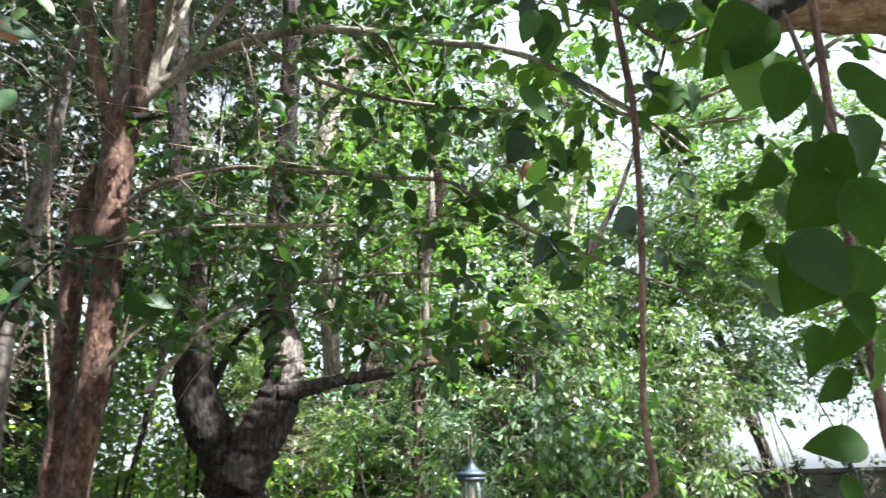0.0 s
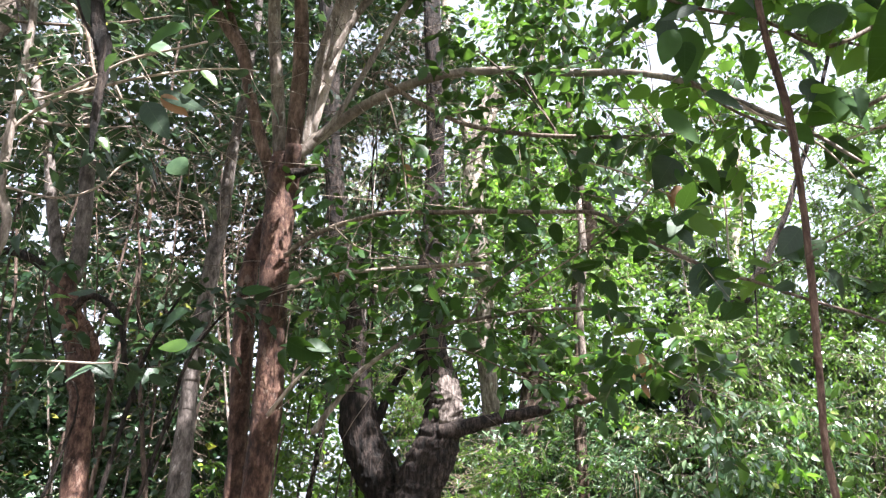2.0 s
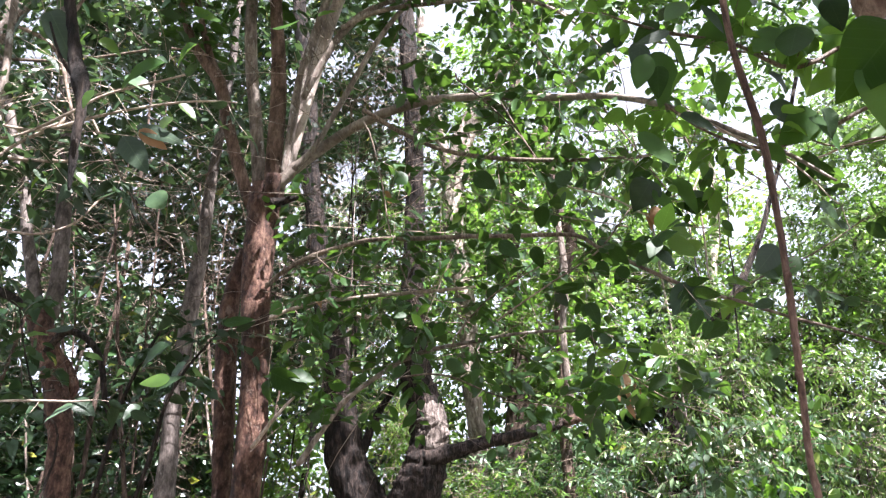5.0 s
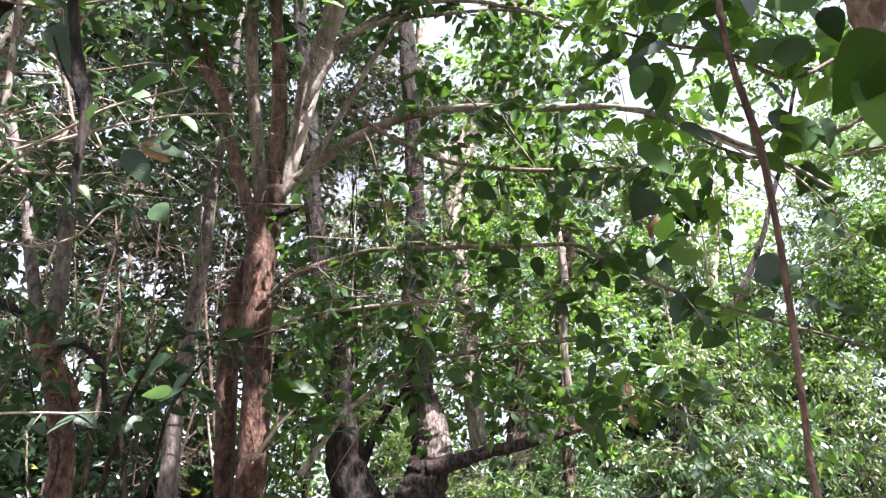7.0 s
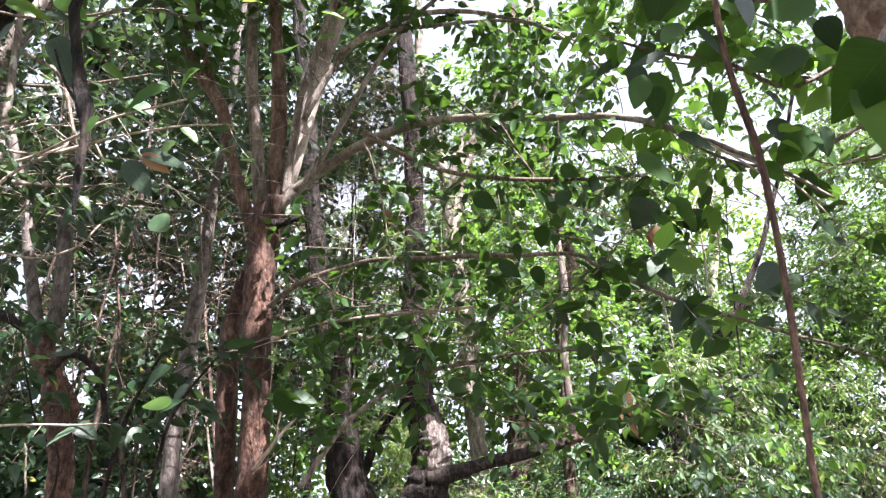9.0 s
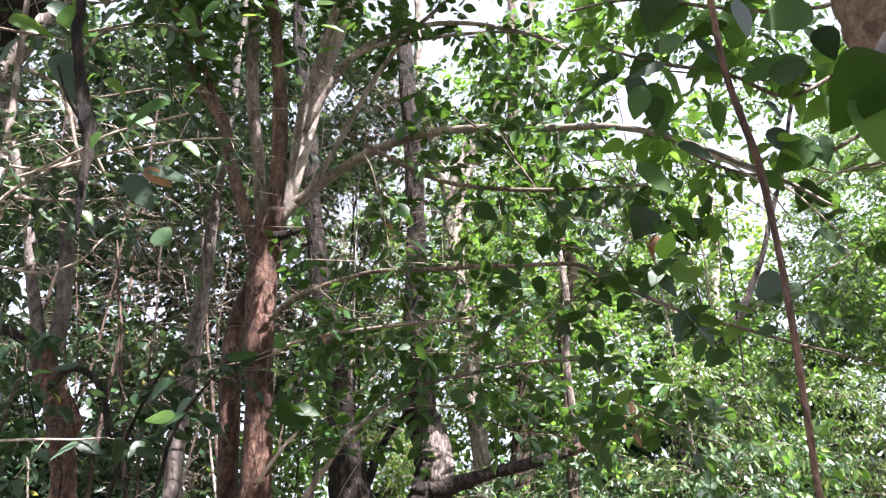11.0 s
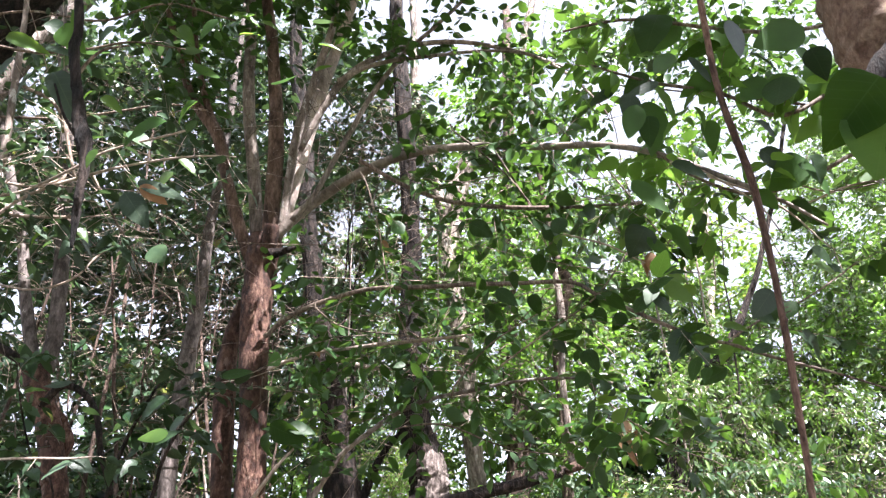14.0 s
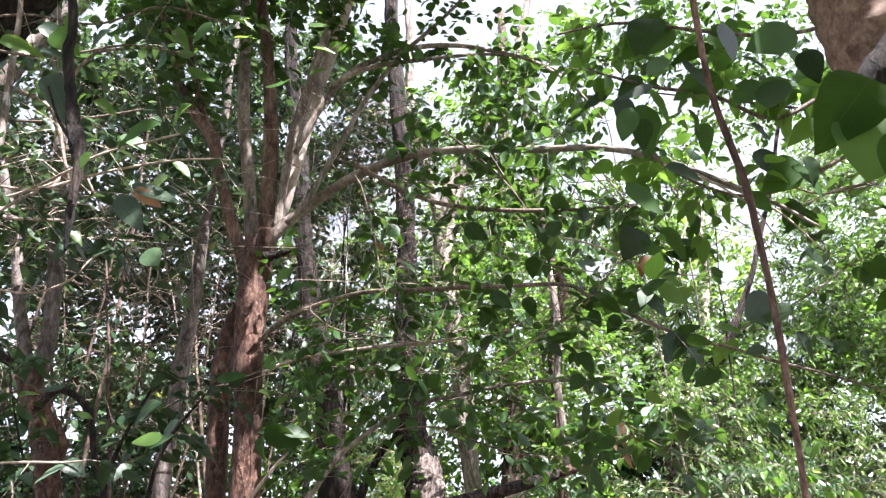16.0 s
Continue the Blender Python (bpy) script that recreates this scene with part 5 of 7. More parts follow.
unseen_canopy((3.6, -1.6, 0), [((1.6, 1.6, 6.2), (2.4, 1.8, 0.9), 0.36), ((3.6, 3.2, 8.2), (2.2, 1.5, 0.9), 0.12), ((0.2, -0.6, 5.6), (2.0, 1.6, 0.9), 0.2), ((2.3, 0.0, 5.2), (1.2, 1.0, 0.6), 0.3), ((0.3, 1.7, 6.0), (1.0, 0.9, 0.5), 0.34), ((0.2, 2.8, 7.0), (0.9, 0.7, 0.5), 0.24)], 560, 71)
unseen_canopy((-3.4, -0.8, 0), [((-1.6, 2.4, 6.6), (2.2, 1.7, 0.9), 0.4), ((-3.6, 3.6, 7.6), (2.2, 2.0, 0.9), 0.35), ((-4.6, 0.6, 6.0), (2.0, 2.0, 1.0), 0.25), ((-0.5, 0.7, 5.4), (1.3, 0.8, 0.5), 0.25)], 520, 72)
unseen_canopy((-5.6, 5.6, 0), [((-3.6, 6.4, 10.2), (2.6, 1.8, 1.0), 0.5), ((-0.8, 5.0, 8.8), (2.2, 1.6, 0.9), 0.5), ((-2.2, 5.3, 8.7), (1.3, 1.0, 0.5), 0.4)], 580, 73)
unseen_canopy((-1.6, -4.2, 0), [((0.2, -3.2, 5.0), (3.4, 1.6, 1.0), 0.45), ((1.9, -1.6, 4.7), (1.6, 1.1, 0.7), 0.25), ((-2.4, -1.9, 5.0), (2.0, 1.3, 0.8), 0.3)], 620, 75, 0.19)
unseen_canopy((8.0, 3.0, 0), [((5.0, 3.2, 8.6), (1.5, 1.3, 0.9), 0.2), ((2.6, 4.2, 8.8), (1.5, 1.1, 0.6), 0.08), ((1.5, 4.0, 7.4), (1.3, 0.8, 0.6), 0.24), ((1.1, 4.55, 8.45), (0.75, 0.8, 0.3), 0.42), ((4.9, 5.4, 9.2), (1.7, 1.4, 0.7), 0.18), ((7.0, 6.4, 8.8), (1.5, 1.5, 0.8), 0.2)], 580, 74)

bank("light foliage hanging beside the wall", 5.0, 9.5, 8.4, 3.5, 6.8, 0.9, 640, 0.1, LEAF_MID, 39, "small", 0.6, 2)
bank("tall crowns over the garden wall", 7.0, 12.0, 13.5, 3.8, 10.5, 1.2, 800, 0.14, LEAF_MID, 40, "tiny", 0.9, 2)
bank("dark ivy trailing over the garden wall", 3.6, 13.0, 10.45, 1.0, 1.75, 0.16, 420, 0.075, LEAF_SHADE, 48, "tiny", 0.3)
thicket("feathery yellow-green shrub in a patch of sun", [((-0.544, 7.7, 2.742), (0.32, 0.3, 0.55), 0.7), ((-0.373, 7.6, 2.148), (0.3, 0.3, 0.4), 0.3), ((0.1, 7.7, 1.9), (0.35, 0.3, 0.35), 0.4)], 300, 0.06, LEAF_SUNLIT, 49, length=0.55, nodes=11, width=0.24, stems=4)
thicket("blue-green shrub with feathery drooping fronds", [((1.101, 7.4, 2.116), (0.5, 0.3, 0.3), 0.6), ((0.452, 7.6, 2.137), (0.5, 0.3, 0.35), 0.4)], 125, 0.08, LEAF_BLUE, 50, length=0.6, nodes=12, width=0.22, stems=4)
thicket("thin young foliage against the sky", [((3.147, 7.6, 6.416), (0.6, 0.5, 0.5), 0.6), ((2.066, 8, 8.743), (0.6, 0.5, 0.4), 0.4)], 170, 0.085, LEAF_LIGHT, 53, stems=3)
thicket("low pale sunlit undergrowth behind the trees", [((0.126, 7.4, 1.658), (0.5, 0.3, 0.35), 0.4), ((-1.051, 7.4, 1.687), (0.6, 0.3, 0.4), 0.3), ((0.902, 7.6, 1.587), (0.6, 0.3, 0.35), 0.3)], 90, 0.09, LEAF_SUNLIT, 54, stems=4)
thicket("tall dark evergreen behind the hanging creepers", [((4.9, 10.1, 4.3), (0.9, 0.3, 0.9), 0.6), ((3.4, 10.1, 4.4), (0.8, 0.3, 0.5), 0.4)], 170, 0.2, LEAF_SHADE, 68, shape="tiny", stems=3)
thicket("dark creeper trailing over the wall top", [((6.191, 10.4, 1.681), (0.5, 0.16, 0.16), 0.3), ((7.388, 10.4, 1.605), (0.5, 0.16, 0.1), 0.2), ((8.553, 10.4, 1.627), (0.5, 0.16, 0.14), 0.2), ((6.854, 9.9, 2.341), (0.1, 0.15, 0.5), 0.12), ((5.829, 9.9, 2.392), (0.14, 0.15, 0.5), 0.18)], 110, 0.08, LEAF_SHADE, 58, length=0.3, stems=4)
thicket("blue-green foliage hanging in front of the open sky", [((7.792, 9.6, 3.243), (0.8, 0.4, 0.4), 0.5), ((6.311, 9.6, 3.196), (0.6, 0.4, 0.4), 0.5)], 330, 0.09, LEAF_BLUE, 60, stems=2)
thicket("thin leafy strands trailing in front of the open sky", [((5.75, 9.4, 2.75), (0.2, 0.12, 0.5), 0.3), ((6.5, 9.5, 2.85), (0.3, 0.12, 0.35), 0.25), ((7.2, 9.5, 2.75), (0.16, 0.12, 0.5), 0.2), ((7.8, 9.6, 2.95), (0.3, 0.12, 0.35), 0.25)], 130, 0.08, LEAF_BLUE, 76, length=0.4, nodes=7, width=0.45, stems=1, hang=0.7)
thicket("creeper with larger deep green hanging leaves", [((2.489, 6.9, 1.849), (0.5, 0.25, 0.45), 0.5), ((3.199, 7, 2.165), (0.45, 0.25, 0.5), 0.5)], 60, 0.13, LEAF_LIGHT, 61, length=0.5, nodes=6, width=0.5, stems=3, hang=0.9)
thicket("pale feathery shrub in a patch of sun", [((0.36, 7, 2.136), (0.6, 0.3, 0.3), 0.6), ((1.166, 7, 1.93), (0.5, 0.3, 0.3), 0.4)], 85, 0.08, LEAF_LIGHT, 62, length=0.45, nodes=13, width=0.2, shape="tiny", stems=3)
thicket("yellow-green sunlit shrub glimpsed between the trunks", [((-1.39, 7.1, 3.03), (0.30, 0.25, 0.35), 0.35), ((-1.37, 7.1, 2.39), (0.35, 0.25, 0.35), 0.35), ((-2.04, 7.2, 2.85), (0.25, 0.25, 0.50), 0.20), ((-2.47, 7.2, 2.75), (0.20, 0.25, 0.40), 0.10), ((-1.42, 7.0, 3.5), (0.3, 0.25, 0.35), 0.2), ((-1.25, 7.0, 2.0), (0.4, 0.25, 0.3), 0.25), ((-2.42, 7.1, 2.2), (0.25, 0.25, 0.35), 0.2), ((-0.9, 7.0, 1.95), (0.3, 0.25, 0.3), 0.15)], 210, 0.075, LEAF_SUNLIT, 67, length=0.4, nodes=7, width=0.4, stems=3)
# round the rest of the garden, out of view; the thicket behind blocks sky light
bank("unseen dark-leaved thicket added to close the garden", -8.5, -5.5, 2.0, 0.2, 6.0, 2.5, 500, 0.14, LEAF_SHADE, 41, "tiny", 0.8)
bank("unseen dark-leaved thicket added to close the garden", -7.0, 7.0, -6.0, 0.2, 9.5, 1.5, 1050, 0.16, LEAF_SHADE, 42, "tiny", 0.9)
bank("sunny shrubs closing the garden", 6.5, 9.0, 2.0, 0.2, 4.5, 2.5, 450, 0.14, LEAF_LIGHT, 43, "tiny", 0.8)

# ---- near vines ----
vine = thing("vine", (0.8, 1.75, 0), "thin reddish-brown woody vine hanging down", "vine")
vine_stem = stem("stem", [(0.911, 1.75, 3.624, 0.011), (0.877, 1.75, 3.251, 0.0103), (0.858, 1.75, 2.944, 0.0097), (0.869, 1.75, 2.753, 0.0108), (0.879, 1.75, 2.612, 0.0105), (0.874, 1.75, 2.42, 0.0092), (0.868, 1.75, 2.29, 0.0089), (0.855, 1.75, 2.139, 0.009), (0.838, 1.75, 1.997, 0.0087), (0.825, 1.75, 1.878, 0.0081), (0.812, 1.75, 1.763, 0.0082), (0.814, 1.75, 1.669, 0.0084), (0.82, 1.75, 1.567, 0.0089), (0.786, 1.75, 1.41, 0.0086)] + [(1.02, 1.75, 0.5, 0.016), (1.0, 1.75, -0.05, 0.02)], BARK_VINE, vine, 120, 12, 0.1, 0.004, 51)
rl = random.Random(8)
VINE = [(0.858, 1.75, 2.944, 0.0134), (0.869, 1.75, 2.753, 0.0129), (0.879, 1.75, 2.612, 0.0125), (0.874, 1.75, 2.42, 0.012), (0.868, 1.75, 2.29, 0.0116), (0.855, 1.75, 2.139, 0.0112), (0.838, 1.75, 1.997, 0.0109), (0.825, 1.75, 1.878, 0.0106), (0.812, 1.75, 1.763, 0.0103)]
vine_line = glide(VINE, 60)
for i in range(26):
    p = vine_line[rl.randrange(58)]
    a = rl.uniform(-0.9, 0.6)
    q = (p[0] + 0.024 * math.cos(a), p[1] + 0.012 * math.sin(a), p[2] + rl.uniform(-0.004, 0.014))
    stem("rootlet", [(p[0], p[1], p[2], 0.0016), ((p[0] + q[0]) / 2, (p[1] + q[1]) / 2, q[2] - 0.003, 0.0014), (*q, 0.0007)], BARK_VINE, vine, 4, 5, 0, 0, i, under=vine_stem)
for i in (7, 19, 33, 46):
    p, q = vine_line[i], vine_line[i + 1]
    stem("knot", [(*p[:3], 0.0075), (*((p[:3] + q[:3]) / 2), 0.0105), (*q[:3], 0.0075)], BARK_VINE, vine, 8, 10, 0.12, 0, i, under=vine_stem)
vine_two = thing("vine", (0.86, 1.15, 0), "woody vine with broad heart-shaped leaves close by", "vine")
VT = [(1.025, 1.15, 2.714, 0.0083), (1.005, 1.15, 2.523, 0.0088), (0.998, 1.15, 2.36, 0.0092), (0.989, 1.15, 2.196, 0.0096), (0.978, 1.15, 2.03, 0.0092), (0.975, 1.15, 1.898, 0.0095), (0.975, 1.15, 1.773, 0.0099), (0.973, 1.15, 1.655, 0.0103), (0.988, 1.15, 1.525, 0.0106), (0.976, 1.15, 1.313, 0.01)] + [(1.1, 1.2, 0.5, 0.018), (1.1, 1.2, -0.05, 0.022)]
stem("stem", VT, BARK_VINE, vine_two, 90, 12, 0.1, 0.003, 52)
stem("shoot", [(0.906, 1.12, 2.478, 0.0046), (0.927, 1.12, 2.388, 0.0056), (0.94, 1.12, 2.3, 0.0066), (0.96, 1.12, 2.216, 0.0065), (0.964, 1.12, 2.121, 0.0053), (0.949, 1.12, 1.997, 0.0052)], TWIG, vine_two, 24, 8, 0.08, 0.003, 53)

# the near bough overhead
bough = thing("tree", (3.3, 1.5, 0), "stout pale-barked bough of a near tree, overhead", "tree")
stem("trunk", [(3.4, 1.6, -0.05, 0.28), (3.3, 1.55, 1.4, 0.22), (2.7, 1.5, 2.6, 0.16), (1.8, 1.46, 2.88, 0.14), (1.5, 1.46, 2.872, 0.138), (1.3, 1.46, 2.87, 0.136), (1.2, 1.46, 2.88, 0.125)], BARK_BOUGH, bough, 60, 24, 0.08, 0.006, 54)
stem("limb", [(1.205, 1.45, 2.725, 0.09), (1.2, 1.45, 2.765, 0.138), (1.195, 1.45, 2.9, 0.142), (1.2, 1.45, 3.1, 0.138), (1.21, 1.45, 3.4, 0.12), (1.27, 1.45, 4.2, 0.075)], BARK_BOUGH, bough, 60, 26, 0.08, 0.004, 58)
stem("limb", [(1.19, 1.36, 2.779, 0.0539), (1.115, 1.36, 2.715, 0.0477), (1.043, 1.36, 2.654, 0.0287), (1.002, 1.36, 2.608, 0.0129)], BARK_DARK, bough, 16, 14, 0.2, 0, 57)

# dark leaning trunk at the upper left
leaner = thing("tree", (-2.6, 2.6, 0), "dark rough trunk leaning across overhead", "tree")
stem("trunk", [(-3.2, 2.6, -0.05, 0.22), (-2.9, 2.6, 1.5, 0.17)] + [(-2.595, 2.6, 3.307, 0.1653), (-2.236, 2.6, 3.872, 0.158), (-2.009, 2.6, 4.257, 0.1552), (-1.779, 2.6, 4.646, 0.1459), (-1.493, 2.6, 5.29, 0.1358), (-1.162, 2.6, 6.482, 0.1023)], BARK_DARK, leaner, 60, 22, 0.12, 0.01, 55)

# a dead knotted branch that dangles from the leaning trunk
dangling = stem("dead_branch", [(-1.74, 2.58, 4.68, 0.03), (-1.45, 2.2, 4.5, 0.02), (-1.13, 1.6, 4.02, 0.014), (-0.975, 1.35, 3.547, 0.011), (-0.857, 1.35, 2.994, 0.011), (-0.849, 1.35, 2.868, 0.0125), (-0.819, 1.35, 2.731, 0.0125), (-0.801, 1.35, 2.65, 0.0165), (-0.783, 1.35, 2.594, 0.0165), (-0.772, 1.35, 2.526, 0.0105), (-0.773, 1.35, 2.454, 0.0095), (-0.771, 1.35, 2.40, 0.008), (-0.768, 1.35, 2.33, 0.003)], BARK_DARK, leaner, 90, 12, 0.25, 0.006, 56, "dark dead knotted branch hanging loose")
stem("knot", [(-0.806, 1.35, 2.666, 0.0116), (-0.793, 1.35, 2.627, 0.0179), (-0.781, 1.35, 2.589, 0.019), (-0.775, 1.35, 2.553, 0.0088)], BARK_DARK, leaner, 14, 12, 0.25, 0, 58, "swollen dark knot", under=dangling)
stem("shoot", [(-0.791, 1.36, 2.602, 0.0051), (-0.819, 1.36, 2.634, 0.0039), (-0.852, 1.36, 2.692, 0.0034), (-0.884, 1.36, 2.776, 0.0027)], BARK_DARK, leaner, 14, 7, 0.1, 0.003, 59, under=dangling)
stem("shoot", [(-0.836, 1.36, 2.79, 0.0046), (-0.813, 1.36, 2.839, 0.0041), (-0.78, 1.36, 2.872, 0.0033), (-0.721, 1.36, 2.881, 0.0022)], TWIG, leaner, 14, 7, 0.1, 0.003, 60, under=dangling)

# ---- lantern ----
def lathe(profile, sides=24):
    verts, tris = [], []
    for r, z in profile:
        for j in range(sides):
            a = 2 * math.pi * j / sides
            verts.append((r * math.cos(a), r * math.sin(a), z))
    for i in range(len(profile) - 1):
        for j in range(sides):
            p, q = i * sides + j, i * sides + (j + 1) % sides
            tris += [(p, q, q + sides), (p, q + sides, p + sides)]
    return np.array(verts), np.array(tris)


def build_lantern():
    m, nodes, links, b = node_material("blue_black_enamel")
    n1 = noise_node(nodes, links, nodes.new("ShaderNodeTexCoord").outputs["Object"], 30, 5)
    r = ramp_node(nodes, [(0.35, (0.012, 0.018, 0.03)), (0.7, (0.035, 0.05, 0.075))])
    links.new(n1.outputs[0], r.inputs[0])
    links.new(r.outputs[0], b.inputs["Base Color"])
    b.inputs["Roughness"].default_value = 0.55
    g, gn, gl, gb = node_material("lantern_glass")
    gb.inputs["Transmission Weight"].default_value, gb.inputs["Roughness"].default_value, gb.inputs["IOR"].default_value = 1.0, 0.05, 1.45
    gb.inputs["Base Color"].default_value = (0.9, 0.95, 0.97, 1)
    c, cn, cl, cb = node_material("jute_cord")
    cb.inputs["Base Color"].default_value = (0.55, 0.42, 0.3, 1)
    cb.inputs["Roughness"].default_value = 0.9
    top = Vector((1.226, 5.6, 1.769))
    lamp = thing("lantern", top, "small blue-black metal garden lantern hanging on a jute cord", "lantern")
    lamp.scale = (0.9, 0.9, 0.9)
    part("roof", raw_mesh("roof", *lathe([(0.0, 0.02), (0.012, 0.0), (0.02, -0.02), (0.05, -0.075), (0.075, -0.105), (0.115, -0.115), (0.125, -0.13), (0.12, -0.142), (0.1, -0.15), (0.12, -0.16), (0.12, -0.175), (0.09, -0.185), (0.0, -0.185)])), m, lamp)
    part("glass", raw_mesh("glass", *lathe([(0.075, -0.186), (0.082, -0.25), (0.082, -0.34), (0.075, -0.38)])), g, lamp)
    part("base", raw_mesh("base", *lathe([(0.0, -0.38), (0.1, -0.38), (0.11, -0.4), (0.1, -0.43), (0.05, -0.45), (0.0, -0.45)])), m, lamp)
    part("candle", raw_mesh("candle", *lathe([(0.0, -0.23), (0.03, -0.235), (0.032, -0.38), (0.0, -0.38)], 16)), c, lamp)
    for a in range(6):
        x, y = 0.092 * math.cos(a * math.pi / 3), 0.092 * math.sin(a * math.pi / 3)
        part("bar", raw_mesh("bar", *tube([(x, y, -0.18, 0.006), (x * 1.02, y * 1.02, -0.28, 0.006), (x, y, -0.385, 0.006)], 5, 6, 0)), m, lamp)
    for dx in (-0.012, 0.012):
        part("cord", raw_mesh("cord", *tube([(dx, 0, 0, 0.003), (dx * 1.4, 0, 0.16, 0.003), (0, 0, 0.26, 0.003)], 12, 6, 0.1)), c, lamp)
    part("wire", raw_mesh("wire", *tube([(0, 0, 0.25, 0.0016), (0.01, 0.02, 0.8, 0.0016), (0.02, 0.05, 1.35, 0.0016)], 8, 6, 0)), m, lamp)


build_lantern()

# ---- broad leaves close by ----
def broad(parent, base, tip, width=0.75, mat=None, tilt=(0.1, -0.75, 0.4), curl=1.0, seed=0):
    return set_leaf(parent, base, tip, width, mat or LEAF_NEAR, tilt, curl, seed)


broad(vine_two, (0.926, 1.200, 2.534), (0.790, 1.199, 2.396), 0.85, LEAF_NEAR, (-0.1, -0.8, -0.0), 1.3, 0)
broad(vine_two, (0.927, 1.220, 2.463), (0.855, 1.205, 2.305), 0.90, LEAF_CLEAR, (0.0, -0.8, 0.3), 0.7, 1)
broad(vine_two, (0.806, 1.000, 2.279), (0.756, 1.008, 2.158), 0.75, LEAF_NEAR, (-0.2, -0.8, 0.2), 0.8, 2)
broad(vine_two, (0.891, 1.000, 2.267), (0.975, 0.990, 2.240), 0.75, LEAF_NEAR, (-0.3, -0.8, 0.0), 1.3, 3)
broad(vine_two, (0.839, 1.030, 2.235), (0.884, 1.040, 2.142), 0.80, LEAF_NEAR, (0.2, -0.8, 0.3), 0.8, 4)
broad(vine_two, (0.849, 0.950, 2.148), (0.891, 0.944, 2.051), 0.95, LEAF_NEAR, (0.1, -0.8, 0.3), 1.3, 5)
broad(vine_two, (0.823, 0.950, 2.031), (0.884, 0.961, 1.922), 0.90, LEAF_NEAR, (-0.3, -0.8, 0.2), 1.1, 6)
broad(vine_two, (0.859, 1.000, 2.056), (0.748, 1.000, 1.972), 0.75, LEAF_NEAR, (-0.2, -0.8, 0.1), 0.7, 7)
broad(vine_two, (0.802, 1.100, 2.071), (0.830, 1.113, 2.017), 0.85, LEAF_NEAR, (0.3, -0.8, 0.2), 0.8, 8)
broad(vine_two, (0.788, 1.150, 2.043), (0.751, 1.162, 2.021), 0.80, LEAF_NEAR, (0.1, -0.8, 0.3), 1.3, 9)
broad(vine_two, (0.796, 1.150, 2.026), (0.756, 1.150, 1.978), 0.75, LEAF_NEAR, (-0.1, -0.8, 0.2), 0.9, 10)
broad(vine_two, (0.774, 1.100, 1.975), (0.794, 1.090, 1.911), 0.80, LEAF_NEAR, (-0.1, -0.8, 0.3), 0.6, 11)
broad(vine_two, (0.694, 0.920, 1.934), (0.744, 0.906, 1.827), 0.95, LEAF_NEAR, (0.1, -0.8, 0.0), 1.0, 12)
broad(vine_two, (0.768, 0.950, 1.915), (0.682, 0.949, 1.824), 0.85, LEAF_NEAR, (-0.1, -0.8, 0.4), 0.8, 13)
broad(vine_two, (0.782, 0.950, 1.843), (0.822, 0.947, 1.774), 0.70, LEAF_NEAR, (-0.2, -0.8, 0.2), 0.8, 14)
broad(vine_two, (0.678, 1.000, 1.874), (0.740, 0.996, 1.829), 0.80, LEAF_CLEAR, (0.2, -0.8, 0.1), 1.0, 15)
broad(vine_two, (0.703, 1.050, 1.844), (0.748, 1.062, 1.831), 0.55, LEAF_GLOSSY, (-0.3, -0.8, -0.1), 0.8, 16)
broad(vine_two, (0.715, 0.950, 1.796), (0.718, 0.958, 1.715), 0.85, LEAF_NEAR, (0.1, -0.8, 0.0), 0.9, 17)
broad(vine_two, (0.800, 1.000, 1.733), (0.736, 0.990, 1.686), 0.55, LEAF_NEAR, (-0.0, -0.8, -0.1), 1.2, 18)
broad(vine_two, (0.725, 0.900, 1.620), (0.641, 0.912, 1.623), 0.62, LEAF_NEAR, (0.3, -0.8, 0.3), 1.4, 19)
broad(vine_two, (0.725, 0.950, 1.583), (0.720, 0.936, 1.535), 0.70, LEAF_NEAR, (-0.1, -0.8, 0.4), 1.2, 20)
broad(vine_two, (0.834, 0.980, 1.771), (0.838, 0.977, 1.694), 0.60, LEAF_CLEAR, (0.3, -0.8, 0.2), 1.3, 21)
broad(vine_two, (0.859, 1.050, 2.151), (0.820, 1.044, 2.059), 0.70, LEAF_NEAR, (-0.2, -0.8, 0.1), 0.7, 22)
broad(vine_two, (0.827, 1.200, 2.125), (0.784, 1.196, 2.095), 0.80, LEAF_NEAR, (0.3, -0.8, 0.1), 0.6, 23)
broad(vine_two, (0.854, 1.000, 2.143), (0.864, 0.986, 2.038), 0.80, LEAF_NEAR, (-0.2, -0.8, 0.3), 0.9, 24)
broad(vine_two, (0.997, 1.050, 2.300), (1.026, 1.044, 2.193), 0.80, LEAF_NEAR, (-0.3, -0.8, 0.4), 0.9, 25)
broad(vine_two, (0.883, 1.000, 1.934), (0.813, 0.991, 1.836), 0.80, LEAF_NEAR, (-0.3, -0.8, -0.1), 0.7, 26)
broad(vine_two, (0.859, 1.020, 1.825), (0.801, 1.025, 1.753), 0.60, LEAF_NEAR, (-0.2, -0.8, -0.1), 1.0, 27)
broad(vine_two, (0.839, 1.120, 2.149), (0.788, 1.112, 2.086), 0.75, LEAF_NEAR, (0.3, -0.8, -0.0), 1.0, 28)

# ---- shoots with broad leaves at the upper right ----
near_right = thing("vine", (0.9, 1.9, 0), "trailing vine with broad glossy leaves overhead", "vine")
TRAILS = []


def trail(pts):
    TRAILS.append(pts)
    stem("shoot", pts, TWIG, near_right, 26, 7, 0.06, 0.01, len(TRAILS) + 60)


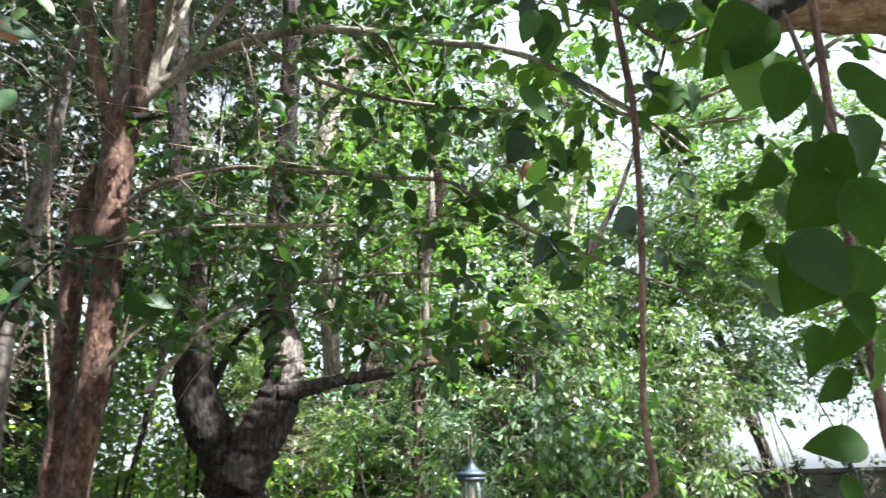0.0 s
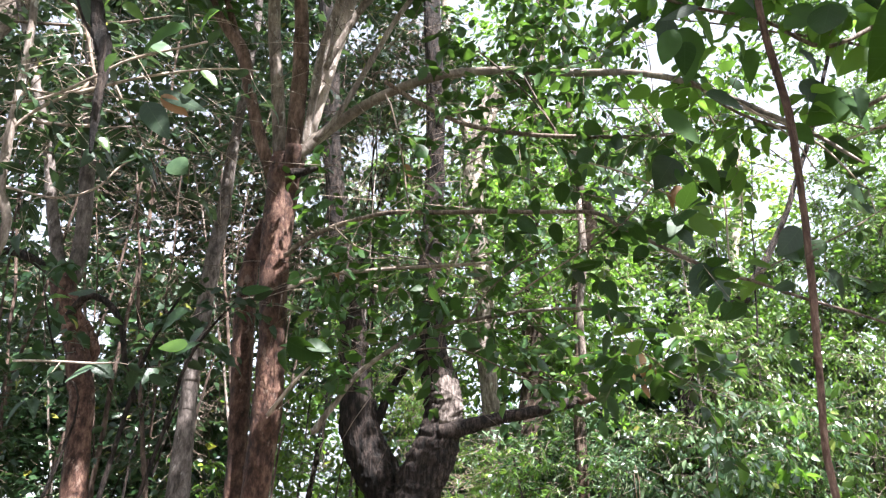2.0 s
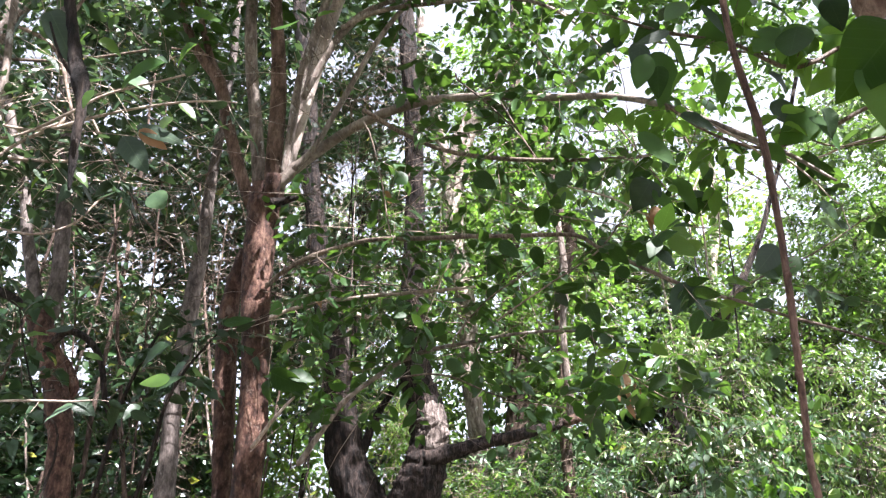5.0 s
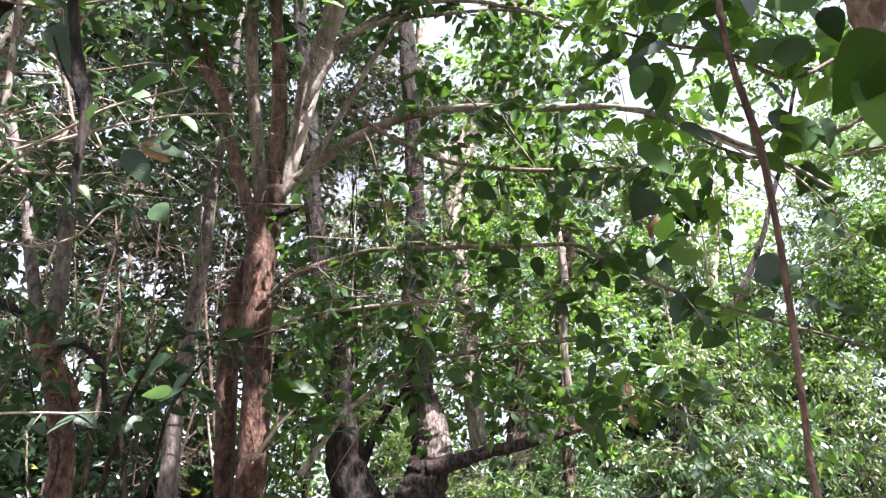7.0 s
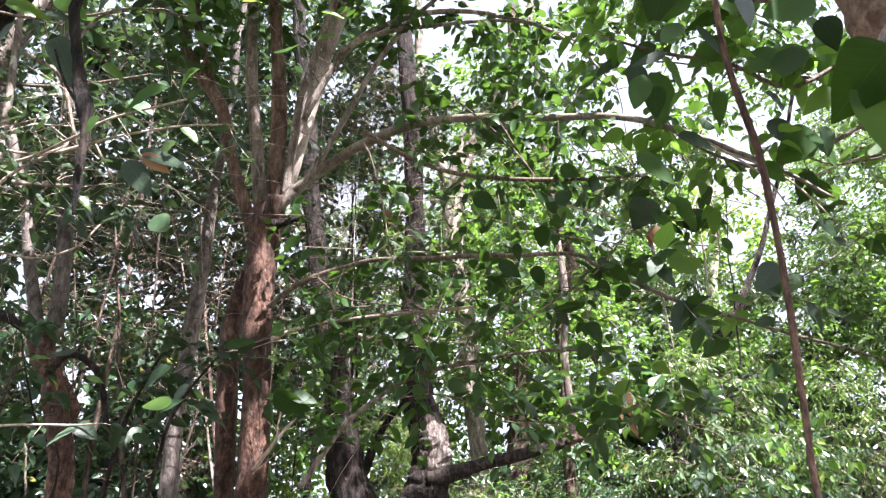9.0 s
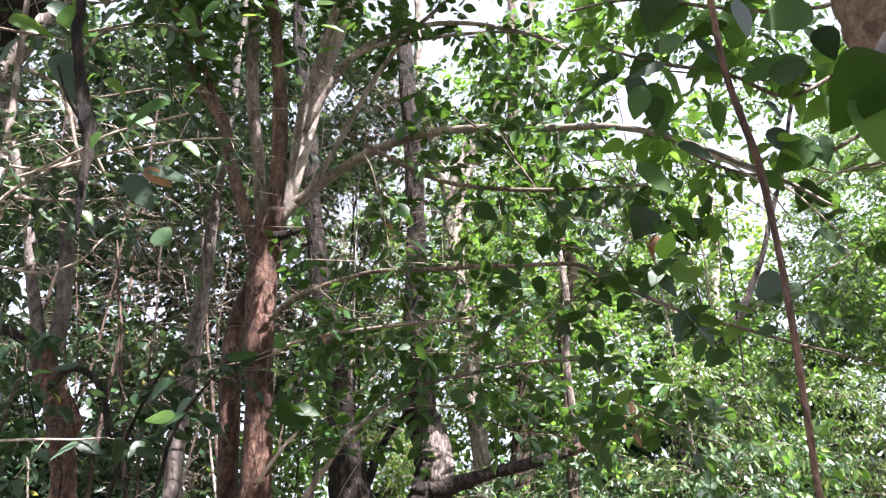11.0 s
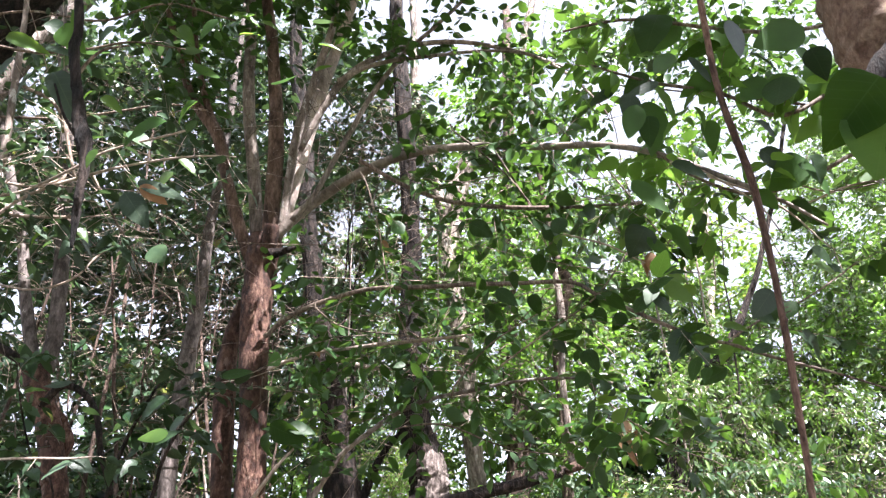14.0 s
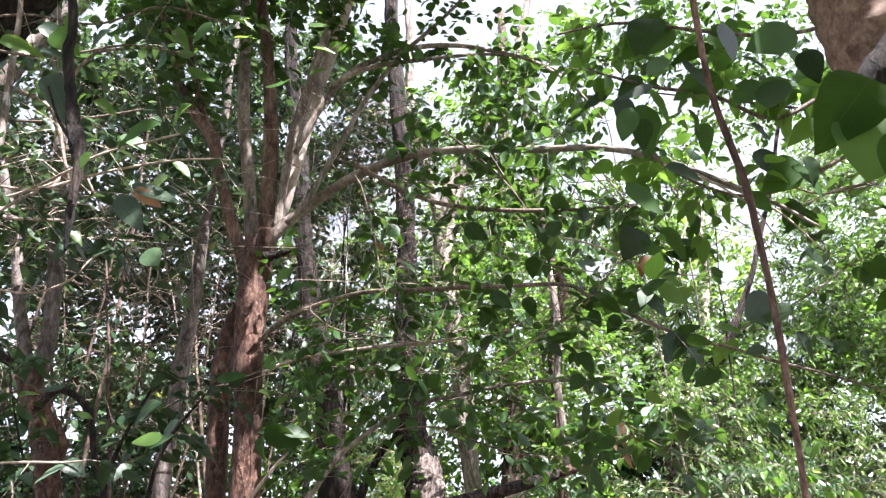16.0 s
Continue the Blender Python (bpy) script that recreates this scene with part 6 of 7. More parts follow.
trail([(2.359, 1.9, 3.483, 0.0128), (1.963, 1.9, 3.611, 0.0106)] + [(1.657, 1.9, 3.239, 0.0094), (1.338, 1.9, 3.051, 0.0072), (1.108, 1.9, 2.934, 0.0071), (0.935, 1.9, 3.035, 0.0063), (0.728, 1.9, 3.095, 0.0055), (0.539, 1.9, 3.178, 0.0037)])
trail([(2.359, 1.85, 3.701, 0.0129), (1.979, 1.85, 3.858, 0.0107)] + [(1.696, 1.85, 3.438, 0.0095), (1.376, 1.85, 3.262, 0.0074), (1.146, 1.85, 3.231, 0.0073), (0.897, 1.85, 3.274, 0.0065), (0.681, 1.85, 3.314, 0.0056), (0.453, 1.85, 3.282, 0.0037)])
trail([(2.348, 2, 3.007, 0.0126), (1.937, 2, 3.137, 0.0103)] + [(1.588, 2, 2.863, 0.0091), (1.402, 2, 2.854, 0.0073), (1.194, 2, 2.762, 0.0071), (1.003, 2, 2.713, 0.0053), (0.841, 2, 2.786, 0.0047), (0.703, 2, 2.925, 0.0037)])
trail([(2.092, 1.8, 2.994, 0.0096), (1.851, 1.8, 2.906, 0.0074), (1.693, 1.8, 2.955, 0.0074), (1.529, 1.8, 2.961, 0.0055), (1.348, 1.8, 2.964, 0.0045)])
trail([(2.282, 2, 2.815, 0.0102), (2.056, 2, 2.666, 0.0079), (1.878, 2, 2.677, 0.0078), (1.682, 2, 2.581, 0.0057), (1.534, 2, 2.471, 0.0046)])
trail([(2.061, 1.9, 2.376, 0.0092), (1.942, 1.9, 2.41, 0.0073), (1.778, 1.9, 2.423, 0.0072), (1.621, 1.9, 2.358, 0.0053), (1.479, 1.9, 2.242, 0.0043)])
trail([(2.198, 2.1, 2.165, 0.0098), (2.063, 2.1, 2.083, 0.0077), (1.909, 2.1, 2.081, 0.0076), (1.788, 2.1, 2.118, 0.0056), (1.653, 2.1, 2.078, 0.0046)])
stem("stem", [(2.5, 1.9, -0.05, 0.02), (2.45, 1.9, 1.2, 0.016)] + [(2.069, 1.9, 1.968, 0.0157), (2.093, 1.9, 2.339, 0.0147), (2.19, 1.9, 2.755, 0.0136), (2.299, 1.9, 3.225, 0.0124), (2.423, 1.9, 3.759, 0.0111)], BARK_VINE, near_right, 40, 9, 0.1, 0.01, 65)
ra, wa = along_limbs(rng, [t[1:] if len(t) > 6 else t for t in TRAILS], 8.5, 0.02)
leafage(near_right, rng, ra, wa, 0.22, 4, 0.07, 0.62, "mid", LEAF_BIG, TWIG, 0.002, 0.4, single=190, hang=0.6, single_material=LEAF_CLEAR)

# broad leaves overhead that stand out against the sky
broad(near_right, (0.852, 1.894, 3.347), (0.680, 1.891, 3.229), 0.75, LEAF_BIG, (0.3, -0.8, 0.1), 0.8, 300)
broad(near_right, (0.947, 1.836, 3.186), (0.795, 1.822, 3.125), 0.42, LEAF_NEAR, (-0.1, -0.8, 0.0), 1.3, 301)
broad(near_right, (1.051, 1.903, 3.328), (0.978, 1.903, 3.152), 0.60, LEAF_BIG, (-0.3, -0.8, 0.0), 0.8, 302)
broad(near_right, (1.208, 1.803, 3.203), (1.021, 1.795, 3.124), 0.65, LEAF_BIG, (0.3, -0.8, -0.0), 0.6, 303)
broad(near_right, (1.237, 1.918, 3.216), (1.268, 1.920, 3.155), 0.90, LEAF_BIG, (0.3, -0.8, 0.1), 1.3, 304)
broad(near_right, (0.960, 1.875, 3.097), (0.805, 1.883, 3.038), 0.60, LEAF_BIG, (0.2, -0.8, 0.1), 0.7, 305)
broad(near_right, (1.038, 1.804, 3.011), (0.945, 1.815, 2.931), 0.80, LEAF_BIG, (0.3, -0.8, 0.4), 0.9, 306)
broad(near_right, (1.180, 1.875, 3.063), (1.057, 1.884, 2.954), 0.75, LEAF_BIG, (0.1, -0.8, 0.3), 1.0, 307)
broad(near_right, (1.270, 1.875, 3.132), (1.221, 1.880, 2.917), 0.50, LEAF_BIG, (-0.2, -0.8, 0.4), 1.4, 308)
broad(near_right, (0.701, 1.782, 3.001), (0.590, 1.796, 2.964), 0.40, LEAF_GLOSSY, (0.3, -0.8, 0.2), 0.6, 309)
broad(near_right, (0.714, 1.914, 3.028), (0.686, 1.903, 2.823), 0.50, LEAF_BIG, (0.3, -0.8, 0.2), 0.6, 310)
broad(near_right, (0.626, 1.797, 2.935), (0.580, 1.801, 2.811), 0.55, LEAF_BIG, (0.0, -0.8, 0.3), 1.3, 311)
broad(near_right, (0.689, 1.805, 3.005), (0.746, 1.790, 2.873), 0.28, LEAF_SUNLIT, (0.3, -0.8, -0.1), 1.3, 312)
broad(near_right, (1.169, 1.789, 2.841), (1.068, 1.798, 2.780), 0.60, LEAF_SUNLIT, (0.2, -0.8, 0.3), 1.0, 313)
broad(near_right, (1.116, 1.911, 2.974), (1.157, 1.902, 2.872), 0.60, LEAF_SUNLIT, (0.1, -0.8, 0.1), 1.3, 314)
broad(near_right, (1.137, 1.894, 2.764), (1.010, 1.893, 2.676), 0.70, LEAF_BIG, (0.0, -0.8, -0.1), 0.6, 315)
broad(near_right, (1.086, 1.865, 2.733), (1.186, 1.865, 2.635), 0.60, LEAF_BIG, (0.3, -0.8, 0.2), 0.7, 316)
broad(near_right, (1.149, 1.828, 2.842), (1.176, 1.836, 2.804), 0.80, LEAF_BIG, (0.0, -0.8, -0.1), 1.3, 317)
broad(near_right, (0.864, 1.902, 2.931), (0.877, 1.890, 2.830), 0.60, LEAF_BIG, (0.0, -0.8, 0.1), 1.2, 318)
broad(near_right, (0.776, 1.820, 3.141), (0.705, 1.812, 3.060), 0.60, LEAF_BIG, (-0.0, -0.8, 0.4), 0.7, 319)
broad(near_right, (0.962, 1.788, 2.842), (1.021, 1.792, 2.789), 0.50, LEAF_GLOSSY, (0.3, -0.8, 0.2), 0.9, 320)
broad(near_right, (0.729, 1.907, 2.786), (0.853, 1.916, 2.745), 0.40, LEAF_GLOSSY, (-0.3, -0.8, 0.3), 0.8, 321)
broad(near_right, (0.570, 1.818, 2.682), (0.667, 1.828, 2.578), 0.50, LEAF_BIG, (-0.1, -0.8, 0.3), 0.7, 322)
broad(near_right, (0.966, 1.910, 2.679), (1.011, 1.900, 2.603), 0.60, LEAF_BIG, (-0.2, -0.8, 0.1), 0.9, 323)

# leaves that stand out on the low limb and the arch
broad(main_tree, (0.675, 2.100, 2.673), (0.615, 2.111, 2.587), 0.95, LEAF_GLOSSY, (0.2, -0.7, 0.3), 1.1, 360)
broad(main_tree, (0.697, 2.150, 2.723), (0.615, 2.144, 2.710), 0.40, LEAF_DEEP, (0.4, -0.7, 0.1), 0.7, 361)
broad(main_tree, (0.673, 2.100, 2.636), (0.734, 2.086, 2.546), 0.38, LEAF_BIG, (-0.2, -0.7, 0.1), 0.8, 362)
broad(main_tree, (0.742, 2.100, 2.669), (0.806, 2.076, 2.559), 0.40, LEAF_BIG, (-0.1, -0.7, 0.1), 1.1, 363)
broad(main_tree, (0.701, 2.200, 2.627), (0.702, 2.182, 2.531), 0.45, LEAF_DRY, (-0.3, -0.7, 0.0), 1.1, 364)
broad(main_tree, (0.682, 2.250, 2.627), (0.705, 2.243, 2.566), 0.40, LEAF_DRY, (0.2, -0.7, 0.5), 1.0, 365)
broad(main_tree, (0.635, 2.050, 2.439), (0.675, 2.026, 2.334), 0.50, LEAF_GLOSSY, (0.2, -0.7, 0.4), 1.0, 366)
broad(main_tree, (0.711, 2.000, 2.286), (0.639, 2.009, 2.202), 0.75, LEAF_GLOSSY, (-0.2, -0.7, 0.5), 1.4, 367)
broad(main_tree, (0.718, 2.000, 2.279), (0.752, 2.018, 2.178), 0.75, LEAF_GLOSSY, (0.4, -0.7, 0.1), 1.1, 368)
broad(main_tree, (0.805, 2.000, 2.289), (0.899, 2.014, 2.280), 0.34, LEAF_SUNLIT, (0.2, -0.7, 0.2), 0.7, 369)
broad(main_tree, (0.894, 2.000, 2.324), (0.980, 2.008, 2.301), 0.75, LEAF_DEEP, (-0.3, -0.7, 0.4), 0.6, 370)
broad(main_tree, (0.957, 2.020, 2.364), (0.957, 2.017, 2.278), 0.60, LEAF_DEEP, (-0.0, -0.7, -0.0), 1.0, 371)
broad(main_tree, (1.002, 1.950, 2.246), (1.048, 1.950, 2.161), 0.34, LEAF_GLOSSY, (-0.1, -0.7, 0.5), 1.4, 372)
broad(main_tree, (0.808, 2.050, 2.178), (0.730, 2.073, 2.142), 0.55, LEAF_DEEP, (-0.2, -0.7, -0.1), 0.9, 373)
broad(main_tree, (0.929, 2.000, 2.222), (0.854, 1.977, 2.197), 0.40, LEAF_DEEP, (0.2, -0.7, 0.1), 0.7, 374)
broad(main_tree, (0.832, 2.050, 2.245), (0.792, 2.037, 2.198), 0.60, LEAF_SUNLIT, (-0.1, -0.7, 0.4), 1.0, 375)
broad(main_tree, (0.650, 2.300, 2.187), (0.698, 2.288, 2.148), 0.60, LEAF_SUNLIT, (0.1, -0.7, -0.1), 0.8, 376)
broad(main_tree, (0.693, 2.100, 2.470), (0.786, 2.111, 2.411), 0.65, LEAF_SUNLIT, (0.2, -0.7, -0.0), 0.7, 377)
broad(main_tree, (0.699, 2.100, 2.530), (0.768, 2.100, 2.479), 0.55, LEAF_SUNLIT, (0.1, -0.7, -0.1), 1.0, 378)
broad(main_tree, (0.137, 2.600, 2.988), (0.222, 2.586, 2.920), 0.70, LEAF_DEEP, (-0.3, -0.7, 0.0), 0.9, 379)
broad(main_tree, (0.207, 2.500, 2.654), (0.281, 2.498, 2.581), 0.70, LEAF_DEEP, (-0.3, -0.7, 0.3), 1.4, 380)
broad(main_tree, (0.334, 2.500, 2.626), (0.358, 2.511, 2.548), 0.60, LEAF_DEEP, (-0.3, -0.7, 0.4), 1.2, 381)
broad(main_tree, (0.485, 2.500, 2.938), (0.449, 2.471, 2.844), 0.70, LEAF_DEEP, (-0.1, -0.7, 0.4), 1.5, 382)
broad(main_tree, (0.587, 2.400, 2.853), (0.547, 2.426, 2.808), 0.70, LEAF_DEEP, (0.1, -0.7, 0.3), 1.5, 383)
broad(main_tree, (0.427, 2.400, 2.805), (0.483, 2.383, 2.758), 0.55, LEAF_SUNLIT, (0.0, -0.7, -0.1), 1.3, 384)
broad(main_tree, (0.381, 2.400, 2.415), (0.420, 2.409, 2.361), 0.60, LEAF_GLOSSY, (-0.2, -0.7, 0.0), 1.1, 385)
broad(main_tree, (0.519, 2.300, 2.482), (0.547, 2.315, 2.422), 0.70, LEAF_DEEP, (-0.3, -0.7, 0.1), 1.1, 386)
broad(main_tree, (0.610, 2.300, 2.457), (0.560, 2.286, 2.394), 0.65, LEAF_DEEP, (0.3, -0.7, 0.4), 1.5, 387)
broad(main_tree, (0.876, 2.050, 2.265), (0.837, 2.058, 2.223), 0.60, LEAF_CLEAR, (0.1, -0.7, 0.1), 1.1, 388)
broad(main_tree, (0.556, 2.500, 2.144), (0.629, 2.496, 2.182), 0.60, LEAF_SUNLIT, (-0.0, -0.7, -0.1), 1.4, 389)
broad(main_tree, (0.516, 2.500, 2.205), (0.585, 2.479, 2.235), 0.60, LEAF_SUNLIT, (-0.0, -0.7, 0.6), 1.1, 390)
broad(main_tree, (0.578, 2.500, 2.094), (0.504, 2.522, 2.064), 0.55, LEAF_DEEP, (-0.2, -0.7, 0.2), 0.9, 391)
broad(main_tree, (0.738, 2.500, 2.134), (0.668, 2.489, 2.074), 0.55, LEAF_DEEP, (-0.1, -0.7, 0.2), 1.4, 392)
broad(main_tree, (0.830, 2.500, 2.109), (0.888, 2.528, 2.045), 0.55, LEAF_DEEP, (-0.3, -0.7, 0.4), 1.1, 393)
broad(main_tree, (0.785, 2.500, 2.180), (0.851, 2.495, 2.126), 0.50, LEAF_DEEP, (-0.4, -0.7, 0.2), 0.9, 394)
broad(main_tree, (0.977, 2.200, 2.052), (0.990, 2.192, 1.999), 0.70, LEAF_DEEP, (0.1, -0.7, 0.2), 0.9, 395)
broad(main_tree, (1.005, 2.200, 2.137), (0.947, 2.186, 2.093), 0.60, LEAF_DEEP, (0.4, -0.7, 0.2), 1.5, 396)
broad(main_tree, (0.649, 1.9, 3.055), (0.625, 1.9, 2.938), 0.65, LEAF_GLOSSY, (0.2, -0.8, 0.15), seed=48)
broad(main_tree, (0.672, 1.85, 2.929), (0.656, 1.85, 2.818), 0.6, LEAF_DEEP, (-0.3, -0.8, 0.35), seed=49)
broad(main_tree, (0.733, 1.9, 3.072), (0.776, 1.9, 2.98), 0.4, LEAF_DEEP, (0.4, -0.8, 0.6), seed=50)
broad(main_tree, (0.61, 1.95, 3.097), (0.519, 1.95, 3.069), 0.55, LEAF_GLOSSY, (-0.1, -0.8, 0.15), seed=51)
broad(main_tree, (0.716, 1.9, 3.13), (0.629, 1.9, 3.07), 0.6, LEAF_DEEP, (0.2, -0.8, 0.35), seed=52)
broad(main_tree, (1.028, 1.7, 2.933), (0.984, 1.7, 2.82), 0.85, LEAF_DEEP, (-0.3, -0.8, 0.6), seed=53)
broad(main_tree, (0.957, 1.75, 3.199), (0.951, 1.75, 3.05), 0.6, LEAF_GLOSSY, (0.4, -0.8, 0.15), seed=54)
broad(main_tree, (0.757, 1.8, 3.285), (0.686, 1.8, 3.155), 0.8, LEAF_DEEP, (-0.1, -0.8, 0.35), seed=55)
broad(main_tree, (0.95, 1.7, 3.022), (1.037, 1.7, 2.982), 0.5, LEAF_DEEP, (0.2, -0.8, 0.6), seed=56)
broad(main_tree, (1.103, 1.65, 2.988), (1.127, 1.65, 2.885), 0.8, LEAF_GLOSSY, (-0.3, -0.8, 0.15), seed=57)
broad(main_tree, (0.821, 1.8, 3.107), (0.872, 1.8, 3.002), 0.6, LEAF_DEEP, (0.4, -0.8, 0.35), seed=58)
broad(main_tree, (1.043, 1.85, 2.45), (1.096, 1.85, 2.403), 0.8, LEAF_DEEP, (-0.1, -0.8, 0.6), seed=59)
broad(main_tree, (0.951, 1.95, 2.369), (0.876, 1.95, 2.288), 0.8, LEAF_GLOSSY, (0.2, -0.8, 0.15), seed=60)
broad(main_tree, (1.006, 1.95, 2.331), (0.951, 1.95, 2.278), 0.7, LEAF_DEEP, (-0.3, -0.8, 0.35), seed=61)
broad(main_tree, (1.008, 1.9, 2.815), (1.085, 1.9, 2.724), 0.6, LEAF_GLOSSY, (-0.1, -0.8, 0.15), seed=63)
broad(main_tree, (1.126, 1.85, 2.753), (1.158, 1.85, 2.669), 0.8, LEAF_DEEP, (0.2, -0.8, 0.35), seed=64)

# ---- shoots at the left, close by ----
near_left = thing("shrub", (-1.4, 2.1, 0), "leggy shrub with glossy leaves and dry twigs toned pale for sunlight", "shrub")
stem("stem", [(-1.9, 2.1, -0.05, 0.03), (-1.85, 2.1, 1.5, 0.022)] + [(-1.45, 2.1, 2.364, 0.0154), (-1.472, 2.1, 2.628, 0.0162), (-1.479, 2.1, 2.832, 0.0149), (-1.48, 2.1, 3.121, 0.0137), (-1.502, 2.1, 3.442, 0.0124), (-1.544, 2.1, 3.89, 0.0088)], BARK_GREY, near_left, 40, 9, 0.08, 0.01, 80)
LT = []


def side_shoot(pts, mat):
    LT.append(pts)
    stem("shoot", pts, mat, near_left, 26, 7, 0.06, 0.012, len(LT) + 80)


side_shoot([(-1.507, 2.1, 2.792, 0.0059), (-1.382, 2.1, 2.911, 0.0061), (-1.242, 2.1, 2.979, 0.0061), (-1.058, 2.1, 3.034, 0.005), (-0.847, 2.1, 3.049, 0.0039), (-0.671, 2.1, 3.037, 0.0025)], TWIG_PALE)
side_shoot([(-1.449, 2, 2.879, 0.0047), (-1.307, 2, 2.891, 0.0047), (-1.172, 2, 2.956, 0.0048), (-1.053, 2, 3.024, 0.0043), (-0.817, 2, 3.087, 0.0038)], TWIG_PALE)
side_shoot([(-1.378, 2.05, 2.84, 0.0059), (-1.266, 2.05, 2.824, 0.0059), (-1.177, 2.05, 2.814, 0.0053)], TWIG_PALE)
side_shoot([(-1.515, 2.1, 3.009, 0.005), (-1.355, 2.1, 2.971, 0.005), (-1.263, 2.1, 2.991, 0.0061), (-1.249, 2.1, 3.024, 0.005)], TWIG_PALE)
side_shoot([(-1.497, 2.1, 3.416, 0.0066), (-1.359, 2.1, 3.33, 0.0079), (-1.292, 2.1, 3.227, 0.0078), (-1.239, 2.1, 3.081, 0.0062), (-1.205, 2.1, 2.987, 0.005)], TWIG)
side_shoot([(-1.563, 2, 3.517, 0.0053), (-1.393, 2, 3.466, 0.0052), (-1.212, 2, 3.46, 0.0046), (-1.034, 2, 3.478, 0.004), (-0.849, 2, 3.439, 0.0026)], TWIG)
side_shoot([(-1.644, 2.2, 3.349, 0.0055), (-1.389, 2.2, 3.331, 0.0055), (-1.181, 2.2, 3.342, 0.0048), (-0.972, 2.2, 3.353, 0.0042), (-0.821, 2.2, 3.317, 0.0027)], TWIG)
side_shoot([(-1.312, 2.3, 3.217, 0.0043), (-1.118, 2.3, 2.869, 0.004), (-1.019, 2.3, 2.707, 0.0031), (-0.848, 2.3, 2.549, 0.0025)], TWIG)
side_shoot([(-1.381, 2.2, 2.082, 0.0039), (-1.245, 2.2, 2.079, 0.0039), (-1.126, 2.2, 2.072, 0.0034), (-1.059, 2.2, 2.073, 0.0022)], TWIG_PALE)
side_shoot([(-1.522, 2.2, 2.675, 0.0049), (-1.344, 2.2, 2.622, 0.0037), (-1.219, 2.2, 2.655, 0.0038), (-1.155, 2.2, 2.734, 0.003), (-1.103, 2.2, 2.773, 0.0025)], TWIG_PALE)
side_shoot([(-0.81, 2.4, 3.944, 0.0049), (-1.115, 2.4, 4.064, 0.005), (-1.402, 2.4, 3.988, 0.0049), (-1.712, 2.4, 4.076, 0.005), (-1.956, 2.4, 4.062, 0.0064)], TWIG)
ra, wa = along_limbs(rng, LT, 7.5, 0.0)
leafage(near_left, rng, ra, wa, 0.2, 4, 0.07, 0.46, "mid", LEAF_SHADE, TWIG_PALE, 0.0016, 0.25, single=150, single_material=LEAF_GLOSSY)
brushwood(near_left, 93, [((-1.349, 2.3, 3.048), (0.35, 0.3, 0.2), 0.6), ((-1.402, 2.4, 3.507), (0.4, 0.3, 0.25), 0.25), ((-1.411, 2.2, 2.993), (0.3, 0.25, 0.14), 0.35)], 74, 0.42, 0.0021, TWIG_PALE, 0.05, (1, 0.5, 0.24))
brushwood(slant_tree, 94, [((-1.9, 4.8, 3.4), (1.1, 0.6, 1.2), 1.0)], 110, 0.9, 0.004, TWIG, 0.3, (0.7, 0.5, 0.8))
young = thing("shrub", (-1.5, 2.9, 0), "young glossy-leaved understorey shrub below the trees", "shrub")
YS = [[(-1.55, 2.9, -0.05, 0.016), (-1.5, 2.9, 1.0, 0.012)] + [(-1.336, 2.9, 1.986, 0.0097), (-1.299, 2.9, 2.194, 0.0086), (-1.232, 2.9, 2.368, 0.0074), (-1.137, 2.9, 2.55, 0.0045)],
      [(-1.5, 2.9, -0.05, 0.014), (-1.4, 2.9, 1.0, 0.011)] + [(-1.144, 2.85, 1.97, 0.0082), (-1.102, 2.85, 2.174, 0.0071), (-1.029, 2.85, 2.321, 0.0058), (-0.886, 2.85, 2.496, 0.003)],
      [(-1.6, 2.95, -0.05, 0.014), (-1.8, 2.95, 1.0, 0.011)] + [(-1.556, 2.95, 2.004, 0.0051), (-1.662, 2.95, 2.225, 0.0044), (-1.751, 2.95, 2.458, 0.0036), (-1.821, 2.95, 2.707, 0.0019)]]
for k, pts in enumerate(YS):
    stem("stem", pts, BARK_DARK, young, 26, 8, 0.06, 0.01, k)
ra, wa = along_limbs(rng, YS, 3, 0.6)
rb = in_blobs(rng, [((-1.229, 2.9, 2.345), (0.22, 0.2, 0.12), 0.6), ((-1.589, 2.9, 2.211), (0.2, 0.2, 0.12), 0.4)], 4)
leafage(young, rng, np.vstack([ra, rb]), np.vstack([wa, any_way(rng, len(rb))]), 0.22, 5, 0.075, 0.5, "mid", LEAF_SHADE, TWIG, 0.0018, 0.3, single=70, single_material=LEAF_GLOSSY)
crown_rng = np.random.default_rng(37)
crown_shoots = in_blobs(crown_rng, [((0.1, 3.5, 3.95), (0.35, 0.25, 0.3), 0.3), ((0.5, 3.4, 3.75), (0.35, 0.25, 0.35), 0.35), ((0.62, 3.4, 4.25), (0.3, 0.25, 0.2), 0.15)], 36)
leafage(main_tree, crown_rng, crown_shoots, any_way(crown_rng, len(crown_shoots)), 0.32, 6, 0.085, 0.68, "mid", LEAF_PRIVET, TWIG, 0.0018, 0.3)
low_shoots = in_blobs(rng, [((-0.66, 3.5, 2.45), (0.16, 0.3, 0.22), 0.12), ((-0.62, 3.1, 2.332), (0.12, 0.15, 0.12), 0.05), ((0.33, 3.4, 2.36), (0.28, 0.3, 0.2), 0.2), ((0.8, 3, 2.2), (0.34, 0.25, 0.12), 0.34)], 46)
leafage(main_tree, rng, low_shoots, any_way(rng, len(low_shoots)), 0.3, 6, 0.075, 0.54, "mid", LEAF_PRIVET, TWIG, 0.0018, 0.3)
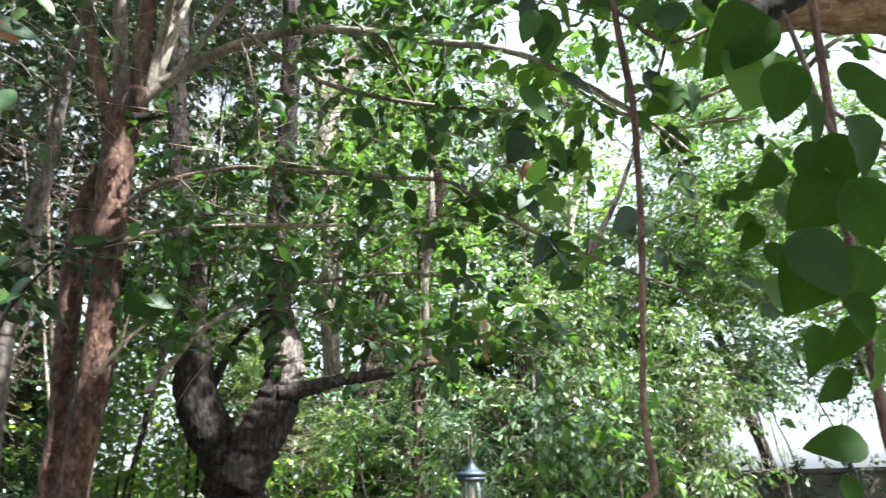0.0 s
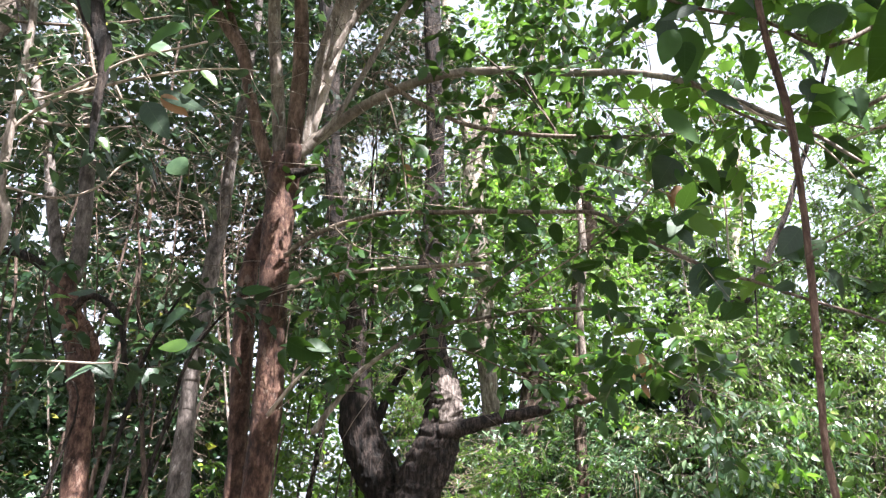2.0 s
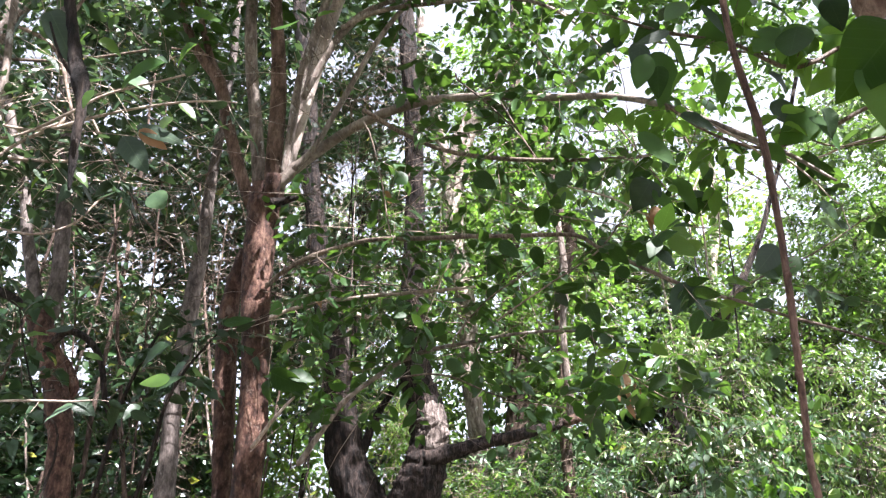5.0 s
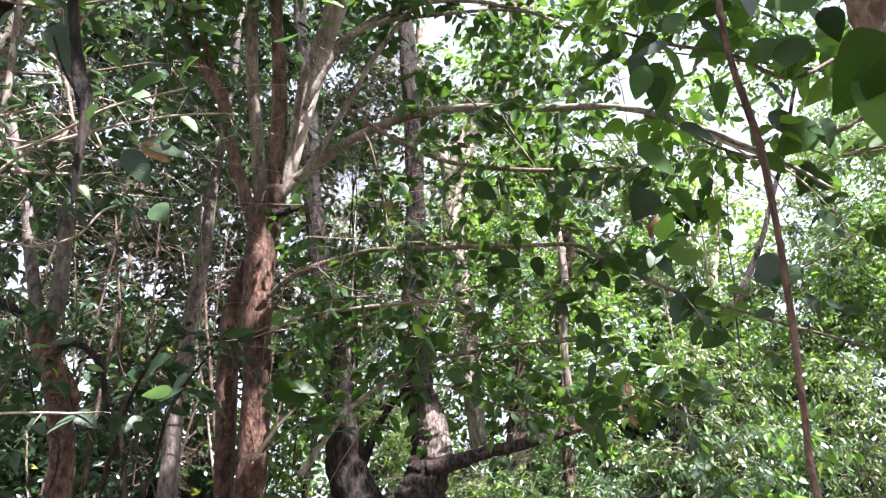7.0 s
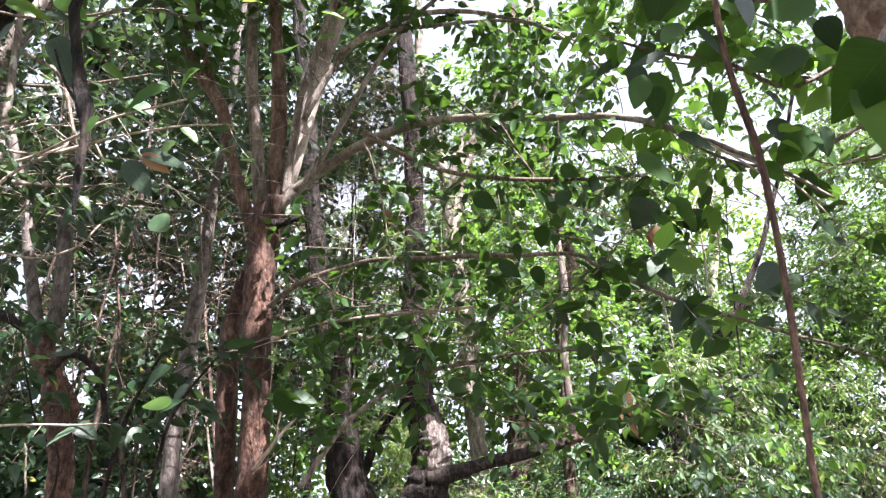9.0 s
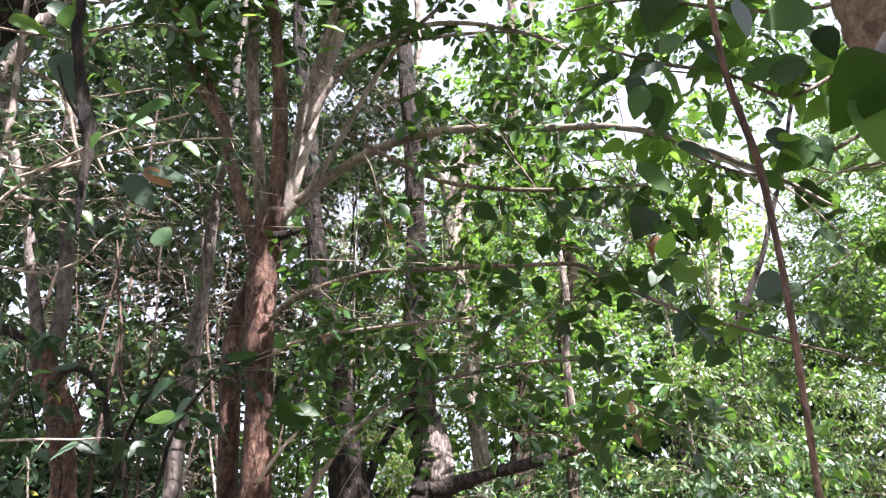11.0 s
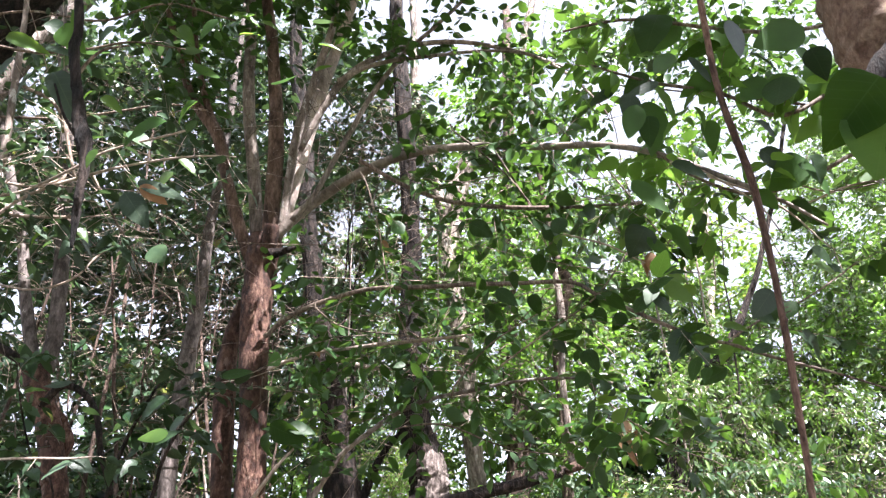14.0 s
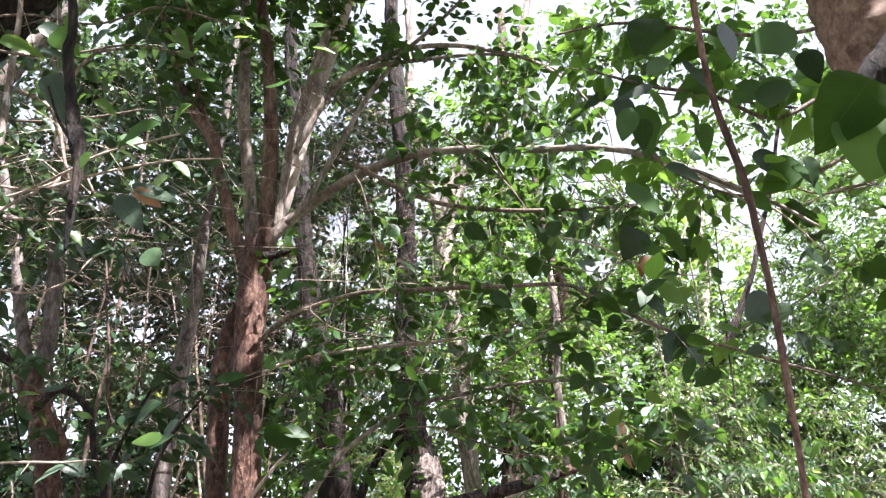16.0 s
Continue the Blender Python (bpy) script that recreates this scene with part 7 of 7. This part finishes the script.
# leaves near the dangling branch
broad(near_left, (-1.282, 1.700, 3.259), (-1.153, 1.702, 3.206), 0.35, LEAF_SUNLIT, (0.1, -0.8, -0.1), 0.9, 340)
broad(near_left, (-1.152, 1.700, 3.204), (-1.053, 1.706, 3.178), 0.40, LEAF_GLOSSY, (-0.0, -0.8, 0.3), 0.7, 341)
broad(near_left, (-1.122, 1.700, 3.281), (-1.042, 1.692, 3.193), 0.70, LEAF_CLEAR, (-0.3, -0.8, 0.2), 1.3, 342)
broad(near_left, (-1.014, 1.550, 2.977), (-0.929, 1.553, 2.822), 0.50, LEAF_GLOSSY, (0.2, -0.8, 0.1), 1.2, 343)
broad(near_left, (-0.622, 1.400, 2.677), (-0.728, 1.388, 2.636), 0.45, LEAF_BIG, (-0.1, -0.8, 0.2), 1.2, 344)
broad(near_left, (-0.723, 1.300, 2.539), (-0.745, 1.298, 2.498), 0.70, LEAF_SUNLIT, (-0.3, -0.8, 0.0), 0.8, 345)
broad(near_left, (-0.893, 1.800, 2.737), (-0.808, 1.793, 2.610), 0.48, LEAF_GLOSSY, (0.2, -0.8, -0.0), 1.3, 346)
broad(near_left, (-0.846, 1.790, 2.750), (-0.765, 1.801, 2.688), 0.42, LEAF_DRY, (-0.3, -0.8, 0.1), 1.0, 347)
broad(near_left, (-0.859, 1.800, 2.773), (-0.705, 1.786, 2.689), 0.3, LEAF_GLOSSY, (-0.1, -0.8, 0.4), 0.7, 348)
broad(near_left, (-1.241, 1.700, 3.178), (-1.293, 1.703, 3.098), 0.50, LEAF_GLOSSY, (-0.3, -0.8, 0.2), 1.3, 349)
broad(near_left, (-0.988, 1.600, 3.266), (-1.035, 1.591, 3.174), 0.50, LEAF_CLEAR, (-0.3, -0.8, -0.1), 1.0, 350)
broad(near_left, (-0.842, 2.000, 2.925), (-0.886, 1.986, 2.877), 0.80, LEAF_MID, (-0.3, -0.8, 0.1), 1.3, 351)
# small pale leaf; the sun on it is put into the colour
broad(near_left, (-0.880, 2.000, 2.656), (-0.836, 1.998, 2.602), 1.10, LEAF_BLUE, (-0.1, -0.8, 0.2), 0.7, 352)
broad(near_left, (-0.669, 1.700, 2.967), (-0.739, 1.702, 2.924), 0.40, LEAF_BIG, (-0.2, -0.8, 0.2), 1.4, 353)
broad(near_left, (-0.708, 1.900, 3.472), (-0.764, 1.887, 3.388), 0.50, LEAF_BIG, (0.0, -0.8, 0.2), 0.7, 354)
# withered leaves caught in the twigs
broad(main_tree, (0.706, 3.000, 2.247), (0.728, 2.990, 2.131), 0.30, LEAF_DRY, (0.0, -0.7, 0.2), 1.8, 400)
broad(main_tree, (0.748, 3.000, 2.234), (0.775, 3.005, 2.150), 0.35, LEAF_DRY, (-0.4, -0.7, 0.0), 2.0, 401)
broad(main_tree, (0.677, 3.000, 2.220), (0.686, 2.990, 2.137), 0.30, LEAF_DRY, (-0.3, -0.7, 0.5), 1.7, 402)
broad(main_tree, (0.713, 3.000, 2.138), (0.744, 3.013, 2.067), 0.30, LEAF_DRY, (-0.0, -0.7, 0.3), 1.4, 403)
broad(main_tree, (0.761, 3.000, 2.194), (0.789, 3.005, 2.114), 0.28, LEAF_DRY, (0.4, -0.7, 0.3), 1.9, 404)
broad(main_tree, (0.699, 3.000, 2.289), (0.662, 3.007, 2.222), 0.35, LEAF_DRY, (-0.4, -0.7, 0.4), 1.8, 405)
# single leaves that catch the eye; the lime ones carry sun in their colour
broad(main_tree, (-0.726, 2.4, 3.97), (-0.836, 2.4, 3.959), 0.5, LEAF_LIGHT, (-0.3, -0.7, 0.5), seed=89)
broad(main_tree, (-0.709, 2.4, 3.873), (-0.792, 2.4, 3.848), 0.5, LEAF_LIGHT, (0.4, -0.7, 0.7), seed=90)
broad(main_tree, (-0.48, 2.4, 3.913), (-0.375, 2.4, 3.905), 0.4, LEAF_LIGHT, (-0.1, -0.7, 0.3), seed=91)
broad(main_tree, (-0.454, 2.4, 3.786), (-0.341, 2.4, 3.759), 0.3, LEAF_LIGHT, (0.2, -0.7, 0.5), seed=92)
broad(near_left, (-1.01, 2.3, 3.834), (-0.943, 2.3, 3.739), 0.5, LEAF_LIGHT, (-0.3, -0.7, 0.7), seed=93)
broad(near_left, (-0.883, 2.3, 2.151), (-0.98, 2.3, 2.139), 0.5, LEAF_LIGHT, (0.4, -0.7, 0.3), seed=94)
broad(near_left, (-0.924, 2.3, 2.118), (-0.849, 2.3, 2.167), 0.5, LEAF_GLOSSY, (-0.1, -0.7, 0.5), seed=95)
broad(main_tree, (-0.611, 2.5, 2.206), (-0.493, 2.5, 2.132), 0.6, LEAF_DEEP, (-0.7, -0.5, 0.1), seed=96)
broad(main_tree, (-0.552, 2.5, 2.193), (-0.455, 2.5, 2.177), 0.6, LEAF_DEEP, (0.8, -0.5, 0.1), seed=97)
broad(main_tree, (-0.619, 2.5, 2.178), (-0.629, 2.5, 2.102), 0.7, LEAF_DEEP, (-0.6, -0.6, -0.1), seed=98)
broad(near_left, (-1.124, 2.2, 2.06), (-1.219, 2.2, 2.025), 0.45, LEAF_BLUE, (-0.1, -0.7, 0.7), seed=99)
broad(near_left, (-1.129, 2.2, 2.069), (-1.062, 2.2, 2.037), 0.8, LEAF_GLOSSY, (0.2, -0.7, 0.3), seed=100)
broad(near_left, (-1.425, 2.4, 2.338), (-1.363, 2.4, 2.364), 0.5, LEAF_LIGHT, (-0.3, -0.7, 0.5), seed=101)
broad(main_tree, (-1.32, 2.5, 2.399), (-1.418, 2.5, 2.389), 0.5, LEAF_GLOSSY, (0.4, -0.7, 0.7), seed=102)
broad(main_tree, (-0.82, 2.6, 2.418), (-0.706, 2.6, 2.433), 0.5, LEAF_DEEP, (-0.1, -0.7, 0.3), seed=103)
broad(near_left, (-0.933, 2.4, 2.289), (-1.04, 2.4, 2.238), 0.5, LEAF_GLOSSY, (0.2, -0.7, 0.5), seed=104)
broad(near_left, (-0.87, 2.4, 2.228), (-0.938, 2.4, 2.157), 0.6, LEAF_GLOSSY, (-0.3, -0.7, 0.7), seed=105)
broad(main_tree, (-0.594, 3.1, 2.706), (-0.538, 3.1, 2.645), 0.7, LEAF_DRY, (0.4, -0.7, 0.3), seed=106)
broad(main_tree, (0.667, 2.8, 2.207), (0.691, 2.8, 2.131), 0.5, LEAF_DRY, (0.2, -0.7, 0.7), seed=108)
broad(main_tree, (-0.258, 3, 3.137), (-0.223, 3, 3.077), 0.6, LEAF_DRY, (-0.3, -0.7, 0.3), seed=109)
broad(near_left, (-1.161, 1.9, 3.364), (-1.056, 1.9, 3.347), 0.4, LEAF_SUNLIT, (-0.2, -0.7, 0.5), seed=132)
broad(main_tree, (-0.832, 2.4, 3.978), (-0.699, 2.4, 3.955), 0.45, LEAF_SUNLIT, (-0.4, -0.7, 0.6), seed=134)
broad(main_tree, (-0.791, 2.4, 3.866), (-0.695, 2.4, 3.872), 0.5, LEAF_SUNLIT, (0.3, -0.7, 0.8), seed=135)
broad(near_left, (-1.046, 2.3, 3.824), (-0.951, 2.3, 3.728), 0.45, LEAF_SUNLIT, (0.2, -0.7, 0.8), seed=136)
broad(main_tree, (-0.733, 2.5, 4.019), (-0.639, 2.5, 3.992), 0.4, LEAF_SUNLIT, (-0.4, -0.7, 0.4), seed=137)
broad(main_tree, (-0.45, 2.5, 3.868), (-0.34, 2.5, 3.847), 0.35, LEAF_SUNLIT, (0.4, -0.7, 0.7), seed=138)
broad(main_tree, (-0.552, 2.5, 3.953), (-0.451, 2.5, 3.923), 0.4, LEAF_SUNLIT, (-0.1, -0.7, 0.8), seed=139)
broad(near_left, (-1.03, 2.2, 3.389), (-0.948, 2.2, 3.352), 0.4, LEAF_SUNLIT, (0.1, -0.7, 0.7), seed=140)
broad(near_left, (-1.118, 2, 3.248), (-1.045, 2, 3.193), 0.45, LEAF_SUNLIT, (-0.2, -0.7, 0.4), seed=141)
broad(near_left, (-0.934, 2.3, 3.636), (-0.82, 2.3, 3.534), 0.45, LEAF_CLEAR, (-0.0, -0.7, 0.4), seed=142)
broad(near_left, (-1.006, 2, 3.098), (-0.923, 2, 3.031), 0.6, LEAF_BLUE, (-0.1, -0.7, 0.8), seed=143)
broad(near_left, (-1.165, 1.7, 3.31), (-1.083, 1.7, 3.237), 0.6, LEAF_GLOSSY, (-0.1, -0.7, 0.3), seed=144)
broad(near_left, (-1.241, 1.8, 3.201), (-1.295, 1.8, 3.116), 0.5, LEAF_GLOSSY, (-0.4, -0.7, 0.4), seed=145)
broad(near_left, (-1.105, 2, 3.562), (-1.196, 2, 3.49), 0.45, LEAF_GLOSSY, (0.2, -0.7, 0.5), seed=146)
broad(near_left, (-1.312, 1.9, 2.831), (-1.354, 1.9, 2.785), 0.4, LEAF_BLUE, (-0.2, -0.7, 0.3), seed=147)
broad(near_left, (-1.08, 2.1, 2.913), (-0.998, 2.1, 2.859), 0.4, LEAF_GLOSSY, (0.4, -0.7, 0.5), seed=148)
broad(near_left, (-0.962, 2.3, 3.567), (-0.868, 2.3, 3.582), 0.4, LEAF_BLUE, (-0.2, -0.7, 0.3), seed=149)
broad(main_tree, (-0.675, 2.5, 3.673), (-0.555, 2.5, 3.694), 0.35, LEAF_CLEAR, (-0.4, -0.7, 0.4), seed=150)
broad(main_tree, (-0.482, 2.5, 3.726), (-0.404, 2.5, 3.764), 0.5, LEAF_CLEAR, (0.1, -0.7, 0.4), seed=151)
broad(near_right, (1.185, 2, 2.925), (1.297, 2, 2.979), 0.6, LEAF_SUNLIT, (-0.2, -0.7, 0.8), seed=160)
broad(near_right, (1.207, 2, 2.844), (1.279, 2, 2.773), 0.6, LEAF_SUNLIT, (-0.1, -0.7, 0.5), seed=161)
broad(near_right, (1.158, 2, 2.971), (1.238, 2, 3.023), 0.55, LEAF_SUNLIT, (0.3, -0.7, 0.5), seed=162)
broad(near_right, (1.793, 1.9, 3.05), (1.91, 1.9, 3.016), 0.6, LEAF_SUNLIT, (0.1, -0.7, 0.4), seed=163)
broad(near_right, (1.842, 1.9, 2.973), (1.916, 1.9, 2.891), 0.6, LEAF_SUNLIT, (0.3, -0.7, 0.4), seed=164)
broad(near_right, (1.699, 1.9, 3), (1.794, 1.9, 3.055), 0.6, LEAF_SUNLIT, (-0.4, -0.7, 0.8), seed=165)
broad(near_right, (1.519, 1.7, 2.56), (1.559, 1.7, 2.511), 0.8, LEAF_SUNLIT, (-0.3, -0.7, 0.8), seed=166)
broad(near_right, (1.471, 2.1, 2.832), (1.391, 2.1, 2.743), 0.6, LEAF_SUNLIT, (0.4, -0.7, 0.6), seed=167)
broad(near_right, (1.401, 2.1, 2.67), (1.537, 2.1, 2.704), 0.4, LEAF_SUNLIT, (-0.4, -0.7, 0.3), seed=168)
broad(near_right, (1.17, 2.1, 2.514), (1.246, 2.1, 2.473), 0.5, LEAF_SUNLIT, (-0.2, -0.7, 0.5), seed=169)
broad(near_right, (1.57, 2, 2.657), (1.459, 2, 2.626), 0.5, LEAF_SUNLIT, (0.1, -0.7, 0.8), seed=170)
broad(near_right, (0.765, 2.3, 2.594), (0.845, 2.3, 2.549), 0.6, LEAF_SUNLIT, (-0.1, -0.7, 0.4), seed=171)
broad(near_right, (0.865, 2.3, 2.539), (0.783, 2.3, 2.488), 0.6, LEAF_SUNLIT, (0.0, -0.7, 0.4), seed=172)
broad(near_left, (-1.175, 2.09, 2.959), (-1.215, 2.09, 2.936), 0.53, LEAF_GLOSSY, (-0.0, -0.6, 0.9), curl=1.0, seed=190)
broad(near_left, (-1.369, 1.92, 2.894), (-1.421, 1.92, 2.883), 0.56, LEAF_GLOSSY, (-0.3, -0.6, 0.8), curl=1.1, seed=191)
broad(near_left, (-1.14, 1.99, 2.751), (-1.075, 1.99, 2.703), 0.60, LEAF_MID, (-0.1, -0.6, 0.7), curl=1.3, seed=192)
broad(near_left, (-0.813, 1.97, 2.955), (-0.75, 1.97, 2.9), 0.56, LEAF_MID, (-0.1, -0.6, 0.7), curl=1.3, seed=193)
broad(near_left, (-1.324, 2.29, 3.351), (-1.267, 2.29, 3.32), 0.53, LEAF_GLOSSY, (-0.1, -0.6, 0.6), curl=1.4, seed=194)
broad(near_left, (-1.177, 2.22, 3.564), (-1.108, 2.22, 3.547), 0.50, LEAF_MID, (-0.4, -0.6, 0.9), curl=1.1, seed=195)
broad(near_left, (-1.119, 1.94, 3.227), (-1.161, 1.94, 3.197), 0.51, LEAF_MID, (-0.3, -0.6, 0.8), curl=0.8, seed=196)
broad(near_left, (-1.301, 2.01, 3.186), (-1.238, 2.01, 3.16), 0.50, LEAF_GLOSSY, (0.4, -0.6, 0.7), curl=1.6, seed=197)
broad(near_left, (-1.443, 2.26, 2.845), (-1.511, 2.26, 2.821), 0.40, LEAF_GLOSSY, (-0.2, -0.6, 0.9), curl=1.1, seed=198)
broad(near_left, (-1.577, 2.3, 3.777), (-1.518, 2.3, 3.766), 0.50, LEAF_GLOSSY, (-0.4, -0.6, 0.6), curl=1.4, seed=199)
broad(near_left, (-0.972, 2.15, 2.998), (-0.907, 2.15, 2.955), 0.45, LEAF_SUNLIT, (0.4, -0.6, 0.9), curl=0.9, seed=200)
broad(near_left, (-1.317, 2.18, 2.84), (-1.393, 2.18, 2.825), 0.44, LEAF_SUNLIT, (-0.2, -0.6, 0.6), curl=1.3, seed=201)
broad(near_left, (-1.095, 2.09, 3.43), (-1.151, 2.09, 3.422), 0.41, LEAF_SUNLIT, (0.1, -0.6, 0.8), curl=1.5, seed=202)
broad(near_left, (-1.446, 2.13, 3.586), (-1.535, 2.13, 3.592), 0.47, LEAF_GLOSSY, (-0.1, -0.6, 0.8), curl=1.3, seed=203)
broad(near_left, (-1.478, 2.11, 2.948), (-1.399, 2.11, 2.901), 0.56, LEAF_SUNLIT, (-0.1, -0.6, 0.5), curl=1.1, seed=204)
broad(near_left, (-1.272, 2.14, 2.767), (-1.32, 2.14, 2.766), 0.54, LEAF_MID, (0.1, -0.6, 0.4), curl=1.1, seed=205)
broad(near_left, (-1.565, 2.2, 3.354), (-1.499, 2.2, 3.316), 0.53, LEAF_GLOSSY, (0.3, -0.6, 0.6), curl=0.8, seed=206)
broad(near_left, (-1.145, 2, 3.08), (-1.083, 2, 3.085), 0.47, LEAF_SUNLIT, (0.4, -0.6, 0.4), curl=1.1, seed=207)
broad(near_left, (-1.38, 2.1, 3.392), (-1.447, 2.1, 3.374), 0.54, LEAF_GLOSSY, (-0.3, -0.6, 0.7), curl=1.3, seed=208)
broad(near_left, (-0.963, 2.06, 3.286), (-1.007, 2.06, 3.291), 0.54, LEAF_GLOSSY, (0.2, -0.6, 0.7), curl=1.2, seed=209)
broad(near_left, (-1.642, 2.21, 3.597), (-1.719, 2.21, 3.581), 0.58, LEAF_GLOSSY, (0.1, -0.6, 0.5), curl=1.2, seed=210)
broad(near_left, (-1.003, 2.06, 3.396), (-1.071, 2.06, 3.356), 0.53, LEAF_GLOSSY, (-0.2, -0.6, 0.9), curl=1.4, seed=211)
broad(near_left, (-1.223, 2.22, 3.531), (-1.31, 2.22, 3.543), 0.48, LEAF_MID, (-0.1, -0.6, 0.8), curl=1.1, seed=212)
broad(near_left, (-1.066, 2.23, 3.186), (-1.12, 2.23, 3.198), 0.42, LEAF_GLOSSY, (-0.2, -0.6, 0.9), curl=1.5, seed=213)
broad(near_left, (-1.123, 2.24, 2.972), (-1.194, 2.24, 3.004), 0.46, LEAF_GLOSSY, (0.3, -0.6, 0.8), curl=1.5, seed=214)
broad(near_left, (-1.307, 2.27, 3.692), (-1.245, 2.27, 3.685), 0.60, LEAF_GLOSSY, (0.2, -0.6, 0.7), curl=0.8, seed=215)
